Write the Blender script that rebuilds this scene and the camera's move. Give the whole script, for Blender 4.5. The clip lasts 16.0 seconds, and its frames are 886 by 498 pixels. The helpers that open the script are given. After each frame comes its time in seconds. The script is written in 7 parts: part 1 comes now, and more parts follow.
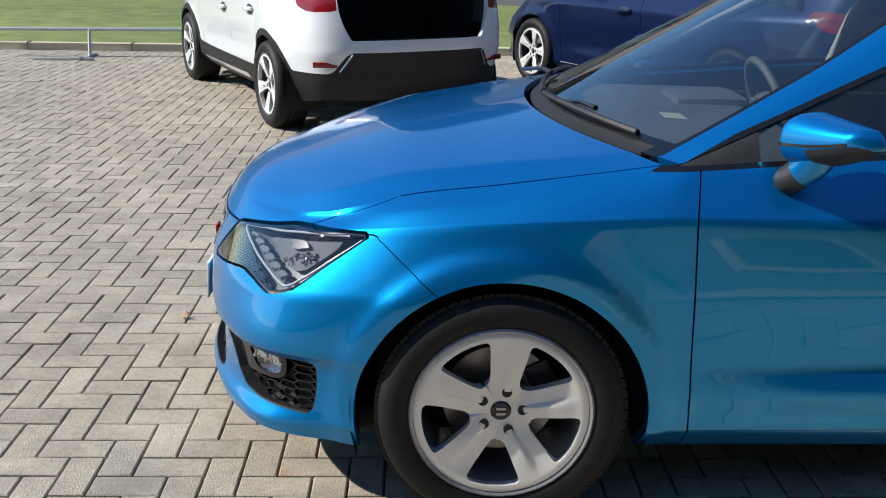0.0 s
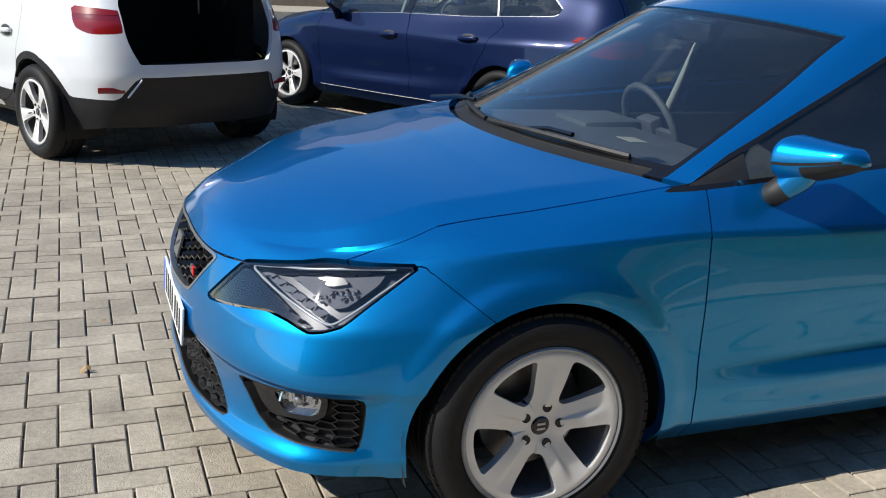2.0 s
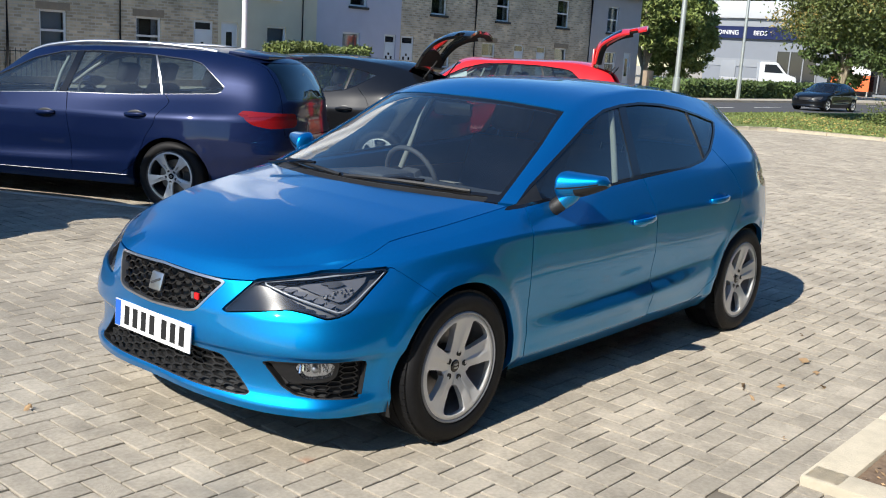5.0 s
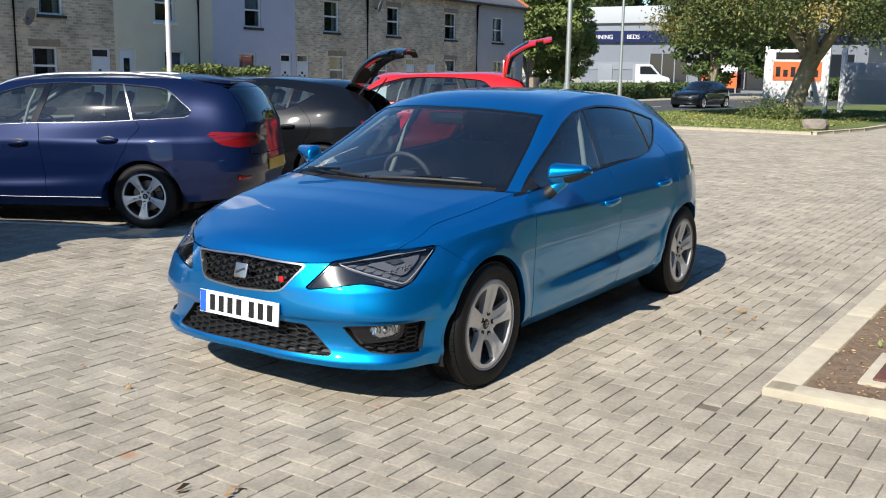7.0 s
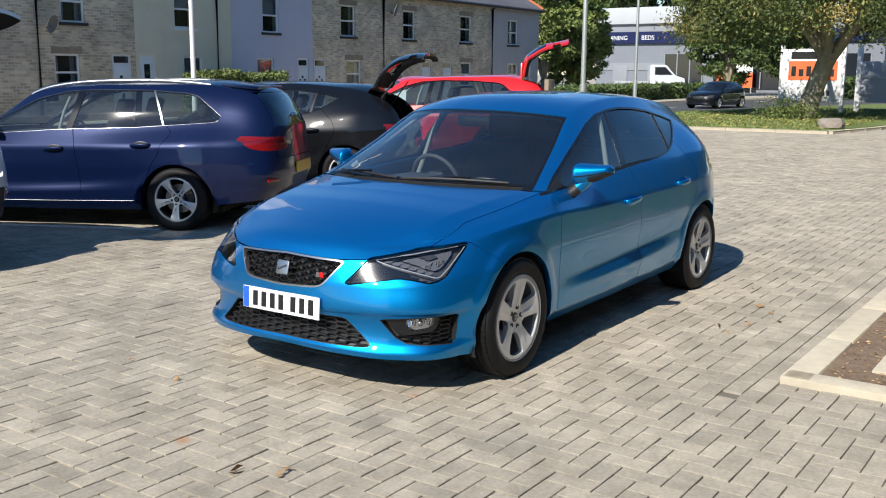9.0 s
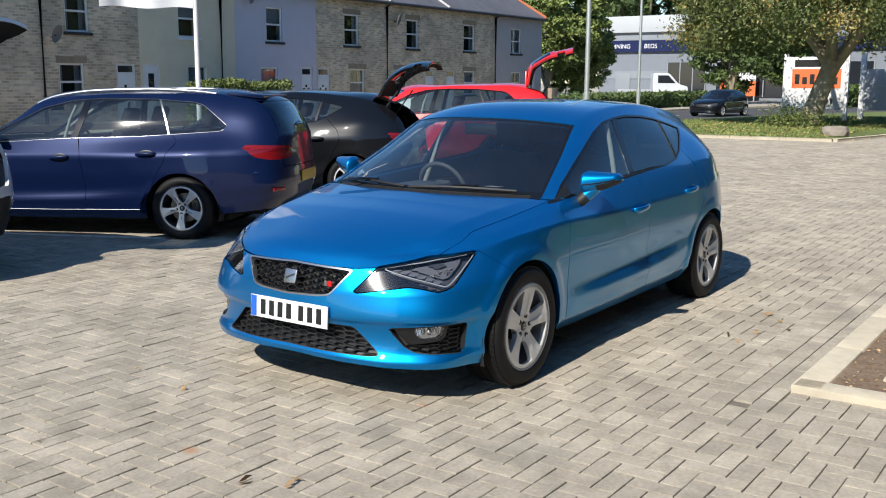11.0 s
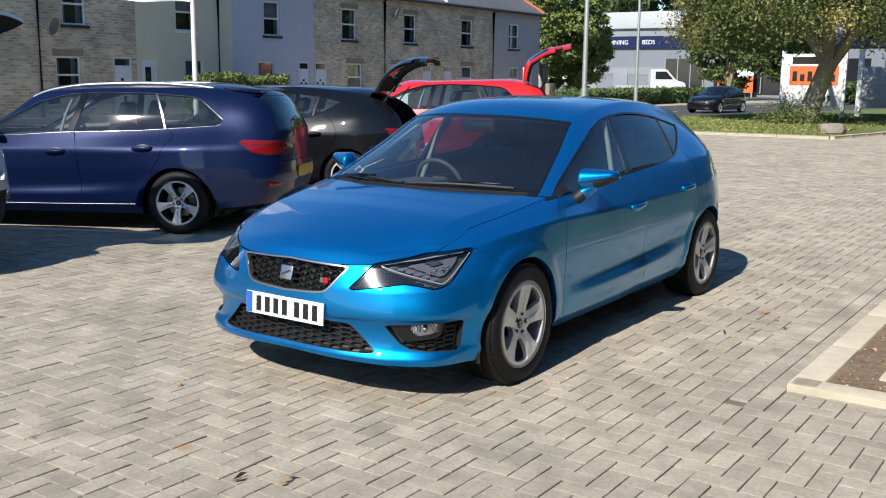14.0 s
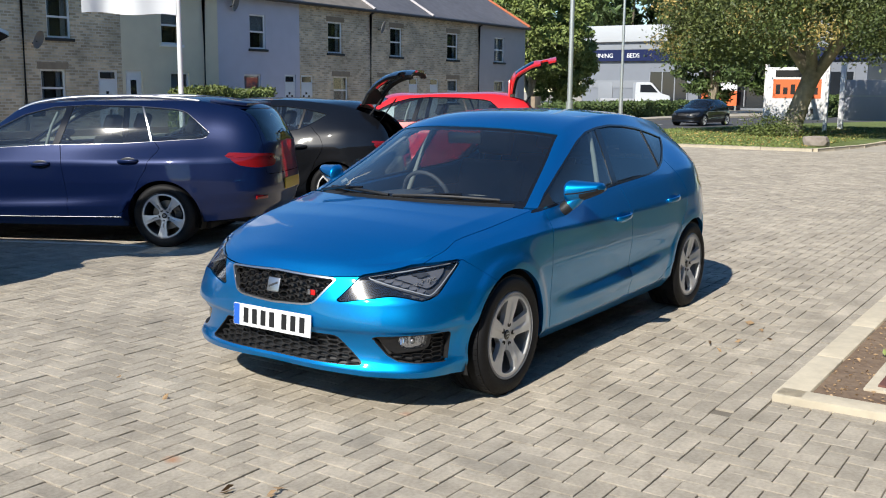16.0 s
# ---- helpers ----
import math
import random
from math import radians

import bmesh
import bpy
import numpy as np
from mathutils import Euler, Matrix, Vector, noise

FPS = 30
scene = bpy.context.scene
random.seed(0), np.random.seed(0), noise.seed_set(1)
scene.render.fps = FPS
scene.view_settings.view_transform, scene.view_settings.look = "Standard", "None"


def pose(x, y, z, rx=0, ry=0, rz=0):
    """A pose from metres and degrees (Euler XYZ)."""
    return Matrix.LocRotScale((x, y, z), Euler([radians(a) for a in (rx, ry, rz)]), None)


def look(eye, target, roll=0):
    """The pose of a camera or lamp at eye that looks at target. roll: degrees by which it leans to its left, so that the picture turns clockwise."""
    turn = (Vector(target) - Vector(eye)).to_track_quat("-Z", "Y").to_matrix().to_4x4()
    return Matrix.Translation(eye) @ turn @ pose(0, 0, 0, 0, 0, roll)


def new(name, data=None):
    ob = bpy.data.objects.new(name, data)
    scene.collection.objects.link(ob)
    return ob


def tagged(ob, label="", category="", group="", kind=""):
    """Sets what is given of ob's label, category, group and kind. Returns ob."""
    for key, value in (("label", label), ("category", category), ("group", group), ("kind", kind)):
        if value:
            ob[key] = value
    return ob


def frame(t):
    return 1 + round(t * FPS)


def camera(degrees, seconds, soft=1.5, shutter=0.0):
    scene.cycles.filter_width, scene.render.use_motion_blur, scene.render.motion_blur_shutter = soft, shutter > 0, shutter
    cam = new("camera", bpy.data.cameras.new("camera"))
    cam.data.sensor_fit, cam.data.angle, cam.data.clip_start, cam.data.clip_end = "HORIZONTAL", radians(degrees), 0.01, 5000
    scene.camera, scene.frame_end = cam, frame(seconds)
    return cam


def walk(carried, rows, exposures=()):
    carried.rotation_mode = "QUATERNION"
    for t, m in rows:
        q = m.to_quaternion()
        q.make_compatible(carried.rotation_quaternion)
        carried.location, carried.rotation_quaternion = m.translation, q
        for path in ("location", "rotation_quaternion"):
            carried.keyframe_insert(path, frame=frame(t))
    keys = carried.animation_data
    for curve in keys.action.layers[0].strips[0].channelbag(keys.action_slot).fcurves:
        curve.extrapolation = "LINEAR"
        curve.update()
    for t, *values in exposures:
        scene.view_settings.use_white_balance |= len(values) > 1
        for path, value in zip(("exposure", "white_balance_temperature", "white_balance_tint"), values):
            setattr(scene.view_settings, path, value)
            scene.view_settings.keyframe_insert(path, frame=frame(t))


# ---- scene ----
cam = camera(48.6, 16.0, soft=1.05)
PATH = [
    (0, (0.065, 0.076, 1.46), (0.118, 1.975, 0.834), 0.9),
    (0.5, (-0.108, 0.183, 1.467), (0.076, 2.074, 0.844), 1.0),
    (1, (-0.324, 0.253, 1.465), (0.056, 2.112, 0.834), 1.4),
    (1.5, (-0.573, 0.253, 1.472), (-0.022, 2.078, 0.866), 2.2),
    (2, (-0.825, 0.198, 1.478), (-0.132, 1.985, 0.905), 2.9),
    (2.5, (-1.155, 0.152, 1.493), (-0.276, 1.867, 0.959), 1.5),
    (3, (-1.456, 0.068, 1.498), (-0.465, 1.726, 0.982), 1.4),
    (3.5, (-1.727, -0.042, 1.515), (-0.597, 1.53, 1.012), 1.9),
    (4, (-2.042, -0.061, 1.531), (-0.734, 1.382, 1.077), 2.2),
    (4.5, (-2.348, -0.09, 1.538), (-0.948, 1.271, 1.108), 2.4),
    (5, (-2.67, -0.124, 1.551), (-1.174, 1.144, 1.158), 3.5),
    (5.2, (-2.781, -0.128, 1.539), (-1.257, 1.111, 1.163), 3.2),
    (7.3, (-3.893, -0.208, 1.555), (-2.256, 0.881, 1.189), 1.0),
    (7.5, (-3.942, -0.226, 1.555), (-2.311, 0.868, 1.178), 1.5),
    (8, (-4.005, -0.267, 1.559), (-2.368, 0.823, 1.192), 2.0),
    (8.5, (-4.026, -0.262, 1.56), (-2.387, 0.831, 1.211), 1.0),
    (9, (-4.036, -0.258, 1.569), (-2.419, 0.863, 1.215), 0.4),
    (11.5, (-4.033, -0.22, 1.564), (-2.418, 0.912, 1.232), 0.3),
    (12, (-4.034, -0.229, 1.572), (-2.426, 0.913, 1.241), 0.3),
    (12.5, (-4.033, -0.224, 1.566), (-2.421, 0.912, 1.238), 0.4),
    (13, (-4.032, -0.223, 1.564), (-2.405, 0.892, 1.23), 0.8),
    (13.5, (-4.025, -0.224, 1.569), (-2.406, 0.898, 1.223), 0.6),
    (14, (-4.021, -0.216, 1.572), (-2.402, 0.906, 1.225), 0.6),
    (14.5, (-4.027, -0.222, 1.572), (-2.398, 0.887, 1.234), 0.6),
    (15, (-4.035, -0.222, 1.569), (-2.399, 0.88, 1.24), 0.7),
    (15.5, (-4.039, -0.219, 1.574), (-2.402, 0.884, 1.252), 0.6),
    (16, (-4.038, -0.222, 1.57), (-2.4, 0.879, 1.249), 0.6),
]
walk(cam, [(t, look(eye, target, roll)) for t, eye, target, roll in PATH], [(0.0, 0.60), (1.0, 0.51), (2.0, 0.44), (3.0, 0.47), (4.0, 0.56), (5.2, 0.50), (7.5, 0.38), (16.0, 0.34)])


# ---- light ----
SUN_ELEV, SUN_AZ = radians(37.5), radians(3.5)      # the shadows fall along SUN_AZ, turned from +x
world = bpy.data.worlds.new("sky")
scene.world = world
world.use_nodes = True
_wn = world.node_tree.nodes
_sky = _wn.new("ShaderNodeTexSky")
_sky.sky_type, _sky.sun_disc = "NISHITA", False
_sky.sun_elevation = SUN_ELEV
_sky.sun_rotation = -(SUN_AZ + math.pi) + math.pi / 2
_sky.air_density, _sky.dust_density, _sky.ozone_density = 1.0, 0.15, 3.0
_deep = _wn.new("ShaderNodeHueSaturation")          # a clear autumn sky
_deep.inputs["Saturation"].default_value = 1.22
world.node_tree.links.new(_sky.outputs[0], _deep.inputs["Color"])
world.node_tree.links.new(_deep.outputs[0], _wn["Background"].inputs[0])
_wn["Background"].inputs[1].default_value = 0.105
sun = new("sun", bpy.data.lights.new("sun", "SUN"))
sun.data.energy, sun.data.angle, sun.data.color = 4.8, radians(0.55), (1.0, 0.945, 0.85)
_d = Vector((math.cos(SUN_ELEV) * math.cos(SUN_AZ), math.cos(SUN_ELEV) * math.sin(SUN_AZ), -math.sin(SUN_ELEV)))
sun.matrix_world = Matrix.Translation((-20, 5, 30)) @ _d.to_track_quat("-Z", "Y").to_matrix().to_4x4()


# ---- materials ----
def mat(name, color, rough=0.6, metal=0.0, spec=0.5, coat=0.0, noise_amt=0.0, noise_scale=20.0, bump=0.0, bump_scale=80.0,
        color2=None, per_object=0.0, per_island=0.0, coat_rough=0.03, emit=None, detail=6.0):
    """A Principled surface whose colour varies by noise at two scales, with fine relief."""
    m = bpy.data.materials.new(name)
    m.use_nodes = True
    nt = m.node_tree
    b = nt.nodes["Principled BSDF"]
    b.inputs["Base Color"].default_value = (*color, 1)
    b.inputs["Roughness"].default_value = rough
    b.inputs["Metallic"].default_value = metal
    b.inputs["Specular IOR Level"].default_value = spec
    b.inputs["Coat Weight"].default_value = coat
    b.inputs["Coat Roughness"].default_value = coat_rough
    if emit:
        b.inputs["Emission Color"].default_value = (*color, 1)
        b.inputs["Emission Strength"].default_value = emit
    tc = nt.nodes.new("ShaderNodeTexCoord")
    out = None
    if noise_amt or color2:
        n1 = nt.nodes.new("ShaderNodeTexNoise")
        n1.inputs["Scale"].default_value = noise_scale
        n1.inputs["Detail"].default_value = detail
        n2 = nt.nodes.new("ShaderNodeTexNoise")
        n2.inputs["Scale"].default_value = noise_scale * 0.09
        n2.inputs["Detail"].default_value = 4
        ge = nt.nodes.new("ShaderNodeNewGeometry")
        for n in (n1, n2):
            nt.links.new(ge.outputs["Position"], n.inputs["Vector"])
        ad = nt.nodes.new("ShaderNodeMath")
        ad.operation = "ADD"
        nt.links.new(n1.outputs["Fac"], ad.inputs[0])
        nt.links.new(n2.outputs["Fac"], ad.inputs[1])
        mr = nt.nodes.new("ShaderNodeMapRange")
        mr.inputs["From Min"].default_value, mr.inputs["From Max"].default_value = 0.65, 1.35
        nt.links.new(ad.outputs[0], mr.inputs["Value"])
        mx = nt.nodes.new("ShaderNodeMix")
        mx.data_type = "RGBA"
        c2 = color2 or tuple(min(1, c * (1 + noise_amt)) for c in color)
        c1 = color if color2 else tuple(c * (1 - noise_amt) for c in color)
        mx.inputs[6].default_value, mx.inputs[7].default_value = (*c1, 1), (*c2, 1)
        nt.links.new(mr.outputs[0], mx.inputs[0])
        out = mx.outputs[2]
    if per_object or per_island:
        hsv = nt.nodes.new("ShaderNodeHueSaturation")
        if per_object:
            src = nt.nodes.new("ShaderNodeObjectInfo").outputs["Random"]
        else:
            src = nt.nodes.new("ShaderNodeNewGeometry").outputs["Random Per Island"]
        k = per_object or per_island
        mr2 = nt.nodes.new("ShaderNodeMapRange")
        mr2.inputs["To Min"].default_value, mr2.inputs["To Max"].default_value = 1 - k, 1 + k
        nt.links.new(src, mr2.inputs["Value"])
        nt.links.new(mr2.outputs[0], hsv.inputs["Value"])
        if out:
            nt.links.new(out, hsv.inputs["Color"])
        else:
            hsv.inputs["Color"].default_value = (*color, 1)
        out = hsv.outputs[0]
    if out:
        nt.links.new(out, b.inputs["Base Color"])
    if bump:
        nb = nt.nodes.new("ShaderNodeTexNoise")
        nb.inputs["Scale"].default_value, nb.inputs["Detail"].default_value = bump_scale, 8
        nt.links.new(tc.outputs["Object"], nb.inputs["Vector"])
        bp = nt.nodes.new("ShaderNodeBump")
        bp.inputs["Strength"].default_value, bp.inputs["Distance"].default_value = bump, 0.01
        nt.links.new(nb.outputs["Fac"], bp.inputs["Height"])
        nt.links.new(bp.outputs[0], b.inputs["Normal"])
    return m


def glass_mat(name, tint, rough=0.012, f0=0.09, gloss=(1, 1, 1), dust=0.0):
    """Thin glass: tinted see-through with a gloss that grows towards grazing views, alike from both sides."""
    m = bpy.data.materials.new(name)
    m.use_nodes = True
    nt = m.node_tree
    nt.nodes.remove(nt.nodes["Principled BSDF"])
    tr = nt.nodes.new("ShaderNodeBsdfTransparent")
    tr.inputs[0].default_value = (*tint, 1)
    gl = nt.nodes.new("ShaderNodeBsdfGlossy")
    gl.inputs["Roughness"].default_value = rough
    gl.inputs["Color"].default_value = (*gloss, 1)
    lw = nt.nodes.new("ShaderNodeLayerWeight")
    lw.inputs["Blend"].default_value = 0.5
    pw = nt.nodes.new("ShaderNodeMath")
    pw.operation = "POWER"
    pw.inputs[1].default_value = 4.0
    mr = nt.nodes.new("ShaderNodeMapRange")
    mr.inputs["To Min"].default_value, mr.inputs["To Max"].default_value = f0, 1.0
    mx = nt.nodes.new("ShaderNodeMixShader")
    nt.links.new(lw.outputs["Facing"], pw.inputs[0])
    nt.links.new(pw.outputs[0], mr.inputs["Value"])
    nt.links.new(mr.outputs[0], mx.inputs[0])
    clear = tr.outputs[0]
    if dust:
        # a thin film of dry dust that catches the sun
        film_mix, df = nt.nodes.new("ShaderNodeMixShader"), nt.nodes.new("ShaderNodeBsdfDiffuse")
        df.inputs["Color"].default_value = (0.62, 0.66, 0.72, 1)
        nz, sc = nt.nodes.new("ShaderNodeTexNoise"), nt.nodes.new("ShaderNodeMath")
        nz.inputs["Scale"].default_value, nz.inputs["Detail"].default_value = 2.2, 5.0
        sc.operation = "MULTIPLY"
        sc.inputs[1].default_value = 2.0 * dust
        nt.links.new(nz.outputs["Fac"], sc.inputs[0])
        nt.links.new(sc.outputs[0], film_mix.inputs[0])
        nt.links.new(clear, film_mix.inputs[1])
        nt.links.new(df.outputs[0], film_mix.inputs[2])
        clear = film_mix.outputs[0]
    nt.links.new(clear, mx.inputs[1])
    nt.links.new(gl.outputs[0], mx.inputs[2])
    nt.links.new(mx.outputs[0], nt.nodes["Material Output"].inputs[0])
    return m


def paint(name, color, metal=0.55, rough=0.32, flake=0.05):
    """Car paint: metallic base with faint flake and a clear coat."""
    m = mat(name, color, rough=rough, metal=metal, coat=1.0, coat_rough=0.05, noise_amt=flake, noise_scale=900.0)
    return m


M = {}
M["blue"] = paint("bright_blue_paint", (0.0, 0.253, 0.55), 0.98, 0.34)


def add_pigment(m, color, share):
    """A matt pigment under the same clear coat, mixed with the metallic flake."""
    nt = m.node_tree
    a = nt.nodes["Principled BSDF"]
    b = nt.nodes.new("ShaderNodeBsdfPrincipled")
    b.inputs["Base Color"].default_value = (*color, 1)
    b.inputs["Roughness"].default_value = 0.5
    b.inputs["Specular IOR Level"].default_value = 0.1
    for n in (a, b):
        n.inputs["Coat Weight"].default_value = 0.95
        n.inputs["Coat Roughness"].default_value = 0.03
        n.inputs["Coat IOR"].default_value = 1.45
    mx = nt.nodes.new("ShaderNodeMixShader")
    mx.inputs[0].default_value = share
    nt.links.new(a.outputs[0], mx.inputs[1])
    nt.links.new(b.outputs[0], mx.inputs[2])
    nt.links.new(mx.outputs[0], nt.nodes["Material Output"].inputs[0])


add_pigment(M["blue"], (0.0, 0.175, 0.60), 0.2)
M["navy"] = paint("navy_paint", (0.004, 0.011, 0.05), 0.3, 0.36)
M["navy"].node_tree.nodes["Principled BSDF"].inputs["Specular IOR Level"].default_value = 0.15
M["navy"].node_tree.nodes["Principled BSDF"].inputs["Coat Weight"].default_value = 0.75
M["navy"].node_tree.nodes["Principled BSDF"].inputs["Coat Roughness"].default_value = 0.045
M["white_paint"] = paint("white_paint", (0.62, 0.65, 0.69), 0.0, 0.3, 0.02)
M["grey_paint"] = paint("dark_grey_paint", (0.006, 0.0065, 0.008), 0.0, 0.35)
M["grey_paint"].node_tree.nodes["Principled BSDF"].inputs["Specular IOR Level"].default_value = 0.1
M["grey_paint"].node_tree.nodes["Principled BSDF"].inputs["Coat Roughness"].default_value = 0.025
M["red_paint"] = paint("red_paint", (0.72, 0.018, 0.02), 0.0, 0.35, 0.03)
M["black_gloss"] = mat("black_gloss_trim", (0.008, 0.008, 0.009), 0.12, coat=0.3)
M["black_plastic"] = mat("black_grained_plastic", (0.014, 0.014, 0.015), 0.55, noise_amt=0.3, noise_scale=60, bump=0.15, bump_scale=600)
M["clad"] = mat("grey_black_cladding", (0.012, 0.012, 0.014), 0.5, spec=0.3, noise_amt=0.3, noise_scale=40, bump=0.12, bump_scale=500)
M["liner"] = mat("wheel_arch_liner", (0.006, 0.006, 0.006), 0.9, noise_amt=0.4, noise_scale=30)
M["rubber"] = mat("tyre_rubber", (0.007, 0.007, 0.008), 0.62, spec=0.3, noise_amt=0.35, noise_scale=50, bump=0.15, bump_scale=220)
M["alloy"] = mat("silver_alloy", (0.74, 0.745, 0.75), 0.42, 0.45, noise_amt=0.04, noise_scale=300)
M["alloy_in"] = mat("alloy_barrel", (0.32, 0.33, 0.36), 0.45, 0.6, noise_amt=0.15, noise_scale=40)
M["disc"] = mat("brake_disc_steel", (0.28, 0.26, 0.24), 0.4, 0.8, noise_amt=0.25, noise_scale=60)
M["chrome"] = mat("chrome", (0.75, 0.76, 0.78), 0.12, 1.0)
M["satin"] = mat("satin_chrome", (0.42, 0.43, 0.45), 0.3, 0.9)
M["satin_trim"] = mat("satin_window_trim", (0.30, 0.30, 0.31), 0.3, 0.9)
M["lamp_dark"] = mat("lamp_housing", (0.045, 0.047, 0.052), 0.35, 0.1, noise_amt=0.3, noise_scale=40)
M["lamp_bowl"] = mat("lamp_bowl", (0.07, 0.072, 0.08), 0.42, 0.35, 0.4, noise_amt=0.3, noise_scale=40)
M["lamp_clear"] = mat("lamp_clear_plastic", (0.34, 0.36, 0.39), 0.2, 0.1, coat=0.5)
M["lamp_guide"] = mat("frosted_lamp_plastic", (0.10, 0.105, 0.125), 0.65, 0.0, 0.2, noise_amt=0.12, noise_scale=60)
M["lamp_red"] = mat("red_lens", (0.20, 0.006, 0.008), 0.2, coat=0.4)
M["lamp_red_dark"] = mat("dark_red_lens", (0.16, 0.004, 0.006), 0.15, coat=1.0)
M["glass"] = glass_mat("window_glass", (0.60, 0.68, 0.67), rough=0.024, f0=0.085, dust=0.012)
M["windscreen"] = glass_mat("windscreen_glass", (0.76, 0.82, 0.83), f0=0.12, dust=0.014)
M["glass_dark"] = glass_mat("privacy_glass", (0.10, 0.11, 0.115))
M["glass_clear"] = glass_mat("lamp_glass", (0.9, 0.92, 0.94))
M["lamp_lens"] = glass_mat("lamp_lens", (0.95, 0.96, 0.97), f0=0.055)
M["seat"] = mat("dark_seat_fabric", (0.03, 0.03, 0.034), 0.85, noise_amt=0.3, noise_scale=80, bump=0.2, bump_scale=400)
M["dash"] = mat("dark_dash_plastic", (0.075, 0.077, 0.082), 0.6, noise_amt=0.25, noise_scale=80, bump=0.15, bump_scale=500)
M["lining"] = mat("light_grey_headlining", (0.42, 0.41, 0.38), 0.9, noise_amt=0.06, noise_scale=80)
M["plate_white"] = mat("white_plate", (0.82, 0.83, 0.84), 0.35, noise_amt=0.03, noise_scale=30)
M["plate_yellow"] = mat("yellow_plate", (0.52, 0.33, 0.02), 0.45)
M["plate_blue"] = mat("blue_band", (0.02, 0.12, 0.55), 0.4)
M["ink"] = mat("black_ink", (0.01, 0.01, 0.011), 0.5)
M["badge_red"] = mat("red_badge", (0.6, 0.01, 0.012), 0.3)
M["paper"] = mat("white_paper", (0.8, 0.82, 0.84), 0.7)
M["tissue"] = mat("beige_paper", (0.34, 0.31, 0.25), 0.8, noise_amt=0.1, noise_scale=60)
# also on panels that stand in for shade in the open boot
M["boot"] = mat("black_trim_and_boot_shade", (0.005, 0.005, 0.007), 0.95, noise_amt=0.3, noise_scale=40)


# ---- building helpers ----
def obj_from(name, verts, faces, material, parent=None, label="", smooth=False, normals=None):
    me = bpy.data.meshes.new(name)
    me.from_pydata([tuple(v) for v in verts], [], [tuple(f) for f in faces])
    if isinstance(material, (list, tuple)):
        for k in material:
            me.materials.append(k)
    else:
        me.materials.append(material)
    if smooth:
        me.shade_smooth()
    ob = new(name, me)
    if parent:
        ob.parent = parent
    if label:
        ob["label"] = label
    return ob


def part(name, bm, material, parent=None, label="", smooth=False, angle=None):
    me = bpy.data.meshes.new(name)
    if angle is not None:
        smooth = True
        for e in bm.edges:
            if len(e.link_faces) == 2 and e.calc_face_angle(0) > radians(angle):
                e.smooth = False
    for f in bm.faces:
        f.smooth = smooth
    bm.to_mesh(me)
    bm.free()
    me.materials.append(material)
    ob = new(name, me)
    if parent:
        ob.parent = parent
    if label:
        ob["label"] = label
    return ob


def thing(name, label, category, group="", kind="", at=None):
    ob = new(name)
    ob.empty_display_size = 0.1
    if at is not None:
        ob.matrix_world = at
    return tagged(ob, label, category, group, kind)


def box(bm, x0, x1, y0, y1, z0, z1, bevel=0.0, m=None):
    """Adds a box, with bevelled edges where bevel is given."""
    r = bmesh.ops.create_cube(bm, size=1.0)
    vs = r["verts"]
    for v in vs:
        v.co = Vector((x0 + (v.co.x + 0.5) * (x1 - x0), y0 + (v.co.y + 0.5) * (y1 - y0), z0 + (v.co.z + 0.5) * (z1 - z0)))
    if bevel:
        es = list({e for v in vs for e in v.link_edges})
        r2 = bmesh.ops.bevel(bm, geom=es, offset=bevel, segments=2, profile=0.6, affect="EDGES")
        vs = list({v for f in r2["faces"] for v in f.verts} | {v for v in vs if v.is_valid})
    if m is not None:
        for v in vs:
            v.co = m @ v.co
    return vs


def box_part(name, dims, material, parent=None, label="", bevel=0.0, m=None):
    bm = bmesh.new()
    box(bm, *dims, bevel=bevel, m=m)
    return part(name, bm, material, parent, label, angle=40 if bevel else None)


def revolve(profile, n, axis="y"):
    """A surface of revolution round the axis: profile is (radius, along) pairs."""
    vs, fs = [], []
    k = len(profile)
    for i in range(n):
        a = 2 * math.pi * i / n
        for r, d in profile:
            p = (r * math.cos(a), d, r * math.sin(a)) if axis == "y" else (r * math.cos(a), r * math.sin(a), d)
            vs.append(p)
    for i in range(n):
        j = (i + 1) % n
        for q in range(k - 1):
            fs.append((i * k + q, j * k + q, j * k + q + 1, i * k + q + 1))
    return vs, fs


def rev_part(name, profile, n, material, parent, label="", axis="y", m=None, angle=35):
    vs, fs = revolve(profile, n, axis)
    bm = bmesh.new()
    bv = [bm.verts.new(m @ Vector(v) if m else v) for v in vs]
    for f in fs:
        bm.faces.new([bv[i] for i in f])
    bmesh.ops.remove_doubles(bm, verts=bm.verts, dist=1e-5)
    bmesh.ops.recalc_face_normals(bm, faces=bm.faces)
    return part(name, bm, material, parent, label, angle=angle)


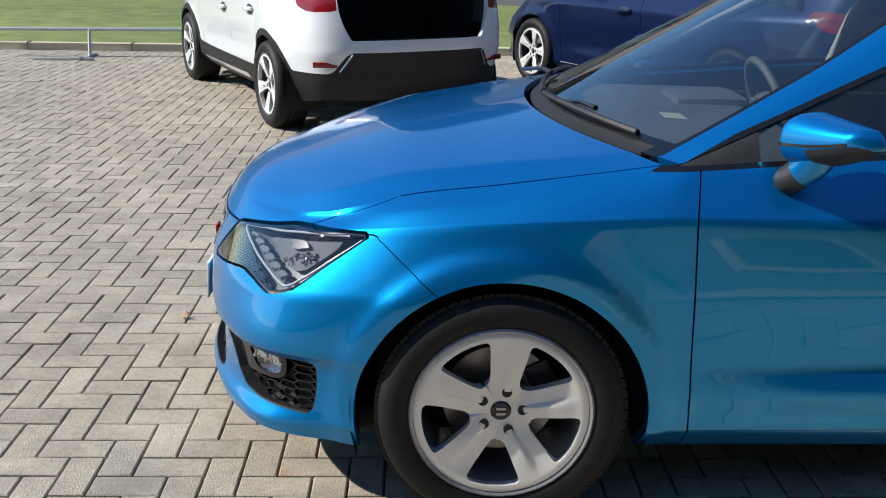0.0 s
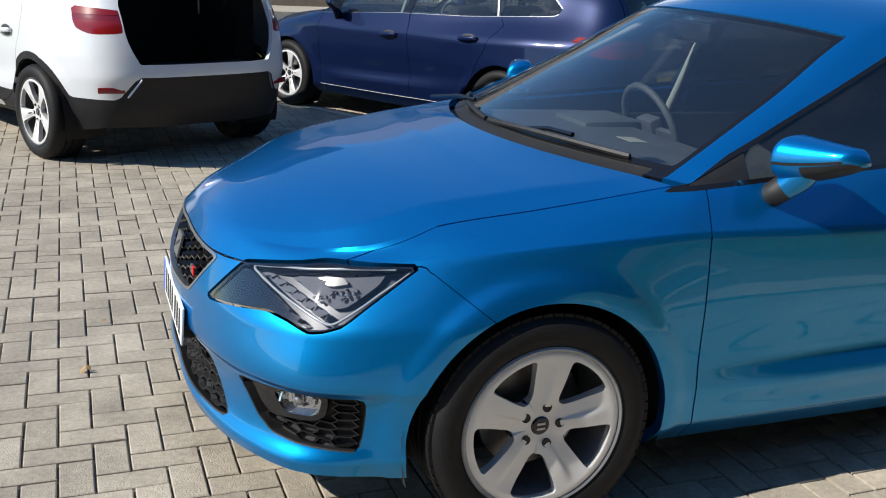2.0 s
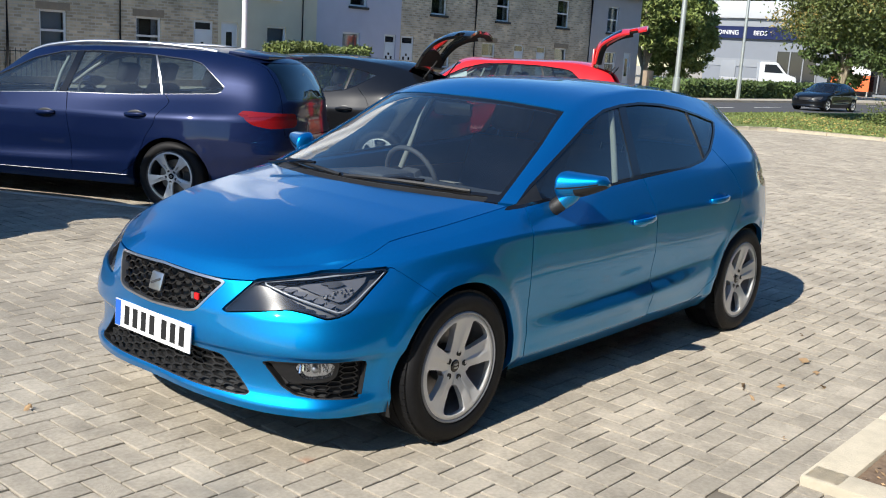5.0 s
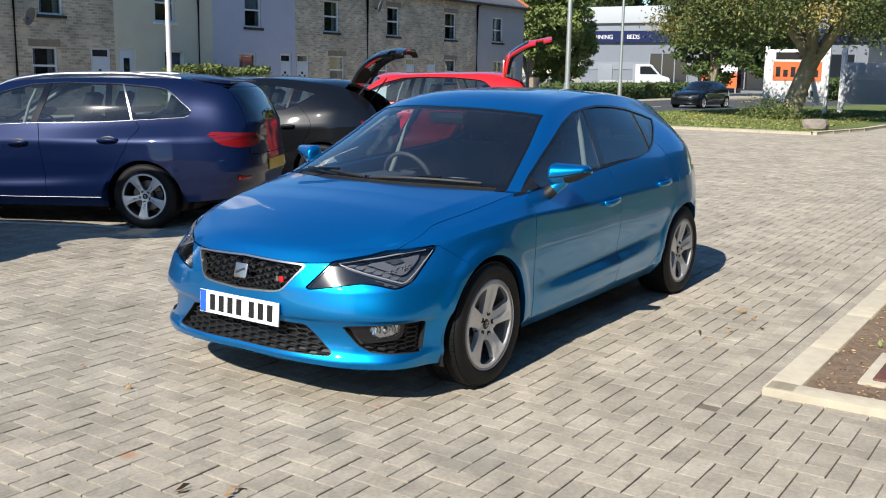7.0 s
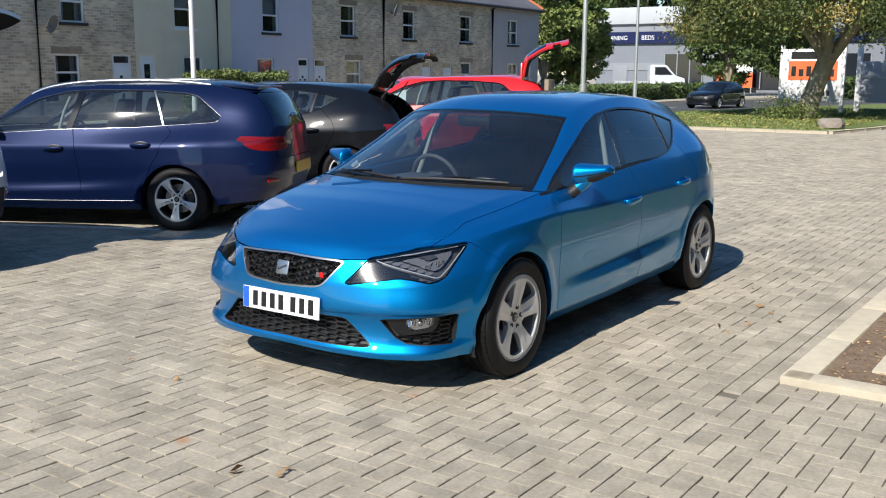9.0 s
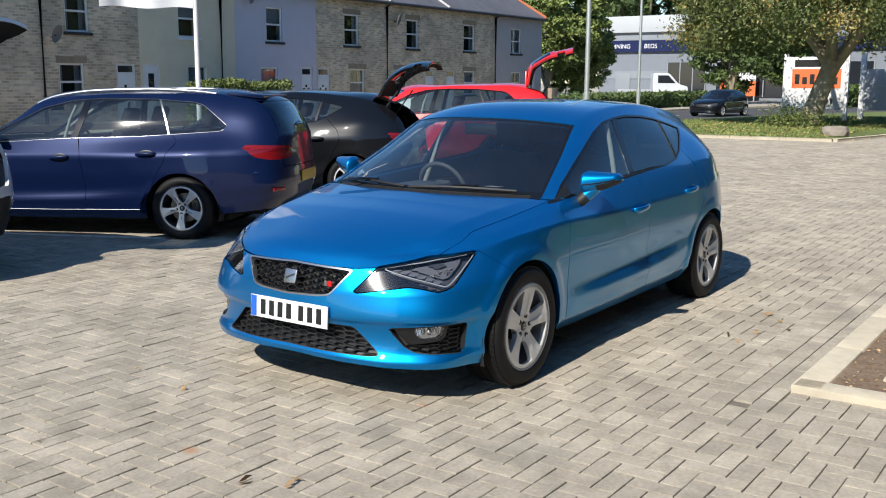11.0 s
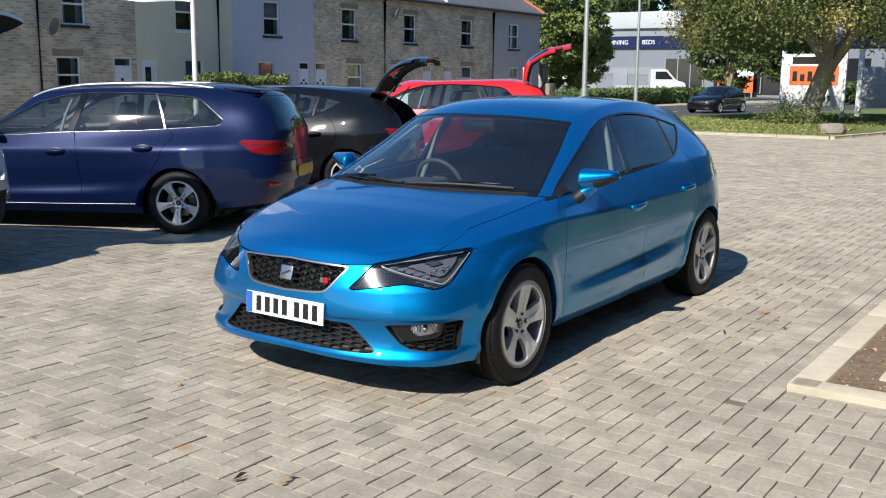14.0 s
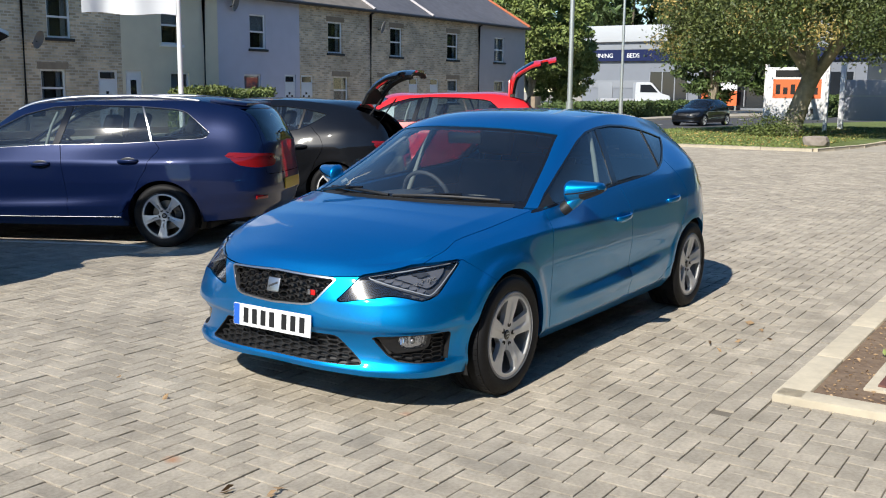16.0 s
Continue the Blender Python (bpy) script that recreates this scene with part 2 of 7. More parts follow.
def tube(name, pts, radius, material, parent=None, label="", n=8, closed=False):
    """A round bar along points; radius may be one number or one for each point."""
    pts = [Vector(p) for p in pts]
    bm = bmesh.new()
    rings = []
    for i, p in enumerate(pts):
        a, b = pts[max(i - 1, 0)], pts[min(i + 1, len(pts) - 1)]
        if closed:
            a, b = pts[i - 1], pts[(i + 1) % len(pts)]
        q = (b - a).to_track_quat("Z", "Y")
        r = radius[i] if isinstance(radius, (list, tuple)) else radius
        rings.append([bm.verts.new(p + q @ Vector((r * math.cos(2 * math.pi * k / n), r * math.sin(2 * math.pi * k / n), 0))) for k in range(n)])
    for i in range(len(rings) - (0 if closed else 1)):
        A, B = rings[i], rings[(i + 1) % len(rings)]
        for k in range(n):
            bm.faces.new((A[k], A[(k + 1) % n], B[(k + 1) % n], B[k]))
    if not closed:
        bm.faces.new(rings[0][::-1])
        bm.faces.new(rings[-1])
    bmesh.ops.recalc_face_normals(bm, faces=bm.faces)
    return part(name, bm, material, parent, label, angle=50)


# ---- surfaces that can be cut along lines ----
class Surf:
    """Triangles with smooth normals and surface coordinates."""

    def __init__(self, V, N, U, T):
        self.V, self.N, self.U, self.T = V, N, U, T

    def flip(self):
        k = np.array([1, -1, 1.0])
        return Surf(self.V * k, self.N * k, self.U.copy(), self.T[:, ::-1].copy())

    def moved(self, d):
        return Surf(self.V + self.N * d, self.N, self.U, self.T)


def compact(S, T):
    if len(T) == 0:
        return Surf(np.zeros((0, 3)), np.zeros((0, 3)), np.zeros((0, 2)), np.zeros((0, 3), int))
    ids, inv = np.unique(T.ravel(), return_inverse=True)
    return Surf(S.V[ids], S.N[ids], S.U[ids], inv.reshape(-1, 3))


def cut(S, f):
    """Splits S where the field f (a function of S, negative inside) is zero: (inside, outside)."""
    if len(S.T) == 0:
        return S, S
    d = np.asarray(f(S), float).copy()
    d[np.abs(d) < 1e-5] = 1e-5
    sg = d > 0
    T = S.T
    c = sg[T].sum(1)
    ins, outs = [T[c == 0]], [T[c == 3]]
    V, N, U = [S.V], [S.N], [S.U]
    base = len(S.V)
    made = {}
    nv = []

    def mid(a, b):
        k = (a, b) if a < b else (b, a)
        if k not in made:
            made[k] = base + len(nv)
            nv.append((k[0], k[1], d[k[0]] / (d[k[0]] - d[k[1]])))
        return made[k]

    i2, o2 = [], []
    for t in T[(c == 1) | (c == 2)]:
        s = sg[t]
        lone = s.sum() == 1
        k = int(np.argmax(s == lone))
        a, b, e = int(t[k]), int(t[(k + 1) % 3]), int(t[(k + 2) % 3])
        p, q = mid(a, b), mid(a, e)
        (o2 if lone else i2).append((a, p, q))
        (i2 if lone else o2).extend(((p, b, e), (p, e, q)))
    if nv:
        A = np.array([x[0] for x in nv])
        B = np.array([x[1] for x in nv])
        w = np.array([x[2] for x in nv])[:, None]
        V.append(S.V[A] * (1 - w) + S.V[B] * w)
        n = S.N[A] * (1 - w) + S.N[B] * w
        N.append(n / np.linalg.norm(n, axis=1)[:, None])
        U.append(S.U[A] * (1 - w) + S.U[B] * w)
    S2 = Surf(np.vstack(V), np.vstack(N), np.vstack(U), None)
    mk = lambda parts, extra: np.vstack(parts + ([np.array(extra, int)] if extra else []))
    return compact(S2, mk(ins, i2)), compact(S2, mk(outs, o2))


def sdf(poly, P):
    """Signed distance of points P (n, 2) to a polygon, negative inside."""
    Q = np.asarray(poly, float)
    d = np.full(len(P), 1e9)
    inside = np.zeros(len(P), bool)
    for a, b in zip(Q, np.roll(Q, -1, 0)):
        e, w = b - a, P - a
        t = np.clip((w @ e) / max(e @ e, 1e-12), 0, 1)
        d = np.minimum(d, np.hypot(*(w - t[:, None] * e).T))
        c = (a[1] > P[:, 1]) != (b[1] > P[:, 1])
        xi = a[0] + (P[:, 1] - a[1]) * e[0] / (e[1] if abs(e[1]) > 1e-12 else 1e-12)
        inside ^= c & (P[:, 0] < xi)
    return np.where(inside, -d, d)


def rounded(poly, times=2, k=0.2):
    """Corner-cutting of a polygon."""
    P = [np.array(p, float) for p in poly]
    for _ in range(times):
        Q = []
        for a, b in zip(P, P[1:] + P[:1]):
            Q += [a + (b - a) * k, b - (b - a) * k]
        P = Q
    return P


def surf_obj(name, parts, material, parent=None, label="", rim=0.014):
    """One mesh out of cut surfaces, with their smooth normals, and edges turned in by rim metres."""
    Vs, Ns, Ts, off = [], [], [], 0
    for S in parts:
        if len(S.T) == 0:
            continue
        Vs.append(S.V)
        Ns.append(S.N)
        Ts.append(S.T + off)
        off += len(S.V)
    if not Vs:
        return None
    V, N, T = np.vstack(Vs), np.vstack(Ns), np.vstack(Ts)
    # weld the two halves along the middle
    key = {}
    remap = np.arange(len(V))
    for i in np.nonzero(np.abs(V[:, 1]) < 1e-4)[0]:
        k = (round(V[i, 0], 4), round(V[i, 2], 4))
        if k in key:
            remap[i] = key[k]
            N[key[k]] += N[i]
        else:
            key[k] = i
    T = remap[T]
    T = T[(T[:, 0] != T[:, 1]) & (T[:, 1] != T[:, 2]) & (T[:, 0] != T[:, 2])]
    ids, inv = np.unique(T.ravel(), return_inverse=True)
    V, N, T = V[ids], N[ids], inv.reshape(-1, 3)
    N = N / np.maximum(np.linalg.norm(N, axis=1)[:, None], 1e-9)
    n0 = len(T)
    if rim:
        E = np.vstack([T[:, [0, 1]], T[:, [1, 2]], T[:, [2, 0]]])
        es = np.sort(E, 1)
        code = es[:, 0] * (len(V) + 1) + es[:, 1]
        u, first, cnt = np.unique(code, return_index=True, return_counts=True)
        B = E[first[cnt == 1]]
        B = B[np.hypot(V[B[:, 0], 1], V[B[:, 1], 1]) > 1e-3]
        bi, binv = np.unique(B.ravel(), return_inverse=True)
        B2 = binv.reshape(-1, 2)
        nb = len(bi)
        s = len(V)
        outer = V[bi]
        rn = np.zeros((nb, 3))          # across the edge
        for (p, q) in B2:
            e = np.cross(outer[q] - outer[p], N[bi[p]])
            rn[p] += e
            rn[q] += e
        rn /= np.maximum(np.linalg.norm(rn, axis=1)[:, None], 1e-9)
        V = np.vstack([V, outer - N[bi] * rim])
        i0, i1 = B2[:, 0], B2[:, 1]
        T2 = np.vstack([np.column_stack([bi[i1], bi[i0], i0 + s]), np.column_stack([bi[i1], i0 + s, i1 + s])])
        L2 = np.vstack([np.stack([rn[i1], rn[i0], rn[i0]], 1), np.stack([rn[i1], rn[i0], rn[i1]], 1)])
        loops = np.vstack([N[T].reshape(-1, 3), L2.reshape(-1, 3)])
        T = np.vstack([T, T2])
    else:
        loops = N[T].reshape(-1, 3)
    me = bpy.data.meshes.new(name)
    me.from_pydata(V.tolist(), [], T.tolist())
    me.materials.append(material)
    me.shade_smooth()
    me.normals_split_custom_set(loops.tolist())
    ob = new(name, me)
    if parent:
        ob.parent = parent
    if label:
        ob["label"] = label
    return ob


def grid_surf(P, U, outward):
    """A Surf from a grid of points (a, b, 3) and coordinates (a, b, 2)."""
    a, b, _ = P.shape
    du, dv = np.gradient(P, axis=0), np.gradient(P, axis=1)
    N = np.cross(du, dv)
    L = np.linalg.norm(N, axis=2, keepdims=True)
    for i in range(a):          # rows that shrink to a point take their neighbour's normals
        bad = L[i, :, 0] < 1e-9
        if bad.any():
            N[i, bad] = N[min(i + 1, a - 1), bad]
    N = N / np.maximum(np.linalg.norm(N, axis=2, keepdims=True), 1e-9)
    idx = np.arange(a * b).reshape(a, b)
    q = [idx[:-1, :-1].ravel(), idx[1:, :-1].ravel(), idx[1:, 1:].ravel(), idx[:-1, 1:].ravel()]
    T = np.vstack([np.column_stack([q[0], q[1], q[2]]), np.column_stack([q[0], q[2], q[3]])])
    V, Nn = P.reshape(-1, 3), N.reshape(-1, 3).copy()
    ar = np.linalg.norm(np.cross(V[T[:, 1]] - V[T[:, 0]], V[T[:, 2]] - V[T[:, 0]]), axis=1)
    T = T[ar > 1e-10]
    if (Nn * outward(V)).sum() < 0:
        Nn, T = -Nn, T[:, ::-1]
    return Surf(V, Nn, U.reshape(-1, 2), T)


def hermite(P, samples, breaks=(), end0=None, end1=None):
    """A smooth curve through points P (k, ..., 3), by their numbers; samples are numbers too. It may fold at breaks {i: sharpness}."""
    P = np.asarray(P, float)
    k = len(P)
    h = np.maximum(np.linalg.norm(np.diff(P, axis=0), axis=-1), 1e-6)[..., None]
    d = np.diff(P, axis=0) / h
    mi, mo = np.empty_like(P), np.empty_like(P)
    mi[0] = mo[0] = d[0]
    mi[-1] = mo[-1] = d[-1]
    m = (h[1:] * d[:-1] + h[:-1] * d[1:]) / (h[1:] + h[:-1])
    mi[1:-1] = mo[1:-1] = m
    for i, c in dict(breaks).items():
        if 0 < i < k - 1:
            mi[i] = mi[i] * (1 - c) + d[i - 1] * c
            mo[i] = mo[i] * (1 - c) + d[i] * c
    if end0 is not None:
        mo[0] = np.asarray(end0, float)
    if end1 is not None:
        mi[-1] = np.asarray(end1, float)
    s = np.asarray(samples, float)
    i = np.clip(s.astype(int), 0, k - 2)
    t = (s - i).reshape((-1,) + (1,) * (P.ndim - 1))
    H = h[i]
    return ((2 * t**3 - 3 * t**2 + 1) * P[i] + (t**3 - 2 * t**2 + t) * H * mo[i] + (-2 * t**3 + 3 * t**2) * P[i + 1] + (t**3 - t**2) * H * mi[i + 1])


# ---- materials of the place ----
M["block"] = mat("concrete_block", (0.375, 0.332, 0.266), 0.88, noise_amt=0.25, noise_scale=55, bump=0.5, bump_scale=160, per_island=0.11, detail=9)
M["block_one"] = mat("concrete_block_single", (0.375, 0.332, 0.266), 0.88, noise_amt=0.25, noise_scale=55, bump=0.5, bump_scale=160, per_object=0.11, detail=9)
M["joint"] = mat("joint_sand", (0.18, 0.157, 0.124), 0.95, noise_amt=0.35, noise_scale=14, bump=0.4, bump_scale=90)
M["far_paving"] = mat("far_paving", (0.365, 0.328, 0.27), 0.9, noise_amt=0.12, noise_scale=9, bump=0.3, bump_scale=40, detail=10)
M["asphalt"] = mat("asphalt", (0.085, 0.085, 0.088), 0.85, noise_amt=0.2, noise_scale=5, bump=0.3, bump_scale=60)
M["line"] = mat("white_road_paint", (0.72, 0.71, 0.66), 0.7, noise_amt=0.12, noise_scale=20)
M["kerb"] = mat("concrete_kerb", (0.52, 0.46, 0.35), 0.85, noise_amt=0.16, noise_scale=14, bump=0.3, bump_scale=90, per_object=0.06)
M["soil"] = mat("soil_with_litter", (0.15, 0.095, 0.06), 0.95, noise_scale=26, color2=(0.30, 0.215, 0.14), bump=0.8, bump_scale=30)
M["litter"] = mat("dry_leaf_litter", (0.33, 0.22, 0.12), 0.9, noise_amt=0.3, noise_scale=30, per_island=0.5)
M["grass_ground"] = mat("turf", (0.145, 0.185, 0.05), 0.95, noise_amt=0.4, noise_scale=3, bump=0.6, bump_scale=60)
M["bed_turf"] = mat("rough_turf", (0.075, 0.10, 0.03), 0.95, noise_amt=0.45, noise_scale=5, bump=0.7, bump_scale=60)
M["grass"] = mat("grass_blades", (0.165, 0.205, 0.058), 0.8, noise_amt=0.3, noise_scale=4, per_island=0.35)
M["rust"] = mat("rusty_cover", (0.14, 0.06, 0.045), 0.8, noise_amt=0.3, noise_scale=30, bump=0.3, bump_scale=80)
M["bark"] = mat("pale_bark", (0.30, 0.26, 0.19), 0.9, noise_amt=0.35, noise_scale=7, bump=0.8, bump_scale=18)
M["leaf"] = mat("green_leaves", (0.045, 0.075, 0.017), 0.55, noise_scale=0.9, color2=(0.18, 0.20, 0.06), per_island=0.5)
M["leaf_gold"] = mat("autumn_leaves", (0.30, 0.235, 0.07), 0.5, noise_scale=0.8, color2=(0.42, 0.30, 0.10), per_island=0.4)
M["leaf_dark"] = mat("dark_leaves", (0.045, 0.08, 0.025), 0.6, noise_scale=0.5, color2=(0.11, 0.16, 0.04), per_island=0.5)
M["leaf_hedge"] = mat("hedge_leaves", (0.065, 0.105, 0.028), 0.6, noise_scale=2, color2=(0.16, 0.19, 0.05), per_island=0.5)
M["leaf_light"] = mat("light_green_leaves", (0.13, 0.19, 0.045), 0.6, noise_scale=1.2, color2=(0.26, 0.29, 0.08), per_island=0.4)
M["hedge_core"] = mat("hedge_core", (0.02, 0.03, 0.01), 0.9)
M["steel"] = mat("galvanised_steel", (0.50, 0.53, 0.50), 0.45, 0.6, noise_amt=0.1, noise_scale=5)
M["pole_white"] = mat("white_pole", (0.75, 0.75, 0.75), 0.4, noise_amt=0.04, noise_scale=6)
M["cloth"] = mat("white_flag", (0.75, 0.76, 0.78), 0.8)
M["upvc"] = mat("white_upvc", (0.72, 0.73, 0.74), 0.35, noise_amt=0.04, noise_scale=4)
M["house_glass"] = mat("house_glass", (0.02, 0.024, 0.03), 0.06, spec=0.8)
M["pane"] = glass_mat("house_pane", (0.75, 0.78, 0.8), f0=0.05)
M["dish"] = mat("dull_grey_dish", (0.16, 0.16, 0.17), 0.6, noise_amt=0.15, noise_scale=8)
M["curtain"] = mat("net_curtain", (0.42, 0.43, 0.45), 0.8, noise_amt=0.2, noise_scale=10)
M["slate"] = mat("slate_roof", (0.12, 0.12, 0.135), 0.7, noise_amt=0.25, noise_scale=3, bump=0.3, bump_scale=12)
M["slate_brown"] = mat("brown_slate", (0.2, 0.175, 0.15), 0.8, noise_amt=0.25, noise_scale=3, bump=0.3, bump_scale=12)
M["ridge"] = mat("orange_ridge_tiles", (0.42, 0.12, 0.05), 0.8, noise_amt=0.15, noise_scale=5)
M["render_cream"] = mat("cream_render", (0.66, 0.60, 0.46), 0.9, noise_amt=0.07, noise_scale=2, bump=0.2, bump_scale=30)
M["render_lilac"] = mat("lilac_grey_render", (0.50, 0.50, 0.59), 0.9, noise_amt=0.06, noise_scale=2, bump=0.2, bump_scale=30)
M["render_grey"] = mat("grey_render", (0.46, 0.43, 0.43), 0.9, noise_amt=0.07, noise_scale=2, bump=0.2, bump_scale=30)
M["pipe"] = mat("black_pipe", (0.02, 0.02, 0.022), 0.5)
M["store_wall"] = mat("store_cladding", (0.20, 0.22, 0.255), 0.6, noise_amt=0.05, noise_scale=1)
M["store_grey"] = mat("store_grey", (0.25, 0.27, 0.30), 0.6, noise_amt=0.05, noise_scale=1)
M["store_roof"] = mat("white_roof_band", (0.48, 0.50, 0.52), 0.5, noise_amt=0.02, noise_scale=1)
M["navy_sign"] = mat("navy_sign", (0.012, 0.02, 0.075), 0.6, spec=0.2)
M["white_text"] = mat("white_letters", (0.8, 0.8, 0.82), 0.5)
M["orange"] = mat("orange_panel", (0.75, 0.16, 0.05), 0.5, noise_amt=0.04, noise_scale=2)
M["board_white"] = mat("white_board", (0.74, 0.74, 0.75), 0.5, noise_amt=0.03, noise_scale=1)
M["board_grey"] = mat("pale_grey_board", (0.42, 0.43, 0.46), 0.5, noise_amt=0.05, noise_scale=1)
M["stone"] = mat("rough_stone", (0.33, 0.28, 0.24), 0.9, noise_amt=0.25, noise_scale=6, bump=0.8, bump_scale=10)
# near black, to dim what the car's doors and windows mirror
M["backdrop_wall"] = mat("unseen_backdrop_cladding", (0.035, 0.036, 0.038), 0.5, noise_amt=0.08, noise_scale=2)
M["iron"] = mat("black_iron", (0.02, 0.02, 0.02), 0.5)
M["garden_wall"] = mat("garden_wall", (0.28, 0.22, 0.16), 0.9, noise_amt=0.2, noise_scale=6, bump=0.4, bump_scale=20)


def brick_mat(name, c1, c2, mortar):
    """Buff brickwork laid in courses 75 mm high."""
    m = mat(name, c1, 0.9)
    nt = m.node_tree
    ge = nt.nodes.new("ShaderNodeNewGeometry")
    sp = nt.nodes.new("ShaderNodeSeparateXYZ")
    cb = nt.nodes.new("ShaderNodeCombineXYZ")
    ad = nt.nodes.new("ShaderNodeMath")
    nt.links.new(ge.outputs["Position"], sp.inputs[0])
    nt.links.new(sp.outputs[0], ad.inputs[0])
    nt.links.new(sp.outputs[1], ad.inputs[1])
    nt.links.new(ad.outputs[0], cb.inputs[0])
    nt.links.new(sp.outputs[2], cb.inputs[1])
    br = nt.nodes.new("ShaderNodeTexBrick")
    br.inputs["Scale"].default_value = 1.0
    br.inputs["Brick Width"].default_value, br.inputs["Row Height"].default_value = 0.225, 0.085
    br.inputs["Mortar Size"].default_value = 0.013
    br.inputs["Color1"].default_value, br.inputs["Color2"].default_value, br.inputs["Mortar"].default_value = (*c1, 1), (*c2, 1), (*mortar, 1)
    nt.links.new(cb.outputs[0], br.inputs["Vector"])
    no = nt.nodes.new("ShaderNodeTexNoise")
    no.inputs["Scale"].default_value, no.inputs["Detail"].default_value = 1.3, 6
    nt.links.new(ge.outputs["Position"], no.inputs["Vector"])
    hs = nt.nodes.new("ShaderNodeHueSaturation")
    mr = nt.nodes.new("ShaderNodeMapRange")
    mr.inputs["From Min"].default_value, mr.inputs["From Max"].default_value = 0.3, 0.7
    mr.inputs["To Min"].default_value, mr.inputs["To Max"].default_value = 0.75, 1.25
    nt.links.new(no.outputs["Fac"], mr.inputs["Value"])
    nt.links.new(mr.outputs[0], hs.inputs["Value"])
    nt.links.new(br.outputs["Color"], hs.inputs["Color"])
    b = nt.nodes["Principled BSDF"]
    nt.links.new(hs.outputs[0], b.inputs["Base Color"])
    bp = nt.nodes.new("ShaderNodeBump")
    bp.inputs["Strength"].default_value, bp.inputs["Distance"].default_value = 0.6, 0.01
    bp.invert = True
    nt.links.new(br.outputs["Fac"], bp.inputs["Height"])
    nt.links.new(bp.outputs[0], b.inputs["Normal"])
    return m


M["brick"] = brick_mat("buff_brick", (0.66, 0.54, 0.38), (0.36, 0.285, 0.195), (0.55, 0.49, 0.40))


def add_stain(m, x, y, r, color, amount):
    """A small spill on the paving, fading raggedly outwards."""
    nt = m.node_tree
    b = nt.nodes["Principled BSDF"]
    src = b.inputs["Base Color"].links[0].from_socket
    ge = nt.nodes.new("ShaderNodeNewGeometry")
    vd = nt.nodes.new("ShaderNodeVectorMath")
    vd.operation = "DISTANCE"
    vd.inputs[1].default_value = (x, y, 0)
    no = nt.nodes.new("ShaderNodeTexNoise")
    no.inputs["Scale"].default_value, no.inputs["Detail"].default_value = 9 / (r * 10), 6
    nt.links.new(ge.outputs["Position"], vd.inputs[0])
    nt.links.new(ge.outputs["Position"], no.inputs["Vector"])
    ma = nt.nodes.new("ShaderNodeMath")
    ma.operation = "MULTIPLY_ADD"
    ma.inputs[1].default_value = r * 1.6
    nt.links.new(no.outputs["Fac"], ma.inputs[0])
    nt.links.new(vd.outputs["Value"], ma.inputs[2])
    mr = nt.nodes.new("ShaderNodeMapRange")
    mr.inputs["From Min"].default_value, mr.inputs["From Max"].default_value = r * .7, r * 1.7
    mr.inputs["To Min"].default_value, mr.inputs["To Max"].default_value = amount, 0.0
    nt.links.new(ma.outputs[0], mr.inputs["Value"])
    mx = nt.nodes.new("ShaderNodeMix")
    mx.data_type = "RGBA"
    mx.inputs[7].default_value = (*color, 1)
    nt.links.new(mr.outputs[0], mx.inputs[0])
    nt.links.new(src, mx.inputs[6])
    nt.links.new(mx.outputs[2], b.inputs["Base Color"])


for _m in (M["block"], M["block_one"], M["far_paving"], M["joint"], M["kerb"]):
    _m.node_tree.nodes["Principled BSDF"].inputs["Diffuse Roughness"].default_value = 0.3
def mottle(m, scale, lo, hi):
    """Wide soft patches where traffic has bleached or dirtied the paving."""
    nt = m.node_tree
    b = nt.nodes["Principled BSDF"]
    src = b.inputs["Base Color"].links[0].from_socket
    ge = nt.nodes.new("ShaderNodeNewGeometry")
    no = nt.nodes.new("ShaderNodeTexNoise")
    no.inputs["Scale"].default_value, no.inputs["Detail"].default_value, no.inputs["Distortion"].default_value = scale, 5, 1.2
    mr = nt.nodes.new("ShaderNodeMapRange")
    mr.inputs["From Min"].default_value, mr.inputs["From Max"].default_value = .32, .68
    mr.inputs["To Min"].default_value, mr.inputs["To Max"].default_value = lo, hi
    hs = nt.nodes.new("ShaderNodeHueSaturation")
    nt.links.new(ge.outputs["Position"], no.inputs["Vector"])
    nt.links.new(no.outputs["Fac"], mr.inputs["Value"])
    nt.links.new(mr.outputs[0], hs.inputs["Value"])
    nt.links.new(src, hs.inputs["Color"])
    nt.links.new(hs.outputs[0], b.inputs["Base Color"])


for _m in (M["block"], M["block_one"], M["joint"]):
    mottle(_m, 1.1, .86, 1.12)
    mottle(_m, 7.0, .90, 1.08)
for _m in (M["block"], M["block_one"]):
    add_stain(_m, -1.373, 2.952, .06, (.42, .20, .09), .75)
    add_stain(_m, -.304, 2.50, .05, (.36, .19, .12), .6)
    add_stain(_m, -.70, 2.52, .20, (.15, .145, .13), .55)
    add_stain(_m, 1.55, 5.3, .35, (.17, .16, .145), .5)
    add_stain(_m, -.5, 1.8, .30, (.20, .19, .17), .35)


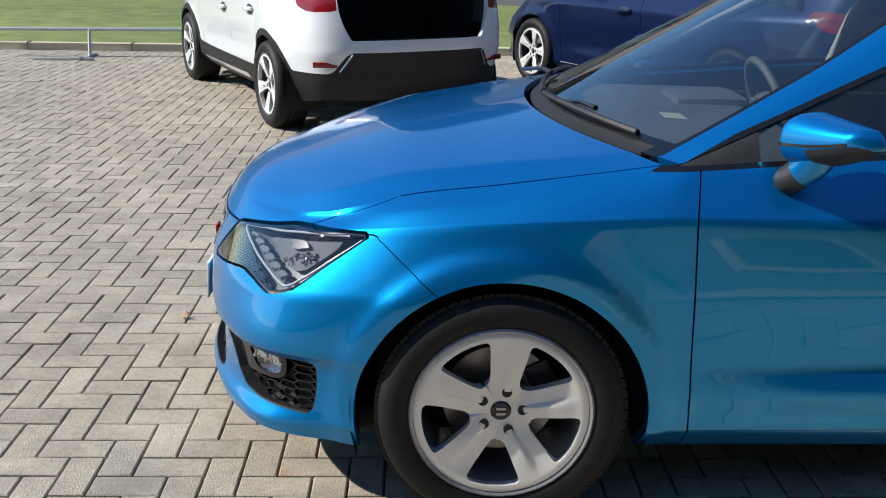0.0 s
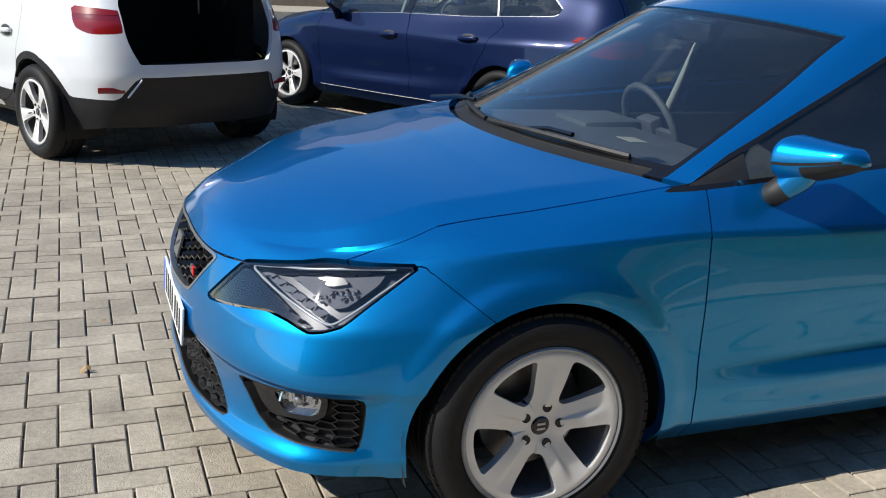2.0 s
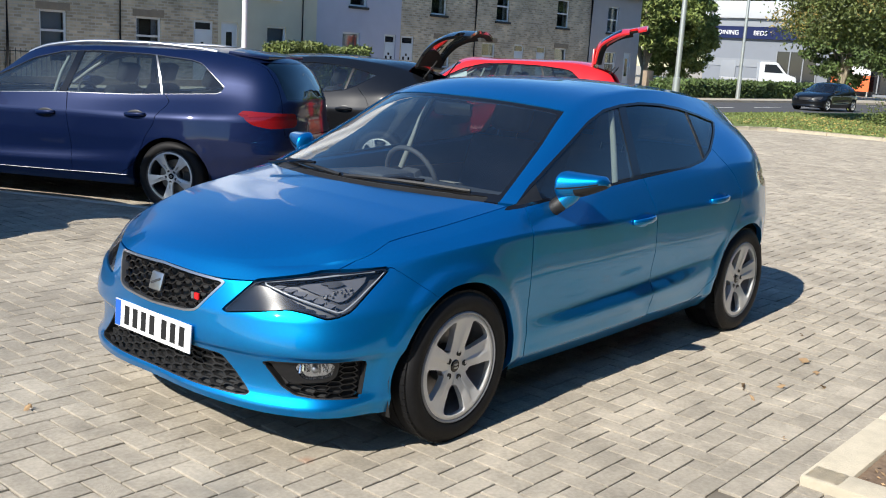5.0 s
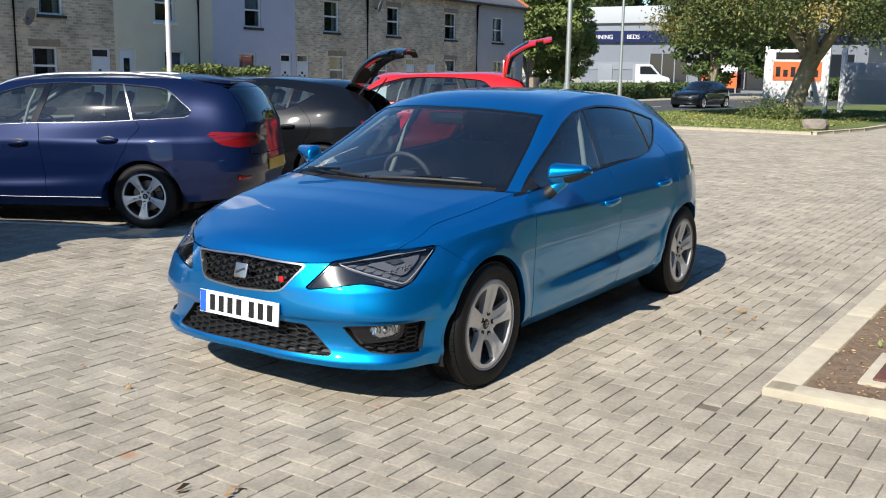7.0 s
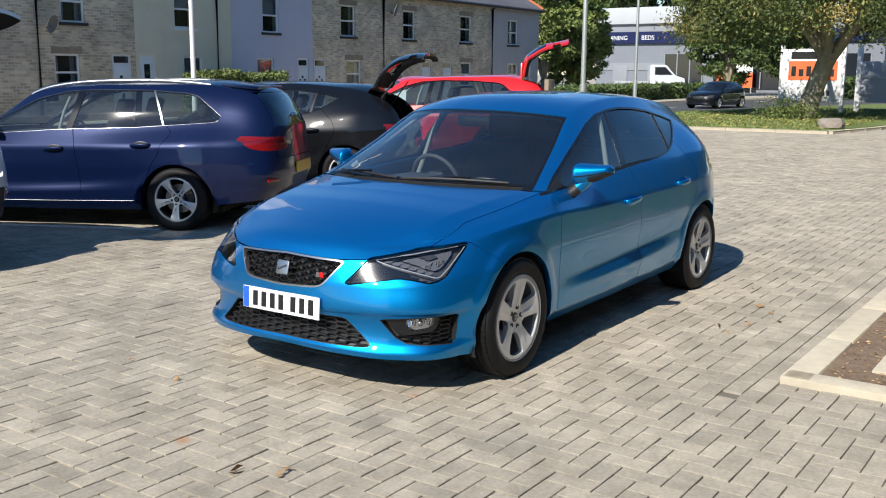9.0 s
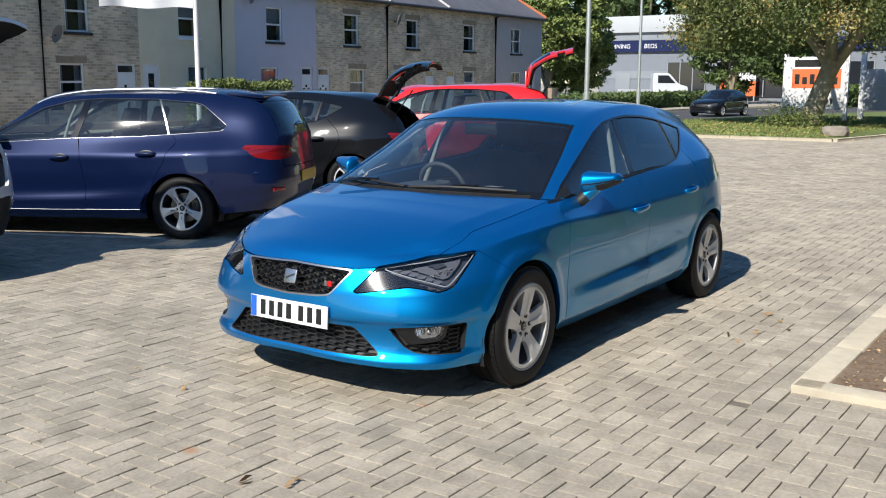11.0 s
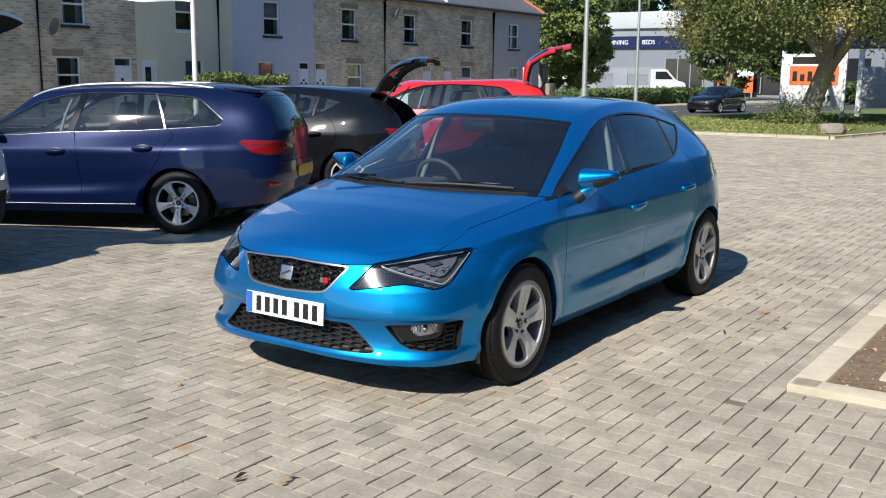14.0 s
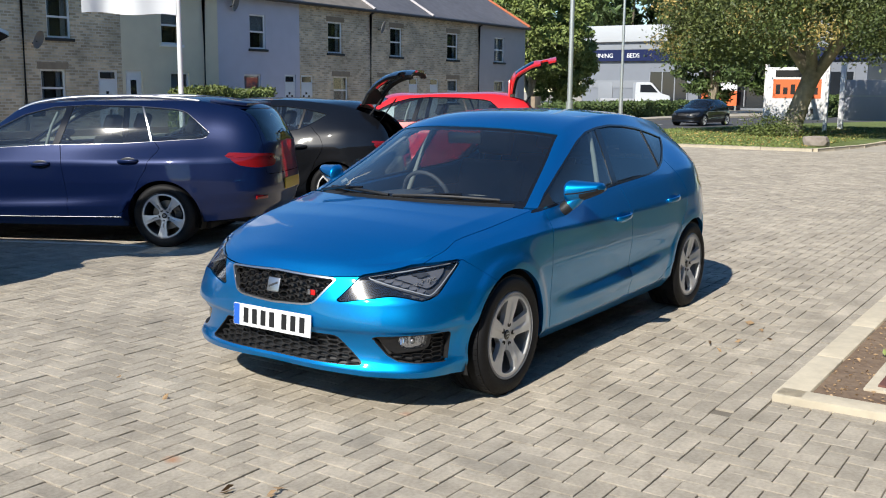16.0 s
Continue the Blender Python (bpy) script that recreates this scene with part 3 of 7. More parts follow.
# ---- the shape of a car's body: lines from the bumper's middle round the side to the tail, bottom to top ----
# x runs back from the front axle, y is the half width, z is up
BODY = [
    # lower edge
    [(-.829, 0, .226), (-.811, .34, .219), (-.722, .60, .209), (-.612, .748, .206), (-.36, .825, .20), (0, .83, .20), (.40, .80, .185), (.78, .80, .185),
     (1.15, .80, .185), (1.6, .80, .19), (2.3, .80, .20), (2.85, .82, .25), (3.25, .70, .30), (3.36, .40, .30), (3.38, 0, .30)],
    # lip and sill crease
    [(-.836, 0, .252), (-.818, .34, .246), (-.728, .60, .237), (-.618, .753, .237), (-.37, .845, .26), (0, .86, .26), (.40, .86, .258), (.78, .862, .26),
     (1.15, .862, .262), (1.6, .862, .267), (2.3, .865, .29), (2.85, .855, .36), (3.30, .72, .40), (3.42, .40, .40), (3.44, 0, .40)],
    # hollow over the lip
    [(-.812, 0, .295), (-.792, .34, .29), (-.705, .60, .28), (-.597, .742, .28), (-.365, .843, .295), (0, .865, .31), (.40, .864, .305), (.78, .868, .305),
     (1.15, .871, .31), (1.6, .873, .315), (2.3, .872, .335), (2.85, .865, .41), (3.31, .72, .44), (3.43, .40, .44), (3.45, 0, .44)],
    # under the bumper fold, flare of the lower door
    [(-.822, 0, .405), (-.794, .34, .41), (-.708, .60, .412), (-.596, .745, .415), (-.362, .858, .42), (0, .88, .40), (.40, .870, .37), (.78, .884, .365),
     (1.15, .889, .375), (1.6, .892, .39), (2.3, .888, .43), (2.85, .885, .49), (3.34, .72, .50), (3.45, .40, .50), (3.47, 0, .50)],
    # bumper fold and lower door
    [(-.838, 0, .428), (-.811, .34, .433), (-.728, .60, .437), (-.618, .758, .44), (-.36, .872, .452), (0, .885, .46), (.40, .872, .44), (.78, .866, .43),
     (1.15, .864, .44), (1.6, .866, .46), (2.3, .885, .51), (2.85, .89, .53), (3.36, .72, .55), (3.47, .40, .55), (3.49, 0, .55)],
    # middle
    [(-.837, 0, .556), (-.798, .34, .558), (-.702, .595, .565), (-.592, .735, .575), (-.34, .862, .60), (0, .893, .62), (.40, .885, .62), (.78, .885, .62),
     (1.15, .887, .62), (1.6, .889, .625), (2.3, .90, .64), (2.85, .90, .67), (3.36, .71, .68), (3.46, .40, .68), (3.48, 0, .68)],
    # bonnet's leading edge and shoulder
    [(-.79, 0, .68), (-.752, .34, .672), (-.60, .60, .70), (-.49, .695, .725), (-.305, .782, .756), (0, .852, .794), (.40, .886, .814), (.78, .890, .807),
     (1.15, .892, .806), (1.6, .895, .814), (2.3, .899, .83), (2.85, .875, .86), (3.33, .70, .87), (3.43, .40, .87), (3.45, 0, .87)],
    # belt
    [(-.755, 0, .725), (-.71, .335, .715), (-.555, .575, .735), (-.44, .665, .757), (-.26, .752, .795), (0, .802, .834), (.40, .838, .894), (.78, .825, .92),
     (1.15, .83, .935), (1.6, .833, .955), (2.3, .835, .995), (2.85, .81, 1.04), (3.28, .64, 1.03), (3.37, .38, 1.03), (3.39, 0, 1.03)],
    # bonnet joint, windscreen pillar, roof rail
    [(-.745, 0, .733), (-.70, .33, .725), (-.545, .565, .742), (-.43, .664, .770), (-.24, .700, .822), (0, .742, .862), (.42, .80, .934), (.78, .705, 1.12),
     (1.15, .615, 1.325), (1.6, .588, 1.40), (2.3, .575, 1.385), (2.85, .545, 1.30), (3.20, .50, 1.20), (3.32, .36, 1.12), (3.35, 0, 1.10)],
]
MIDDLE = [(-.745, 0, .733), (-.70, 0, .758), (-.58, 0, .80), (-.46, 0, .832), (-.28, 0, .868), (-.06, 0, .90), (.15, 0, .945), (.58, 0, 1.17),
          (1.03, 0, 1.392), (1.6, 0, 1.444), (2.3, 0, 1.432), (2.95, 0, 1.36), (3.22, 0, 1.25), (3.33, 0, 1.15), (3.35, 0, 1.10)]
for _q in BODY + [MIDDLE]:                 # the tail draws in a little
    for _i, _dx, _ky in ((11, -.01, .985), (12, -.07, .945), (13, -.07, .97), (14, -.07, 1)):
        _q[_i] = (_q[_i][0] + _dx, _q[_i][1] * _ky, _q[_i][2])
COUNTS = (14, 14, 12, 14, 16, 20, 18, 16, 20, 30, 26, 20, 14, 10)


def body_surfaces(lines=None, middle=None, fine=1.0, dome=0.014):
    """The body's side (one half) and the upper sheet (bonnet, windscreen, roof, tail; one half)."""
    lines = np.array(lines if lines is not None else BODY, float)
    middle = np.array(middle if middle is not None else MIDDLE, float)
    s = np.concatenate([i + np.arange(max(3, int(c * fine))) / max(3, int(c * fine)) for i, c in enumerate(COUNTS)] + [[14.0]])
    rows = [hermite(L, s, {6: 0.0} if j < 7 else {6: 1.0}, (0, 1, 0), (0, -1, 0)) for j, L in enumerate(lines)]
    R = np.array(rows)
    nv = [max(2, int(c * fine)) for c in (5, 4, 7, 4, 9, 9, 8, 14)]
    v = np.concatenate([j + np.arange(c) / c for j, c in enumerate(nv)] + [[8.0]])
    P = hermite(R, v, {1: 0.6, 2: 0.2, 3: 0.3, 4: 0.6, 5: 0.7, 6: 0.92, 7: 0.3})
    P = np.transpose(P, (1, 0, 2))
    for xc in (0.0, 2.637):                # raised lips round the wheel arches
        d = np.hypot(P[..., 0] - xc, P[..., 2] - .30) - .368
        w = (.5 - .5 * np.tanh((d - .055) / .014)) * np.clip((P[..., 1] - .76) / .06, 0, 1)
        P[..., 1] += np.clip(.897 - P[..., 1], .003, .013) * w
    U = np.stack(np.meshgrid(s, v, indexing="ij"), -1)
    side = grid_surf(P, U, lambda V: np.column_stack([V[:, 0] * 0, V[:, 1], V[:, 2] * 0]))
    edge = rows[-1]
    mid = hermite(middle, s, {6: 1.0})
    t = 1 - np.linspace(0, 1, max(10, int(46 * fine))) ** 1.35
    Q = np.empty((len(s), len(t), 3))
    t2 = (1 - t**2)[None, :, None]
    on = (np.clip((6.0 - s) / .8, 0, 1) * np.clip((s - 2.3) / 1.5, 0, 1))[:, None]        # a firm crease along the bonnet's edge
    crown = np.where(t > .875, .42 * (1 - t) / .125, .42 + .58 * (1 - (t / .875) ** 2))[None, :]
    tz = (1 - t**2.3)[None, :] * (1 - on) + crown * on
    Q[..., 0] = edge[:, None, 0] + (mid - edge)[:, None, 0] * (1 - t**2)[None, :]
    Q[..., 1] = edge[:, None, 1] * t[None, :]
    Q[..., 2] = edge[:, None, 2] + (mid - edge)[:, None, 2] * tz
    # the bonnet's raised middle between two soft folds
    w = np.clip(s / 4.0, 0, 1) ** 1.5 * np.clip((6.3 - s) / 1.2, 0, 1)
    fold = np.clip((1 - t) / .125, 0, 1)
    fold = np.where(fold < 1, fold ** 1.15, 1.0)
    Q[..., 2] += dome * w[:, None] * fold[None, :] * (1 + 0.4 * (1 - t[None, :]))
    U2 = np.stack(np.meshgrid(s, t, indexing="ij"), -1)
    top = grid_surf(Q, U2, lambda V: np.column_stack([V[:, 0] * 0, V[:, 1] * 0, np.ones(len(V))]))
    # one smooth turn over the windscreen pillar and the roof's edge
    ns, nt = side.N.reshape(len(s), len(v), 3), top.N.reshape(len(s), len(t), 3)
    turn = ns[:, -1] + nt[:, 0]
    turn /= np.linalg.norm(turn, axis=1)[:, None]
    on = np.clip((s - 6.05) / .15, 0, 1)[:, None, None]
    w1 = (np.clip((v - 7.35) / .65, 0, 1) ** 1.4)[None, :, None] * on
    w2 = (np.clip((t - .90) / .10, 0, 1) ** 1.4)[None, :, None] * on
    for g, w in ((ns, w1), (nt, w2)):
        g[:] = g * (1 - w) + turn[:, None] * w
        g /= np.linalg.norm(g, axis=2, keepdims=True)
    return side, top



def fz(poly, a="xz", guard=None):
    """A cutting field: signed distance to a polygon in a flat view of the surface."""
    def f(S):
        X, Y, Z = S.V[:, 0], np.abs(S.V[:, 1]), S.V[:, 2]
        h = {"xz": X, "yz": Y, "dz": X + Y, "bz": X - Y}[a]
        d = sdf(poly, np.column_stack([h, Z]))
        return d if guard is None else np.maximum(d, guard(X, Y, Z, S.U))
    return f


def split(S, f, gap=0.0022):
    return cut(S, lambda q: f(q) + gap)[0], cut(S, lambda q: f(q) - gap)[1]


def sampler(S):
    """A lookup on a surface: sampler(S)(column view, point) gives place and normal there."""
    def at(view, h, z, lift=0.0, guard=None):
        X, Y, Z = S.V[:, 0], np.abs(S.V[:, 1]), S.V[:, 2]
        q = {"xz": X, "yz": Y, "dz": X + Y, "bz": X - Y}[view]
        d = (q - h) ** 2 + (Z - z) ** 2
        if guard is not None:
            d = np.where(guard(X, Y, Z), d, 1e9)
        i = np.argpartition(d, 6)[:6]
        w = 1 / (d[i] + 1e-7)
        w /= w.sum()
        p, n = (S.V[i] * w[:, None]).sum(0), (S.N[i] * w[:, None]).sum(0)
        return Vector(p + n / np.linalg.norm(n) * lift)
    return at


_wheels = {}


def spoke_windows(style):
    """The gaps between a wheel's spokes, as polygons in the wheel's face."""
    def pol(r, a):
        return (r * math.cos(radians(a)), r * math.sin(radians(a)))
    out = []
    if style == "five":
        for k in range(5):
            b = 72 * k
            arc = [pol(0.199, b + a) for a in (101, 107, 113, 119, 125, 131, 137)]
            out.append(rounded(arc + [pol(0.192, b + 140), pol(0.094, b + 133), pol(0.080, b + 127), pol(0.080, b + 113), pol(0.094, b + 106), pol(0.192, b + 98)], 2, 0.16))
    else:
        for k in range(5):
            b = 72 * k
            arc = [pol(0.203, b + a) for a in (89, 95, 103, 112, 121, 129, 135)]
            out.append(rounded(arc + [pol(0.09, b + 133), pol(0.058, b + 124), pol(0.058, b + 100), pol(0.09, b + 91)], 2, 0.16))
            out.append(rounded([pol(0.125, b + 73.5), pol(0.125, b + 78.5), pol(0.072, b + 80), pol(0.072, b + 72)], 1, 0.2))
    return out


def wheel_meshes(style, rimmat, fine):
    """Meshes of a wheel that faces -y, with its axle at the origin."""
    if (style, fine) in _wheels:
        return _wheels[style, fine]
    n = 72 if fine else 40
    # face of the rim, cut between the spokes
    rr = np.concatenate([[0.0, 0.012, 0.024], np.linspace(0.034, 0.207, 22 if fine else 14), [0.213, 0.219]])
    aa = np.linspace(0, 2 * np.pi, 5 * (36 if fine else 24) + 1)
    R, A = np.meshgrid(rr, aa, indexing="ij")
    prof = np.interp(rr, [0, 0.03, 0.07, 0.13, 0.185, 0.205, 0.219], [0.028, 0.028, 0.020, 0.010, 0.004, 0.0, 0.004])
    off = np.degrees(A - radians(81)) % 72
    off = np.where(off > 36, off - 72, off)
    ridge = np.clip((R - 0.04) / 0.05, 0, 1) * np.clip((0.2 - R) / 0.05, 0, 1)
    D = prof[:, None] + ridge * 0.007 * (0.5 + 0.5 * np.tanh((off - 2.0) / 2.0)) - ridge * 0.004 * np.cos(np.radians(off * 5))
    P = np.stack([R * np.cos(A), D - 0.028, R * np.sin(A)], -1)
    S = grid_surf(P, np.stack([R, A], -1), lambda V: np.column_stack([V[:, 0] * 0, -np.ones(len(V)), V[:, 0] * 0]))
    for poly in spoke_windows(style):
        S = cut(S, lambda q, poly=poly: sdf(poly, q.V[:, [0, 2]]))[1]
    face = surf_obj("rim", [S], rimmat, rim=0.030)
    # barrel and lip
    barrel = rev_part("rim_barrel", [(0.219, -0.026), (0.226, -0.030), (0.231, -0.026), (0.231, -0.018), (0.222, -0.012), (0.208, 0.0), (0.203, 0.05), (0.203, 0.17), (0.218, 0.19)], n, M["alloy_in"] if style == "five" else M["lamp_dark"], None)
    tw = [(0.226, -0.020), (0.240, -0.031), (0.262, -0.036), (0.285, -0.034), (0.300, -0.024), (0.308, -0.012), (0.3145, 0.004), (0.316, 0.012)]
    tread = []
    for q in range(4):
        y0 = 0.016 + q * 0.046
        tread += [(0.3165, y0), (0.3165, y0 + 0.036), (0.309, y0 + 0.038), (0.309, y0 + 0.044)]
    tread = tread[:-2]
    tyre = rev_part("tyre", tw + tread + [(0.31, 0.196), (0.29, 0.21), (0.25, 0.212), (0.22, 0.19)], n, M["rubber"], None, angle=50)
    # shoulder blocks of the tread
    bm = bmesh.new()
    if fine:
        for k in range(66):
            m = Matrix.Rotation(2 * math.pi * k / 66, 4, "Y")
            box(bm, -0.0128, 0.0128, -0.014, 0.012, 0.3025, 0.3160, m=m)
        blocks = part("tread_block", bm, M["rubber"], None)
    else:
        bm.free()
        blocks = None
    disc = rev_part("brake_disc", [(0.05, 0.07), (0.145, 0.07), (0.145, 0.094), (0.05, 0.094)], 40, M["disc"], None)
    hub = rev_part("hub", [(0.0, 0.03), (0.075, 0.03), (0.08, 0.05), (0.08, 0.12), (0.0, 0.12)], 28, M["lamp_dark"], None)
    cap = rev_part("hub_cap", [(0.0, -0.006), (0.022, -0.005), (0.0265, -0.001), (0.0265, 0.012)], 28, M["black_gloss"], None)
    bm = bmesh.new()
    for a in (-0.35, 0.35):
        box(bm, -0.012, 0.012, -0.0075, -0.005, a * 0.02 - 0.0035, a * 0.02 + 0.0035, bevel=0.001)
    badge = part("emblem", bm, M["satin"], None)
    bm = bmesh.new()
    box(bm, -0.05, 0.05, 0.06, 0.13, 0.085, 0.155, bevel=0.012, m=Matrix.Rotation(radians(65), 4, "Y"))
    cal = part("brake_caliper", bm, M["lamp_dark"], None)
    # the bolt holes' shade is put into black discs
    nuts = []
    for k in range(5):
        nuts.append(rev_part("bolt_recess", [(0.0, -0.0062), (0.0105, -0.0062), (0.0125, -0.0085), (0.0125, 0.005)], 16, M["ink"], None,
                             m=Matrix.Translation((0.054 * math.cos(radians(72 * k + 2)), 0, 0.054 * math.sin(radians(72 * k + 2))))))
    kids = [("rim_barrel", barrel, ""), ("tyre", tyre, "black rubber tyre"), ("brake_disc", disc, "steel brake disc"), ("hub", hub, ""), ("hub_cap", cap, "black centre cap"), ("emblem", badge, ""), ("brake_caliper", cal, "")]
    if blocks:
        kids.append(("tread_block", blocks, ""))
    kids += [("bolt_recess", o, "") for o in nuts]
    res = (face.data, [(nm, o.data, lb) for nm, o, lb in kids])
    for o in [face] + [k[1] for k in kids]:
        bpy.data.objects.remove(o)
    _wheels[style, fine] = res
    return res


def add_wheel(root, style, rimmat, fine, place, right, spin, scale=1.0):
    face, kids = wheel_meshes(style, rimmat, fine)
    w = new("wheel", face)
    w.parent = root
    w["label"] = "five-spoke silver alloy wheel" if style == "five" else "multi-spoke silver alloy wheel"
    m = Matrix.Translation(place) @ Matrix.Rotation(math.pi if right else 0, 4, "Z") @ Matrix.Rotation(spin, 4, "Y") @ Matrix.Scale(scale, 4)
    w.matrix_basis = m
    for nm, me, lb in kids:
        o = new(nm, me)
        o.parent = w
        if lb:
            o["label"] = lb


def hex_mesh(name, at, inside, y0, y1, z0, z1, cw, ch, bar, material, parent, label, view="yz", sides=(1,), depth=0.012):
    """An open honeycomb of bars over a curved front."""
    bm = bmesh.new()
    rows = int((z1 - z0) / ch) + 2
    cols = int((y1 - y0) / (.75 * cw)) + 3
    for sd in sides:
        for r in range(rows):
            for c in range(cols):
                yc = y0 + c * .75 * cw
                zc = z0 + (r + .5 * (c % 2)) * ch
                hexa = [(yc - cw * .5, zc), (yc - cw * .25, zc + ch * .5), (yc + cw * .25, zc + ch * .5), (yc + cw * .5, zc)]
                for a, b in zip(hexa, hexa[1:]):
                    if not (inside(*a) and inside(*b)):
                        continue
                    pa, pb = at(a[0], a[1]), at(b[0], b[1])
                    if sd < 0:
                        pa.y, pb.y = -pa.y, -pb.y
                    d = pb - pa
                    if d.length < 1e-4:
                        continue
                    q = d.to_track_quat("X", "Z").to_matrix().to_4x4()
                    mm = Matrix.Translation((pa + pb) / 2) @ q
                    # the bar's depth runs back from the surface
                    box(bm, -d.length / 2 - bar * .4, d.length / 2 + bar * .4, -depth / 2, depth / 2, -bar / 2, bar / 2, m=mm)
    return part(name, bm, material, parent, label)


DLO = [(.335, .911), (.42, .948), (.66, 1.045), (.912, 1.152), (1.16, 1.263), (1.33, 1.318), (1.507, 1.343), (1.70, 1.354), (1.92, 1.347), (2.12, 1.327), (2.34, 1.29), (2.50, 1.252), (2.515, 1.238), (2.41, 1.171),
       (2.27, 1.09), (2.148, 1.044), (1.964, 1.016), (1.423, .983), (.90, .948)]
DOOR_F = [(.462, .97), (.442, .81), (.475, .254), (1.56, .264), (1.54, .60), (1.506, .841), (1.42, 1.16), (.6, 1.16)]
DOOR_R = [(1.42, 1.16), (1.465, 1.02), (1.506, .841), (1.54, .60), (1.56, .264), (2.02, .272), (2.12, .295), (2.22, .35), (2.31, .442), (2.36, .56), (2.40, .66), (2.47, .76), (2.50, .86), (2.45, .96), (2.30, 1.10), (2.2, 1.16)]
HEADLAMP = [(-.428, .559), (-.26, .674), (-.235, .686), (.015, .716), (.105, .730), (.468, .749), (.365, .676), (.265, .603), (.205, .585), (.145, .576), (.04, .592), (-.06, .600)]
FOG = [(-.20, .404), (.36, .424), (.335, .273), (.10, .276), (-.012, .284), (-.085, .312)]
GRILLE = [(-.1, .683), (.0, .683), (.335, .670), (.348, .660), (.262, .548), (.235, .536), (.19, .53), (0, .522), (-.1, .522)]
LOWER = [(-.1, .402), (.355, .397), (.375, .39), (.510, .268), (.50, .262), (.46, .259), (0, .264), (-.1, .264)]


def make_car(name, label, at, body, lines=None, middle=None, fine=1.0, hero=False, dlo=None, doors=None, wheel="five", wb=2.637, arch=0.368, tyre=1.0,
             tail_open=0.0, clad=None, tail_poly=None, screen_y=0.44, tail_y=0.52, tail_x=2.9, hinge=(2.93, 1.36), rear_glass="glass_dark", roof_rails=False,
             seats=True, spin=-0.03, lamp=None, handle=((1.242, 1.489, .796), (2.07, 2.316, .84)), tail_z=0.72, screen_z=(1.03, 1.30), lift=0.0, paper=False, mirror=True, spoiler=False, pillar=((1.515, 1.42), (2.205, 2.15)), group=""):
    """A hatchback, estate or small sport-utility car, from bumper to tail."""
    root = thing(name, label, "car", group, at=at)
    side, top = body_surfaces(lines, middle, fine)
    look_up = sampler(side)
    dlo = dlo or DLO
    doorF, doorR = doors or (DOOR_F, DOOR_R)
    S = side
    two = lambda q: (q.flip(), q)
    for xc in (0.0, wb):
        S = cut(S, lambda q, xc=xc: np.hypot(q.V[:, 0] - xc, q.V[:, 2] - 0.295 * tyre) - arch)[1]
    # side windows with their trim
    D, S = cut(S, fz(dlo))
    ring, D = cut(D, lambda q: -fz(dlo)(q) - (0.012 if not roof_rails else 0.0028))
    for q in two(ring):
        surf_obj("window_trim", [q], M["black_gloss"] if not roof_rails else M["satin_trim"], root, "black window surround" if not roof_rails else "bright window surround", rim=0.008)
    (pa, pb), (pc, pd) = pillar
    at_post = lambda q, x0, x1: q.V[:, 0] - (x1 + (q.V[:, 2] - 0.99) / 0.34 * (x0 - x1))
    G1, D = cut(D, lambda q: at_post(q, pa, pb) + 0.034)
    B, D = cut(D, lambda q: at_post(q, pa, pb) - 0.034)
    half = 0.009 if roof_rails else 0.014
    G2, D = cut(D, lambda q: at_post(q, pc, pd) + half)
    Q, G3 = cut(D, lambda q: at_post(q, pc, pd) - half)
    for q in two(B):
        surf_obj("door_pillar", [q.moved(-0.002)], M["black_gloss"], root, "gloss black centre pillar", rim=0.02)
    for q in two(Q):
        surf_obj("door_pillar", [q.moved(-0.002)], M["black_plastic"] if not roof_rails else M["satin_trim"], root, rim=0.02)
    if hero:   # the black corner piece ahead of the front window, and its post
        C1, G1 = cut(G1, lambda q: q.V[:, 0] - 0.60)
        for q in two(C1):
            surf_obj("mirror_corner", [q.moved(-0.002)], M["black_plastic"], root, "black mirror corner trim", rim=0.01)
    for nm, g, mt in (("front_window", G1, "glass"), ("rear_window", G2, rear_glass), ("quarter_window", G3, rear_glass)):
        for q in two(g):
            o = surf_obj(nm, [q.moved(-0.005)], M[mt], root, rim=0)
            if o:
                o["label"] = "clear side window glass" if mt == "glass" else "dark tinted side glass"
    # tail lamps
    tp = lamp or [(1.90, .950), (2.3, .965), (2.98, .95), (2.98, .85), (2.3, .845), (2.02, .865)]
    TL, S = cut(S, fz(rounded(tp, 1, .15), "bz", lambda X, Y, Z, U: np.maximum(2.5 - X, .585 - Y if clad else 2.5 - X)))
    for q in two(TL):
        inner, outer = cut(q, lambda w: np.abs(w.V[:, 2] - (tp[0][1] + tp[-1][1]) / 2 - .004) - 0.020)
        lens = surf_obj("tail_lamp", [outer], M["lamp_red"], root, "red tail lamp", rim=0.01)
        if lens:
            surf_obj("lamp_strip", [inner.moved(-0.003)], M["lamp_red_dark"], lens, rim=0)
    if hero:
        HL, S = split(S, fz(rounded(HEADLAMP, 1, .08), "dz", lambda X, Y, Z, U: X + 0.15), 0.003)
        FG, S = cut(S, fz(rounded(FOG, 1, .06), "dz", lambda X, Y, Z, U: X + 0.3))
        GR, S = cut(S, fz(rounded(GRILLE, 1, .06), "yz", lambda X, Y, Z, U: X + 0.5))
        LG, S = cut(S, fz(rounded(LOWER, 1, .05), "yz", lambda X, Y, Z, U: X + 0.5))
    else:
        HL, S = split(S, fz(rounded(HEADLAMP, 1, .08), "dz", lambda X, Y, Z, U: X + 0.15), 0.003)
        GR, S = cut(S, fz(rounded(GRILLE, 1, .06), "yz", lambda X, Y, Z, U: X + 0.5))
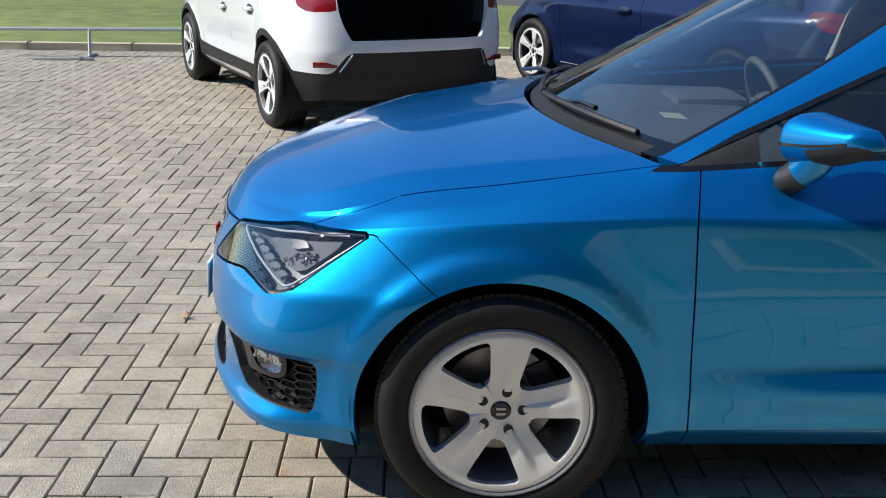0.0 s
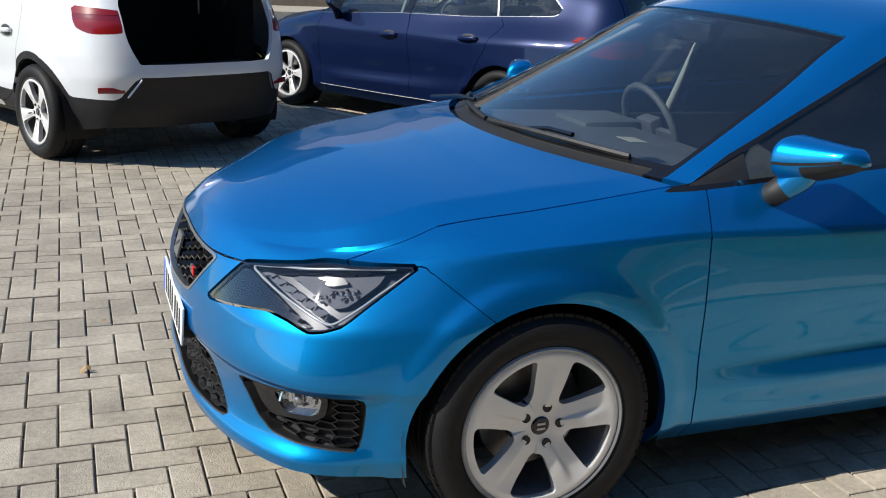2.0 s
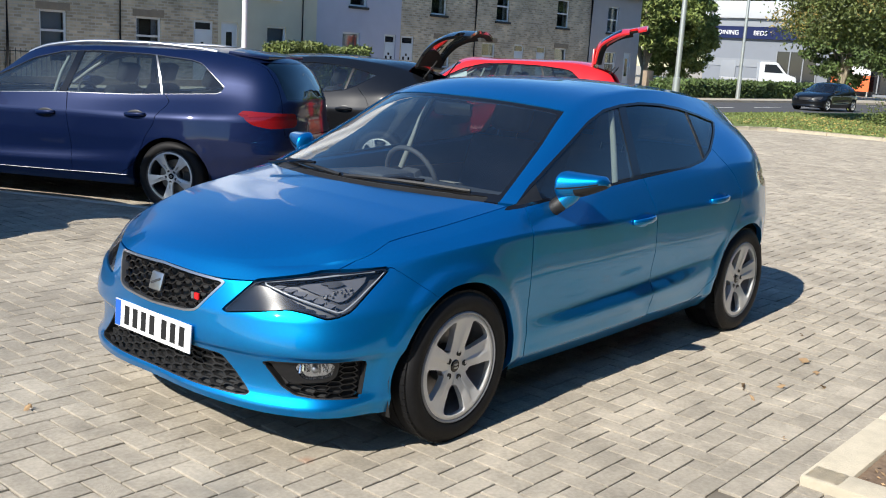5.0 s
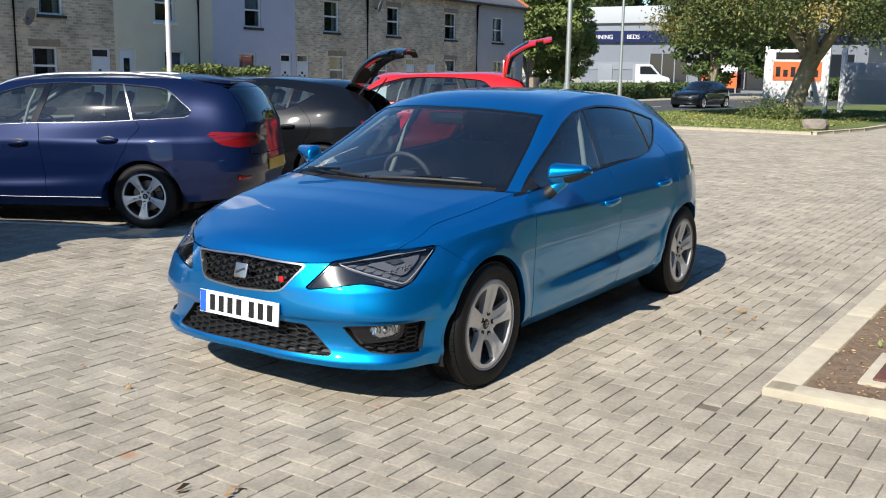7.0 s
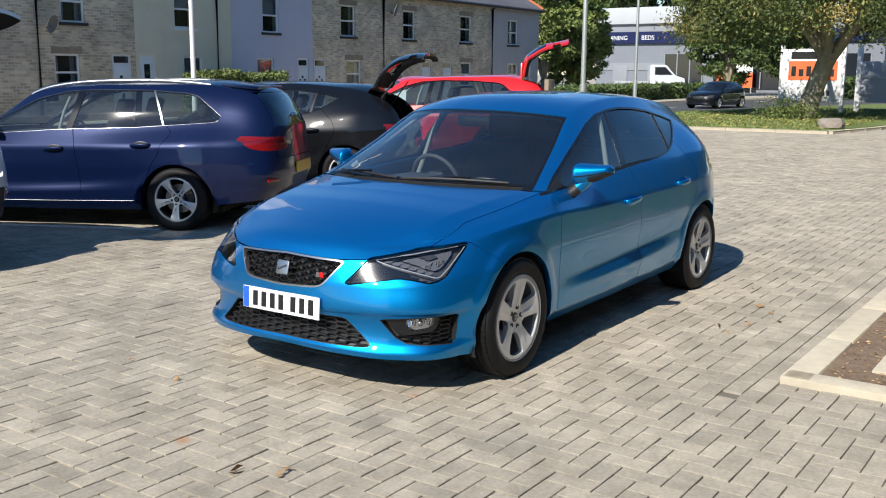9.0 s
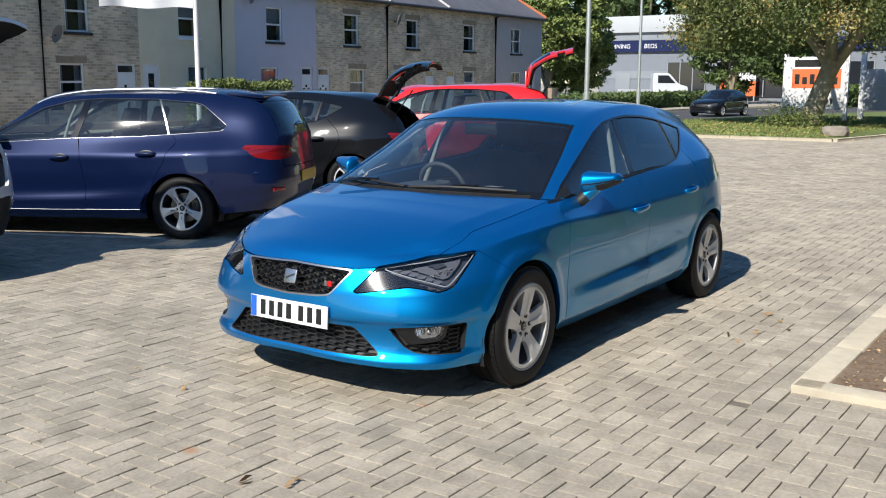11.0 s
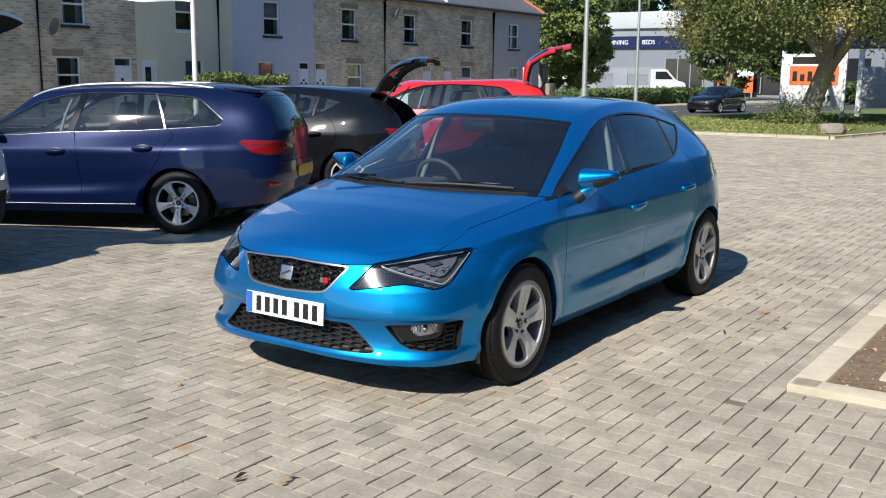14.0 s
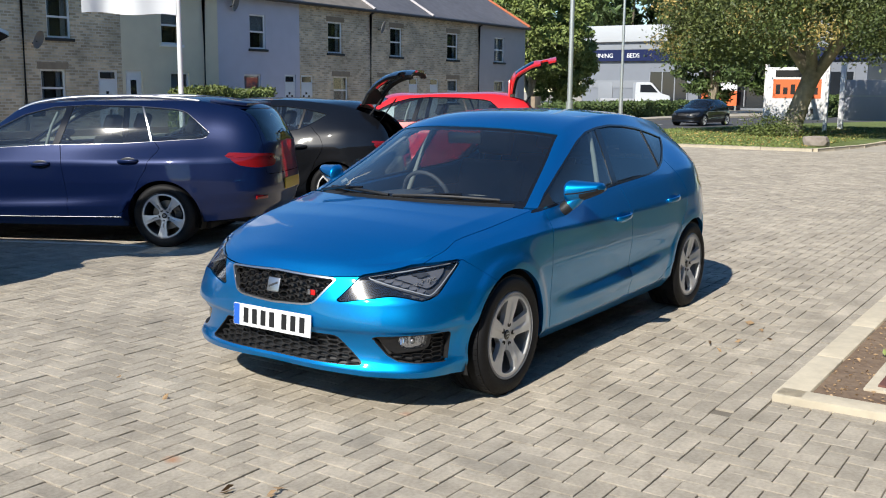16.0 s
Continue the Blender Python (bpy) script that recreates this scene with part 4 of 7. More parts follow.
        for q in two(HL):
            surf_obj("headlight", [q.moved(-0.004)], M["lamp_dark"], root, "dark clear-lensed headlight", rim=0)
        surf_obj("grille", list(two(GR.moved(-0.02))), M["black_plastic"], root, "black grille", rim=0)
    # tailgate
    wide = lambda Z: .50 + .075 * np.clip((1.42 - Z) / .35, 0, 1) - .075 * np.clip((.98 - Z) / .27, 0, 1) ** 2.2
    gate = lambda q: np.maximum(np.maximum(np.abs(q.V[:, 1]) - wide(q.V[:, 2]), tail_z - q.V[:, 2]), tail_x - q.V[:, 0]) if clad else np.maximum(np.maximum(np.abs(q.V[:, 1]) - tail_y - 0.06 * np.clip((1.15 + lift - q.V[:, 2]) / 0.3, 0, 1), tail_z - q.V[:, 2]), tail_x - q.V[:, 0])
    TG1, S = split(S, gate, 0.003)
    TG2, top = split(top, gate, 0.003)
    scr = lambda q: np.maximum(np.maximum(np.abs(q.V[:, 1]) - screen_y, screen_z[0] - q.V[:, 2]), q.V[:, 2] - screen_z[1])
    g1, t1 = cut(TG1, scr)
    g2, t2 = cut(TG2, scr)
    gateob = surf_obj("tailgate", [*two(t1), *two(t2)], body, root, "open raised tailgate" if tail_open else "closed tailgate", rim=0.03)
    gl = surf_obj("rear_screen", [x.moved(-0.004) for g in (g1, g2) for x in two(g)], M["glass_dark"], gateob, "dark rear window", rim=0)
    lin = surf_obj("inner_lining", [x.moved(-0.035) for g in (t1, t2) for x in two(g)], M["boot"], gateob, "black inner trim", rim=0)
    if not hero and not tail_open:
        bx = look_up("yz", 0, .60 + lift, 0, lambda X, Y, Z: X > 2).x
        box_part("rear_plate", (bx, bx + .012, -.26, .26, .545 + lift, .655 + lift), M["plate_yellow"], root, "yellow rear plate", 0.002)
        for y in (-.64, .64):
            c = look_up("yz", .64, .50 + lift, 0, lambda X, Y, Z: X > 2)
            box_part("rear_reflector", (-.006, .014, -.085, .085, -.017, .017), M["lamp_red"], root, "red rear reflector", 0.003, m=Matrix.Translation((c.x, math.copysign(c.y, y), c.z)) @ Matrix.Rotation(radians(22 if y > 0 else -22), 4, "Z"))
    if spoiler:
        bm = bmesh.new()
        box(bm, -.10, .26, -.50, .50, -.012, .020, bevel=.011, m=Matrix.Translation((hinge[0], 0, hinge[1] + .035)) @ Matrix.Rotation(radians(7), 4, "Y"))
        for v in bm.verts:
            v.co.y *= 1 - .16 * max(0, v.co.x - hinge[0]) / .26
            v.co.z -= .05 * (v.co.y / .56) ** 2
        part("roof_spoiler", bm, body, gateob, "body-coloured roof spoiler", angle=40)
    if tail_open and clad:
        for sg in (-1, 1):
            c = look_up("yz", .66, .535, 0.001, lambda X, Y, Z: X > 2)
            box_part("rear_reflector", (-.006, .008, -.085, .085, -.019, .019), M["lamp_red"], root, "red rear reflector", 0.004, m=Matrix.Translation((c.x, sg * c.y, c.z)) @ Matrix.Rotation(radians(24 * sg), 4, "Z"))
            pa, pb = look_up("yz", .565, .49, .004, lambda X, Y, Z: X > 2), look_up("yz", .495, .605, .004, lambda X, Y, Z: X > 2)
            tube("bumper_trim", [(pa.x, sg * pa.y, pa.z), (pb.x, sg * pb.y, pb.z)], .007, M["satin"], root, "thin silver trim line", n=6)
        c = look_up("yz", 0, tail_z - .03, 0, lambda X, Y, Z: X > 2)
        box_part("boot_sill", (c.x - .20, c.x - .05, -.36, .36, tail_z - .09, tail_z - .012), M["clad"], root, "black boot sill plate", .012)
        # black walls and back panel stand in for shade inside the boot
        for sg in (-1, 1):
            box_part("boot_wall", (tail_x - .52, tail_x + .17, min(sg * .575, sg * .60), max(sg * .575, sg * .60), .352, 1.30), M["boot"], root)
        box_part("boot_back", (tail_x - .55, tail_x - .52, -.56, .56, .304, 1.32), M["boot"], root, "black panel put in for the shade inside the boot")
    if tail_open:
        gateob.matrix_basis = Matrix.Translation((hinge[0], 0, hinge[1])) @ Matrix.Rotation(radians(-tail_open), 4, "Y") @ Matrix.Translation((-hinge[0], 0, -hinge[1]))
        for y in (-.47, .47):
            tube("gas_strut", [(tail_x - .02, y, .98 + lift), (tail_x + .32, y, 1.44 + lift)], 0.009, M["black_plastic"], root, n=6)
    # bonnet, bumper, wings, doors, sill
    zt = lambda q: np.interp(q.V[:, 0] + np.abs(q.V[:, 1]), [-.428, -.26, -.235, .015, .105, .468], [.559, .674, .686, .716, .730, .749])
    yb = lambda Z: np.clip(-.318 + (.748 - Z) * 1.28, -.318, -.02)
    BN, S = split(S, lambda q: np.maximum(np.maximum(np.minimum((6.04 - q.U[:, 1]) * .04, np.where(q.V[:, 0] + np.abs(q.V[:, 1]) > -.2, zt(q) - .003 - q.V[:, 2], 1.0)), ((q.V[:, 0] + np.abs(q.V[:, 1])) - .105 - .165 * np.clip(q.U[:, 1] - 6, 0, 2)) * .3), q.V[:, 0]), 0.002)
    BP, S = split(S, lambda q: np.maximum(np.maximum(q.V[:, 0] - yb(q.V[:, 2]), q.V[:, 0]), np.where(q.V[:, 0] + np.abs(q.V[:, 1]) > .0, q.V[:, 2] - zt(q) + .004, -1.0)), 0.0018)
    WG, S = split(S, lambda q: q.V[:, 0] - np.interp(q.V[:, 2], [.2, .254, .81, .97, 1.2], [.476, .475, .442, .462, .462]) + 2 * np.clip(q.V[:, 2] - .93, 0, 1), 0.0022)
    SL, S = split(S, lambda q: np.maximum(q.V[:, 2] - .2545 - .009 * (q.V[:, 0] - .4), q.V[:, 0] - 2.27), 0.0015)
    SL2, WG = split(WG, lambda q: np.maximum(q.V[:, 2] - .2, 0.2 - q.V[:, 0]), 0.0005)
    belt = lambda q: (q.U[:, 1] - 7.5) * 0.15
    DF, S = split(S, lambda q: np.maximum(fz(doorF)(q), belt(q)), 0.0022)
    DR, S = split(S, lambda q: np.maximum(fz(doorR)(q), belt(q)), 0.0022)
    low = clad or body
    surf_obj("front_bumper", [*two(BP)], low if clad else body, root, rim=0.02)
    for q in two(WG):
        if clad:
            a, q = cut(q, lambda w: np.minimum(np.hypot(w.V[:, 0], w.V[:, 2] - .295 * tyre) - arch - .05, w.V[:, 2] - .42))
            surf_obj("arch_cladding", [a], clad, root, "black plastic arch cladding", rim=0.02)
        surf_obj("front_wing", [q], body, root, rim=0.03)
    for q, p in zip(two(SL), two(SL2)):
        surf_obj("sill", [q, p], clad or body, root, rim=0.02)
    for nm, d, hx in (("front_door", DF, handle[0]), ("rear_door", DR, handle[1])):
        for k, q in enumerate(two(d)):
            if clad:
                a, q = cut(q, lambda w: w.V[:, 2] - .42)
            ob = surf_obj(nm, [q], body, root, rim=0.03)
            if clad:
                surf_obj("door_cladding", [a], clad, ob, "black plastic lower cladding", rim=0.01)
            sg = -1 if k == 0 else 1
            x0, x1, z = hx
            c = look_up("xz", (x0 + x1) / 2, z)
            ob2 = door_handle(ob, x0, x1, z, c.y, sg, body)
    # shell: rear quarters, roof rails and roof
    if clad:
        a, S = cut(S, lambda w: np.where(w.V[:, 0] > 1.9, np.minimum(np.hypot(w.V[:, 0] - wb, w.V[:, 2] - .295 * tyre) - arch - .05, w.V[:, 2] - .47 - .15 * np.clip((.62 - np.abs(w.V[:, 1])) / .1, 0, 1)), 1.0))
        surf_obj("rear_cladding", [*two(a)], clad, root, "dark grey lower rear bumper and arch cladding", rim=0.02)
    wt = lambda q: q.V[:, 0] - (.905 + .155 * (q.V[:, 1] / .58) ** 2)
    bonnet, rest = split(top, lambda q: (q.U[:, 0] - 5.93) * 0.06, 0.0025)
    _, bonnet = cut(bonnet, lambda q: np.where(q.U[:, 0] > 3.885, (.9935 - q.U[:, 1]), 1.0))
    bon = surf_obj("bonnet", [*two(BN), *two(bonnet)], body, root, rim=0.02)
    scut, rest = cut(rest, lambda q: np.maximum((q.U[:, 0] - 6.075) * .3, (q.U[:, 1] - .86) * .6))
    surf_obj("scuttle", [*two(scut.moved(-0.012))], M["black_plastic"], root, "black plastic windscreen scuttle", rim=0.015)
    ws, rest = cut(rest, lambda q: np.maximum(wt(q), (q.U[:, 1] - .925) * .6))
    clear, frit = cut(ws, lambda q: np.maximum(np.maximum(wt(q) + .03, (q.U[:, 1] - .903) * .6), (6.13 - q.U[:, 0]) * .3))
    surf_obj("windscreen_surround", [*two(frit.moved(-0.004))], M["black_gloss"], root, "black windscreen border", rim=0.006)
    surf_obj("windscreen", [*two(clear.moved(-0.004))], M["windscreen"], root, "clear laminated windscreen", rim=0)
    surf_obj("body_shell", [*two(S), *two(rest)], body, root, rim=0.03)
    inner, _ = cut(rest, lambda q: q.V[:, 0] - min(tail_x, 2.9))
    # the clad car's headlining is black to carry the open boot's shade
    surf_obj("headlining", [*two(inner.moved(-0.03))], M["boot"] if clad else M["lining"], root, "headlining, pale grey except blackened in the clad car", rim=0)
    # underside, arch liners, cabin tub
    box_part("underbody", (-.55, wb + (.22 if clad else .42), -.70, .70, .17 + lift, .24 + lift), M["liner"], root, bevel=0.02)
    for xc in (0.0, wb):
        for sg in (-1, 1):
            bm = bmesh.new()
            n, r = 20, arch + 0.012
            pr = []
            for k in range(n + 1):
                a = radians(-18 + 216 * k / n)
                x, z = xc + r * math.cos(a), .295 * tyre + r * math.sin(a)
                pr.append((bm.verts.new((x, sg * .855, z)), bm.verts.new((x, sg * .56, z))))
            for (a, b), (c, d) in zip(pr, pr[1:]):
                bm.faces.new((a, b, d, c))
            bm.faces.new([p[1] for p in pr])
            part("arch_liner", bm, M["liner"], root)
    tub_x1 = tail_x + (0.06 if clad else 0.32)
    bm = bmesh.new()
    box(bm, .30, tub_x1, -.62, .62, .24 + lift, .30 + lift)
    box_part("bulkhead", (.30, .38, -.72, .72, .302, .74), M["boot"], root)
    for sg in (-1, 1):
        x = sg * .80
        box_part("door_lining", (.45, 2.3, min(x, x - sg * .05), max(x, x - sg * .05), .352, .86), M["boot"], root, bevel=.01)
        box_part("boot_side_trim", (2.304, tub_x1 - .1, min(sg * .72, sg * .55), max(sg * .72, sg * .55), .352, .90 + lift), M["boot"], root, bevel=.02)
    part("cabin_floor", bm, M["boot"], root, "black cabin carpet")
    if seats:
        cabin(root, hero, lift)
    for k, xc in enumerate((0.0, wb)):
        for sg in (-1, 1):
            add_wheel(root, wheel, M["alloy"], hero, (xc, sg * .862, .3125 * tyre), sg > 0, spin + 0.5 * k * (0 if hero else 1), tyre)
    if mirror:
        for sg in (-1, 1):
            door_mirror(root, sg, body)
    if roof_rails:
        for sg in (-1, 1):
            pts = []
            for k in range(33):
                u = k / 32
                x = 1.05 + u * 1.85
                e = sampler_edge(lines if lines is not None else BODY, x)
                pts.append((x, sg * (e[0] - .045), e[1] + .022 + .028 * math.sin(math.pi * u) ** .5))
            pts = np.array(pts)
            for _ in range(6):
                pts[1:-1] = (pts[:-2] + 2 * pts[1:-1] + pts[2:]) / 4
            tube("roof_rail", pts, 0.019, M["satin"], root, "bright silver roof rail", n=8)
    if roof_rails:
        for sg in (-1, 1):
            tube("sill_trim", [(.47, sg * .868, .268), (1.3, sg * .872, .275), (2.2, sg * .874, .29)], .003, M["alloy_in"], root, "bright sill line", n=6)
    if paper:
        box_part("price_sheet", (-.13, .13, -.002, .002, -.13, .13), M["paper"], root, "white paper sheet in the window", m=Matrix.Translation((1.05, -.69, 1.12 + lift)) @ Matrix.Rotation(radians(-24), 4, "X"))
    return root, dict(side=side, HL=HL, FG=FG if hero else None, GR=GR, LG=LG if hero else None, at=look_up, BP=BP)


def sampler_edge(lines, x):
    e = np.array(lines[-1], float)[6:13]
    return float(np.interp(x, e[:, 0], e[:, 1])), float(np.interp(x, e[:, 0], e[:, 2]))


def door_handle(door, x0, x1, z, y, sg, body):
    """A bar handle over a dished recess."""
    bm = bmesh.new()
    n = 14
    rings = []
    for i in range(n + 1):
        u = i / n
        x = x0 + .02 + (x1 - x0 - .04) * u
        bulge = math.sin(math.pi * u) ** .45
        r = .0175 * (.75 + .25 * bulge)
        yy = y + .006 + .030 * bulge
        rings.append([bm.verts.new((x, sg * (yy + .008 * math.sin(a)), z + .012 * (u - .5) + r * math.cos(a))) for a in [2 * math.pi * k / 10 for k in range(10)]])
    for A, B in zip(rings, rings[1:]):
        for k in range(10):
            bm.faces.new((A[k], A[(k + 1) % 10], B[(k + 1) % 10], B[k]))
    bm.faces.new(rings[0])
    bm.faces.new(rings[-1][::-1])
    bmesh.ops.recalc_face_normals(bm, faces=bm.faces)
    h = part("handle", bm, body, door, "body-coloured bar handle", smooth=True)
    vs, fs = revolve([(0.0, 0.004), (0.6, 0.003), (0.9, 0.0015), (1.0, 0.0)], 24)
    m = Matrix.Translation(((x0 + x1) / 2 + .005, sg * (y + .001), z)) @ Matrix.Diagonal(((x1 - x0) * .33, sg * 1.0, .038, 1))
    obj_from("handle_recess", [m @ Vector(v) for v in vs], fs, M["lamp_dark"] if body is not M["blue"] else body, door, smooth=True)
    return h


def cabin(root, hero, lift=0.0):
    """Dashboard, wheel, seats and mirror behind the glass."""
    bm = bmesh.new()
    box(bm, .26, .92, -.70, .70, .62, .925, bevel=.05)
    for v in bm.verts:
        if v.co.z > .8:
            v.co.z += .03 * min(1, max(0, (.85 - v.co.x) * 2)) - .03 * (v.co.x > .85) - .06 * (abs(v.co.y) / .7) ** 2 * (v.co.x < .5)
        v.co.z += lift
    part("dashboard", bm, M["dash"], root, "black dashboard", angle=40)
    bm = bmesh.new()
    box(bm, .66, .92, .235, .505, .84 + lift, .922 + lift, bevel=.038)
    part("instrument_hood", bm, M["dash"], root, angle=40)
    c, tilt = Vector((1.03, .37, .865 + lift)), Matrix.Rotation(radians(-22), 4, "Y")
    pts = [c + tilt @ Vector((0, .178 * math.cos(a), .178 * math.sin(a))) for a in [2 * math.pi * k / 28 for k in range(28)]]
    sw = tube("steering_wheel", pts, .0145, M["dash"], root, "black steering wheel", n=8, closed=True)
    bm = bmesh.new()
    box(bm, -.03, .03, -.06, .06, -.07, .05, bevel=.02, m=Matrix.Translation(c) @ tilt)
    box(bm, -.012, .012, -.18, .18, -.02, .012, m=Matrix.Translation(c) @ tilt)
    part("wheel_boss", bm, M["dash"], sw, angle=40)
    bm = bmesh.new()
    box(bm, .90, .925, -.12, .12, 1.235 + lift, 1.305 + lift, bevel=.01)
    part("rear_view_mirror", bm, M["black_gloss"], root, "black interior mirror", angle=40)
    for sg in (-1, 1):
        seat(root, 1.18, sg * .37, .50, .26, lift)
        seat(root, 2.05, sg * .36, .56, .32, lift)
    for sg in (-1, 1):   # inner faces of the centre pillars and seat belts
        tube("pillar_trim", [(1.34, sg * .745, .86 + lift), (1.40, sg * .66, 1.16 + lift), (1.45, sg * .60, 1.31 + lift)], [.017, .016, .015], M["lining"], root, "pale pillar trim", n=8)
        tube("screen_pillar_trim", [(.62, sg * .70, 1.0 + lift), (.86, sg * .63, 1.14 + lift), (1.08, sg * .575, 1.26 + lift)], .018, M["lining"], root, "pale pillar trim", n=8)


def seat(root, x, y, w, h, lift):
    bm = bmesh.new()
    box(bm, x, x + .50, y - w / 2, y + w / 2, .38 + lift, .56 + lift, bevel=.05)
    m = Matrix.Translation((x + .44, y, .52 + lift)) @ Matrix.Rotation(radians(20), 4, "Y")
    box(bm, 0, .13, -w / 2, w / 2, 0, .60, bevel=.05, m=m)
    st = part("seat", bm, M["seat"], root, "dark fabric seat", angle=60)
    bm = bmesh.new()
    box(bm, .0, .10, -.13, .13, .64, .82, bevel=.04, m=m)
    part("headrest", bm, M["seat"], st, angle=60)
    for d in (-.07, .07):
        tube("headrest_post", [m @ Vector((.05, d, .56)), m @ Vector((.05, d, .68))], .006, M["chrome"], st, n=6)


def door_mirror(root, sg, body):
    """A door mirror: coloured shell that tapers outwards, dark stalk, indicator line and glass."""
    n, m = 24, 28

    def section(u):
        """Middle x, half depth, top and bottom of the shell at u, 0 by the door and 1 outside."""
        end = math.sin(math.pi / 2 * min(1, (u + .02) / .16)) ** .5 * math.sin(math.pi / 2 * min(1, (1.005 - u) / .10)) ** .5
        h = (.132 - .085 * u ** 1.5) * end
        top = 1.072 - .012 * u - (.118 * (1 - end)) * .35
        return .700 + .060 * u, (.092 - .045 * u ** 1.5) * end, top, top - h

    def ring(u):
        xc, hx, top, bot = section(u)
        zc, hz = (top + bot) / 2, (top - bot) / 2
        pts = []
        for k in range(m):
            a = 2 * math.pi * k / m
            c, s = math.cos(a), math.sin(a)
            x = -hx * c ** .85 if c > 0 else .022 * abs(c) ** .5
            z = math.copysign(abs(s) ** .8, s) * hz
            pts.append((xc + x, sg * (.835 + .205 * u), zc + z))
        return pts
    bm = bmesh.new()
    rings = [[bm.verts.new(p) for p in ring(i / n)] for i in range(n + 1)]
    for A, B in zip(rings, rings[1:]):
        for k in range(m):
            bm.faces.new((A[k], A[(k + 1) % m], B[(k + 1) % m], B[k]))
    bm.faces.new(rings[0])
    bm.faces.new(rings[-1][::-1])
    bmesh.ops.recalc_face_normals(bm, faces=bm.faces)
    tray = [f for f in bm.faces if abs(f.calc_center_median().y) > .925 and f.calc_center_median().z < section((abs(f.calc_center_median().y) - .835) / .205)[3] * .66 + section((abs(f.calc_center_median().y) - .835) / .205)[2] * .34]
    mr = part("door_mirror", bm.copy(), body, root, "body-coloured door mirror on a dark stalk", smooth=True)
    keep = set(tray)
    bmesh.ops.delete(bm, geom=[f for f in bm.faces if f not in keep], context="FACES")
    bm.normal_update()
    for v in bm.verts:
        v.co += v.normal * .0015
    part("lower_housing", bm, M["black_plastic"], mr, "black lower mirror housing", smooth=True)
    bm = bmesh.new()
    for i in range(3, n - 2):
        vs = []
        for q, order in ((i, (-.0035, .0035)), (i + 1, (.0035, -.0035))):
            xc, hx, top, bot = section(q / n)
            zz = top * .42 + bot * .58
            vs += [bm.verts.new((xc - hx - .0008, sg * (.835 + .205 * q / n), zz + d)) for d in order]
        bm.faces.new(vs)
    part("indicator", bm, M["black_gloss"], mr, "dark indicator line")
    tube("foot", [(.703, sg * .905, .99), (.698, sg * .891, .966), (.690, sg * .873, .946), (.680, sg * .857, .930)], [.040, .040, .039, .038], body, mr, n=18)
    tube("stalk", [(.688, sg * .868, .942), (.668, sg * .846, .915), (.656, sg * .831, .899), (.650, sg * .818, .892)], [.036, .0355, .034, .026], M["black_plastic"], mr, "black plastic stalk", n=18)
    bm = bmesh.new()
    vs = []
    for u, t in ((.10, 0), (.10, 1), (.5, 1), (.92, 1), (.92, 0), (.5, 0)):
        xc, hx, top, bot = section(u)
        vs.append(bm.verts.new((xc + .0235, sg * (.835 + .205 * u), (bot + .012) if t == 0 else (top - .010))))
    f = bm.faces.new(vs)
    bmesh.ops.solidify(bm, geom=[f], thickness=.003)
    part("mirror_glass", bm, M["chrome"], mr)


# ---- the blue hatchback ----
CAR_AT = Matrix.Translation((0.277, 3.135, 0))
car, H = make_car("hatchback_car", "bright metallic blue five-door hatchback parked on block paving", CAR_AT, M["blue"], hero=True)


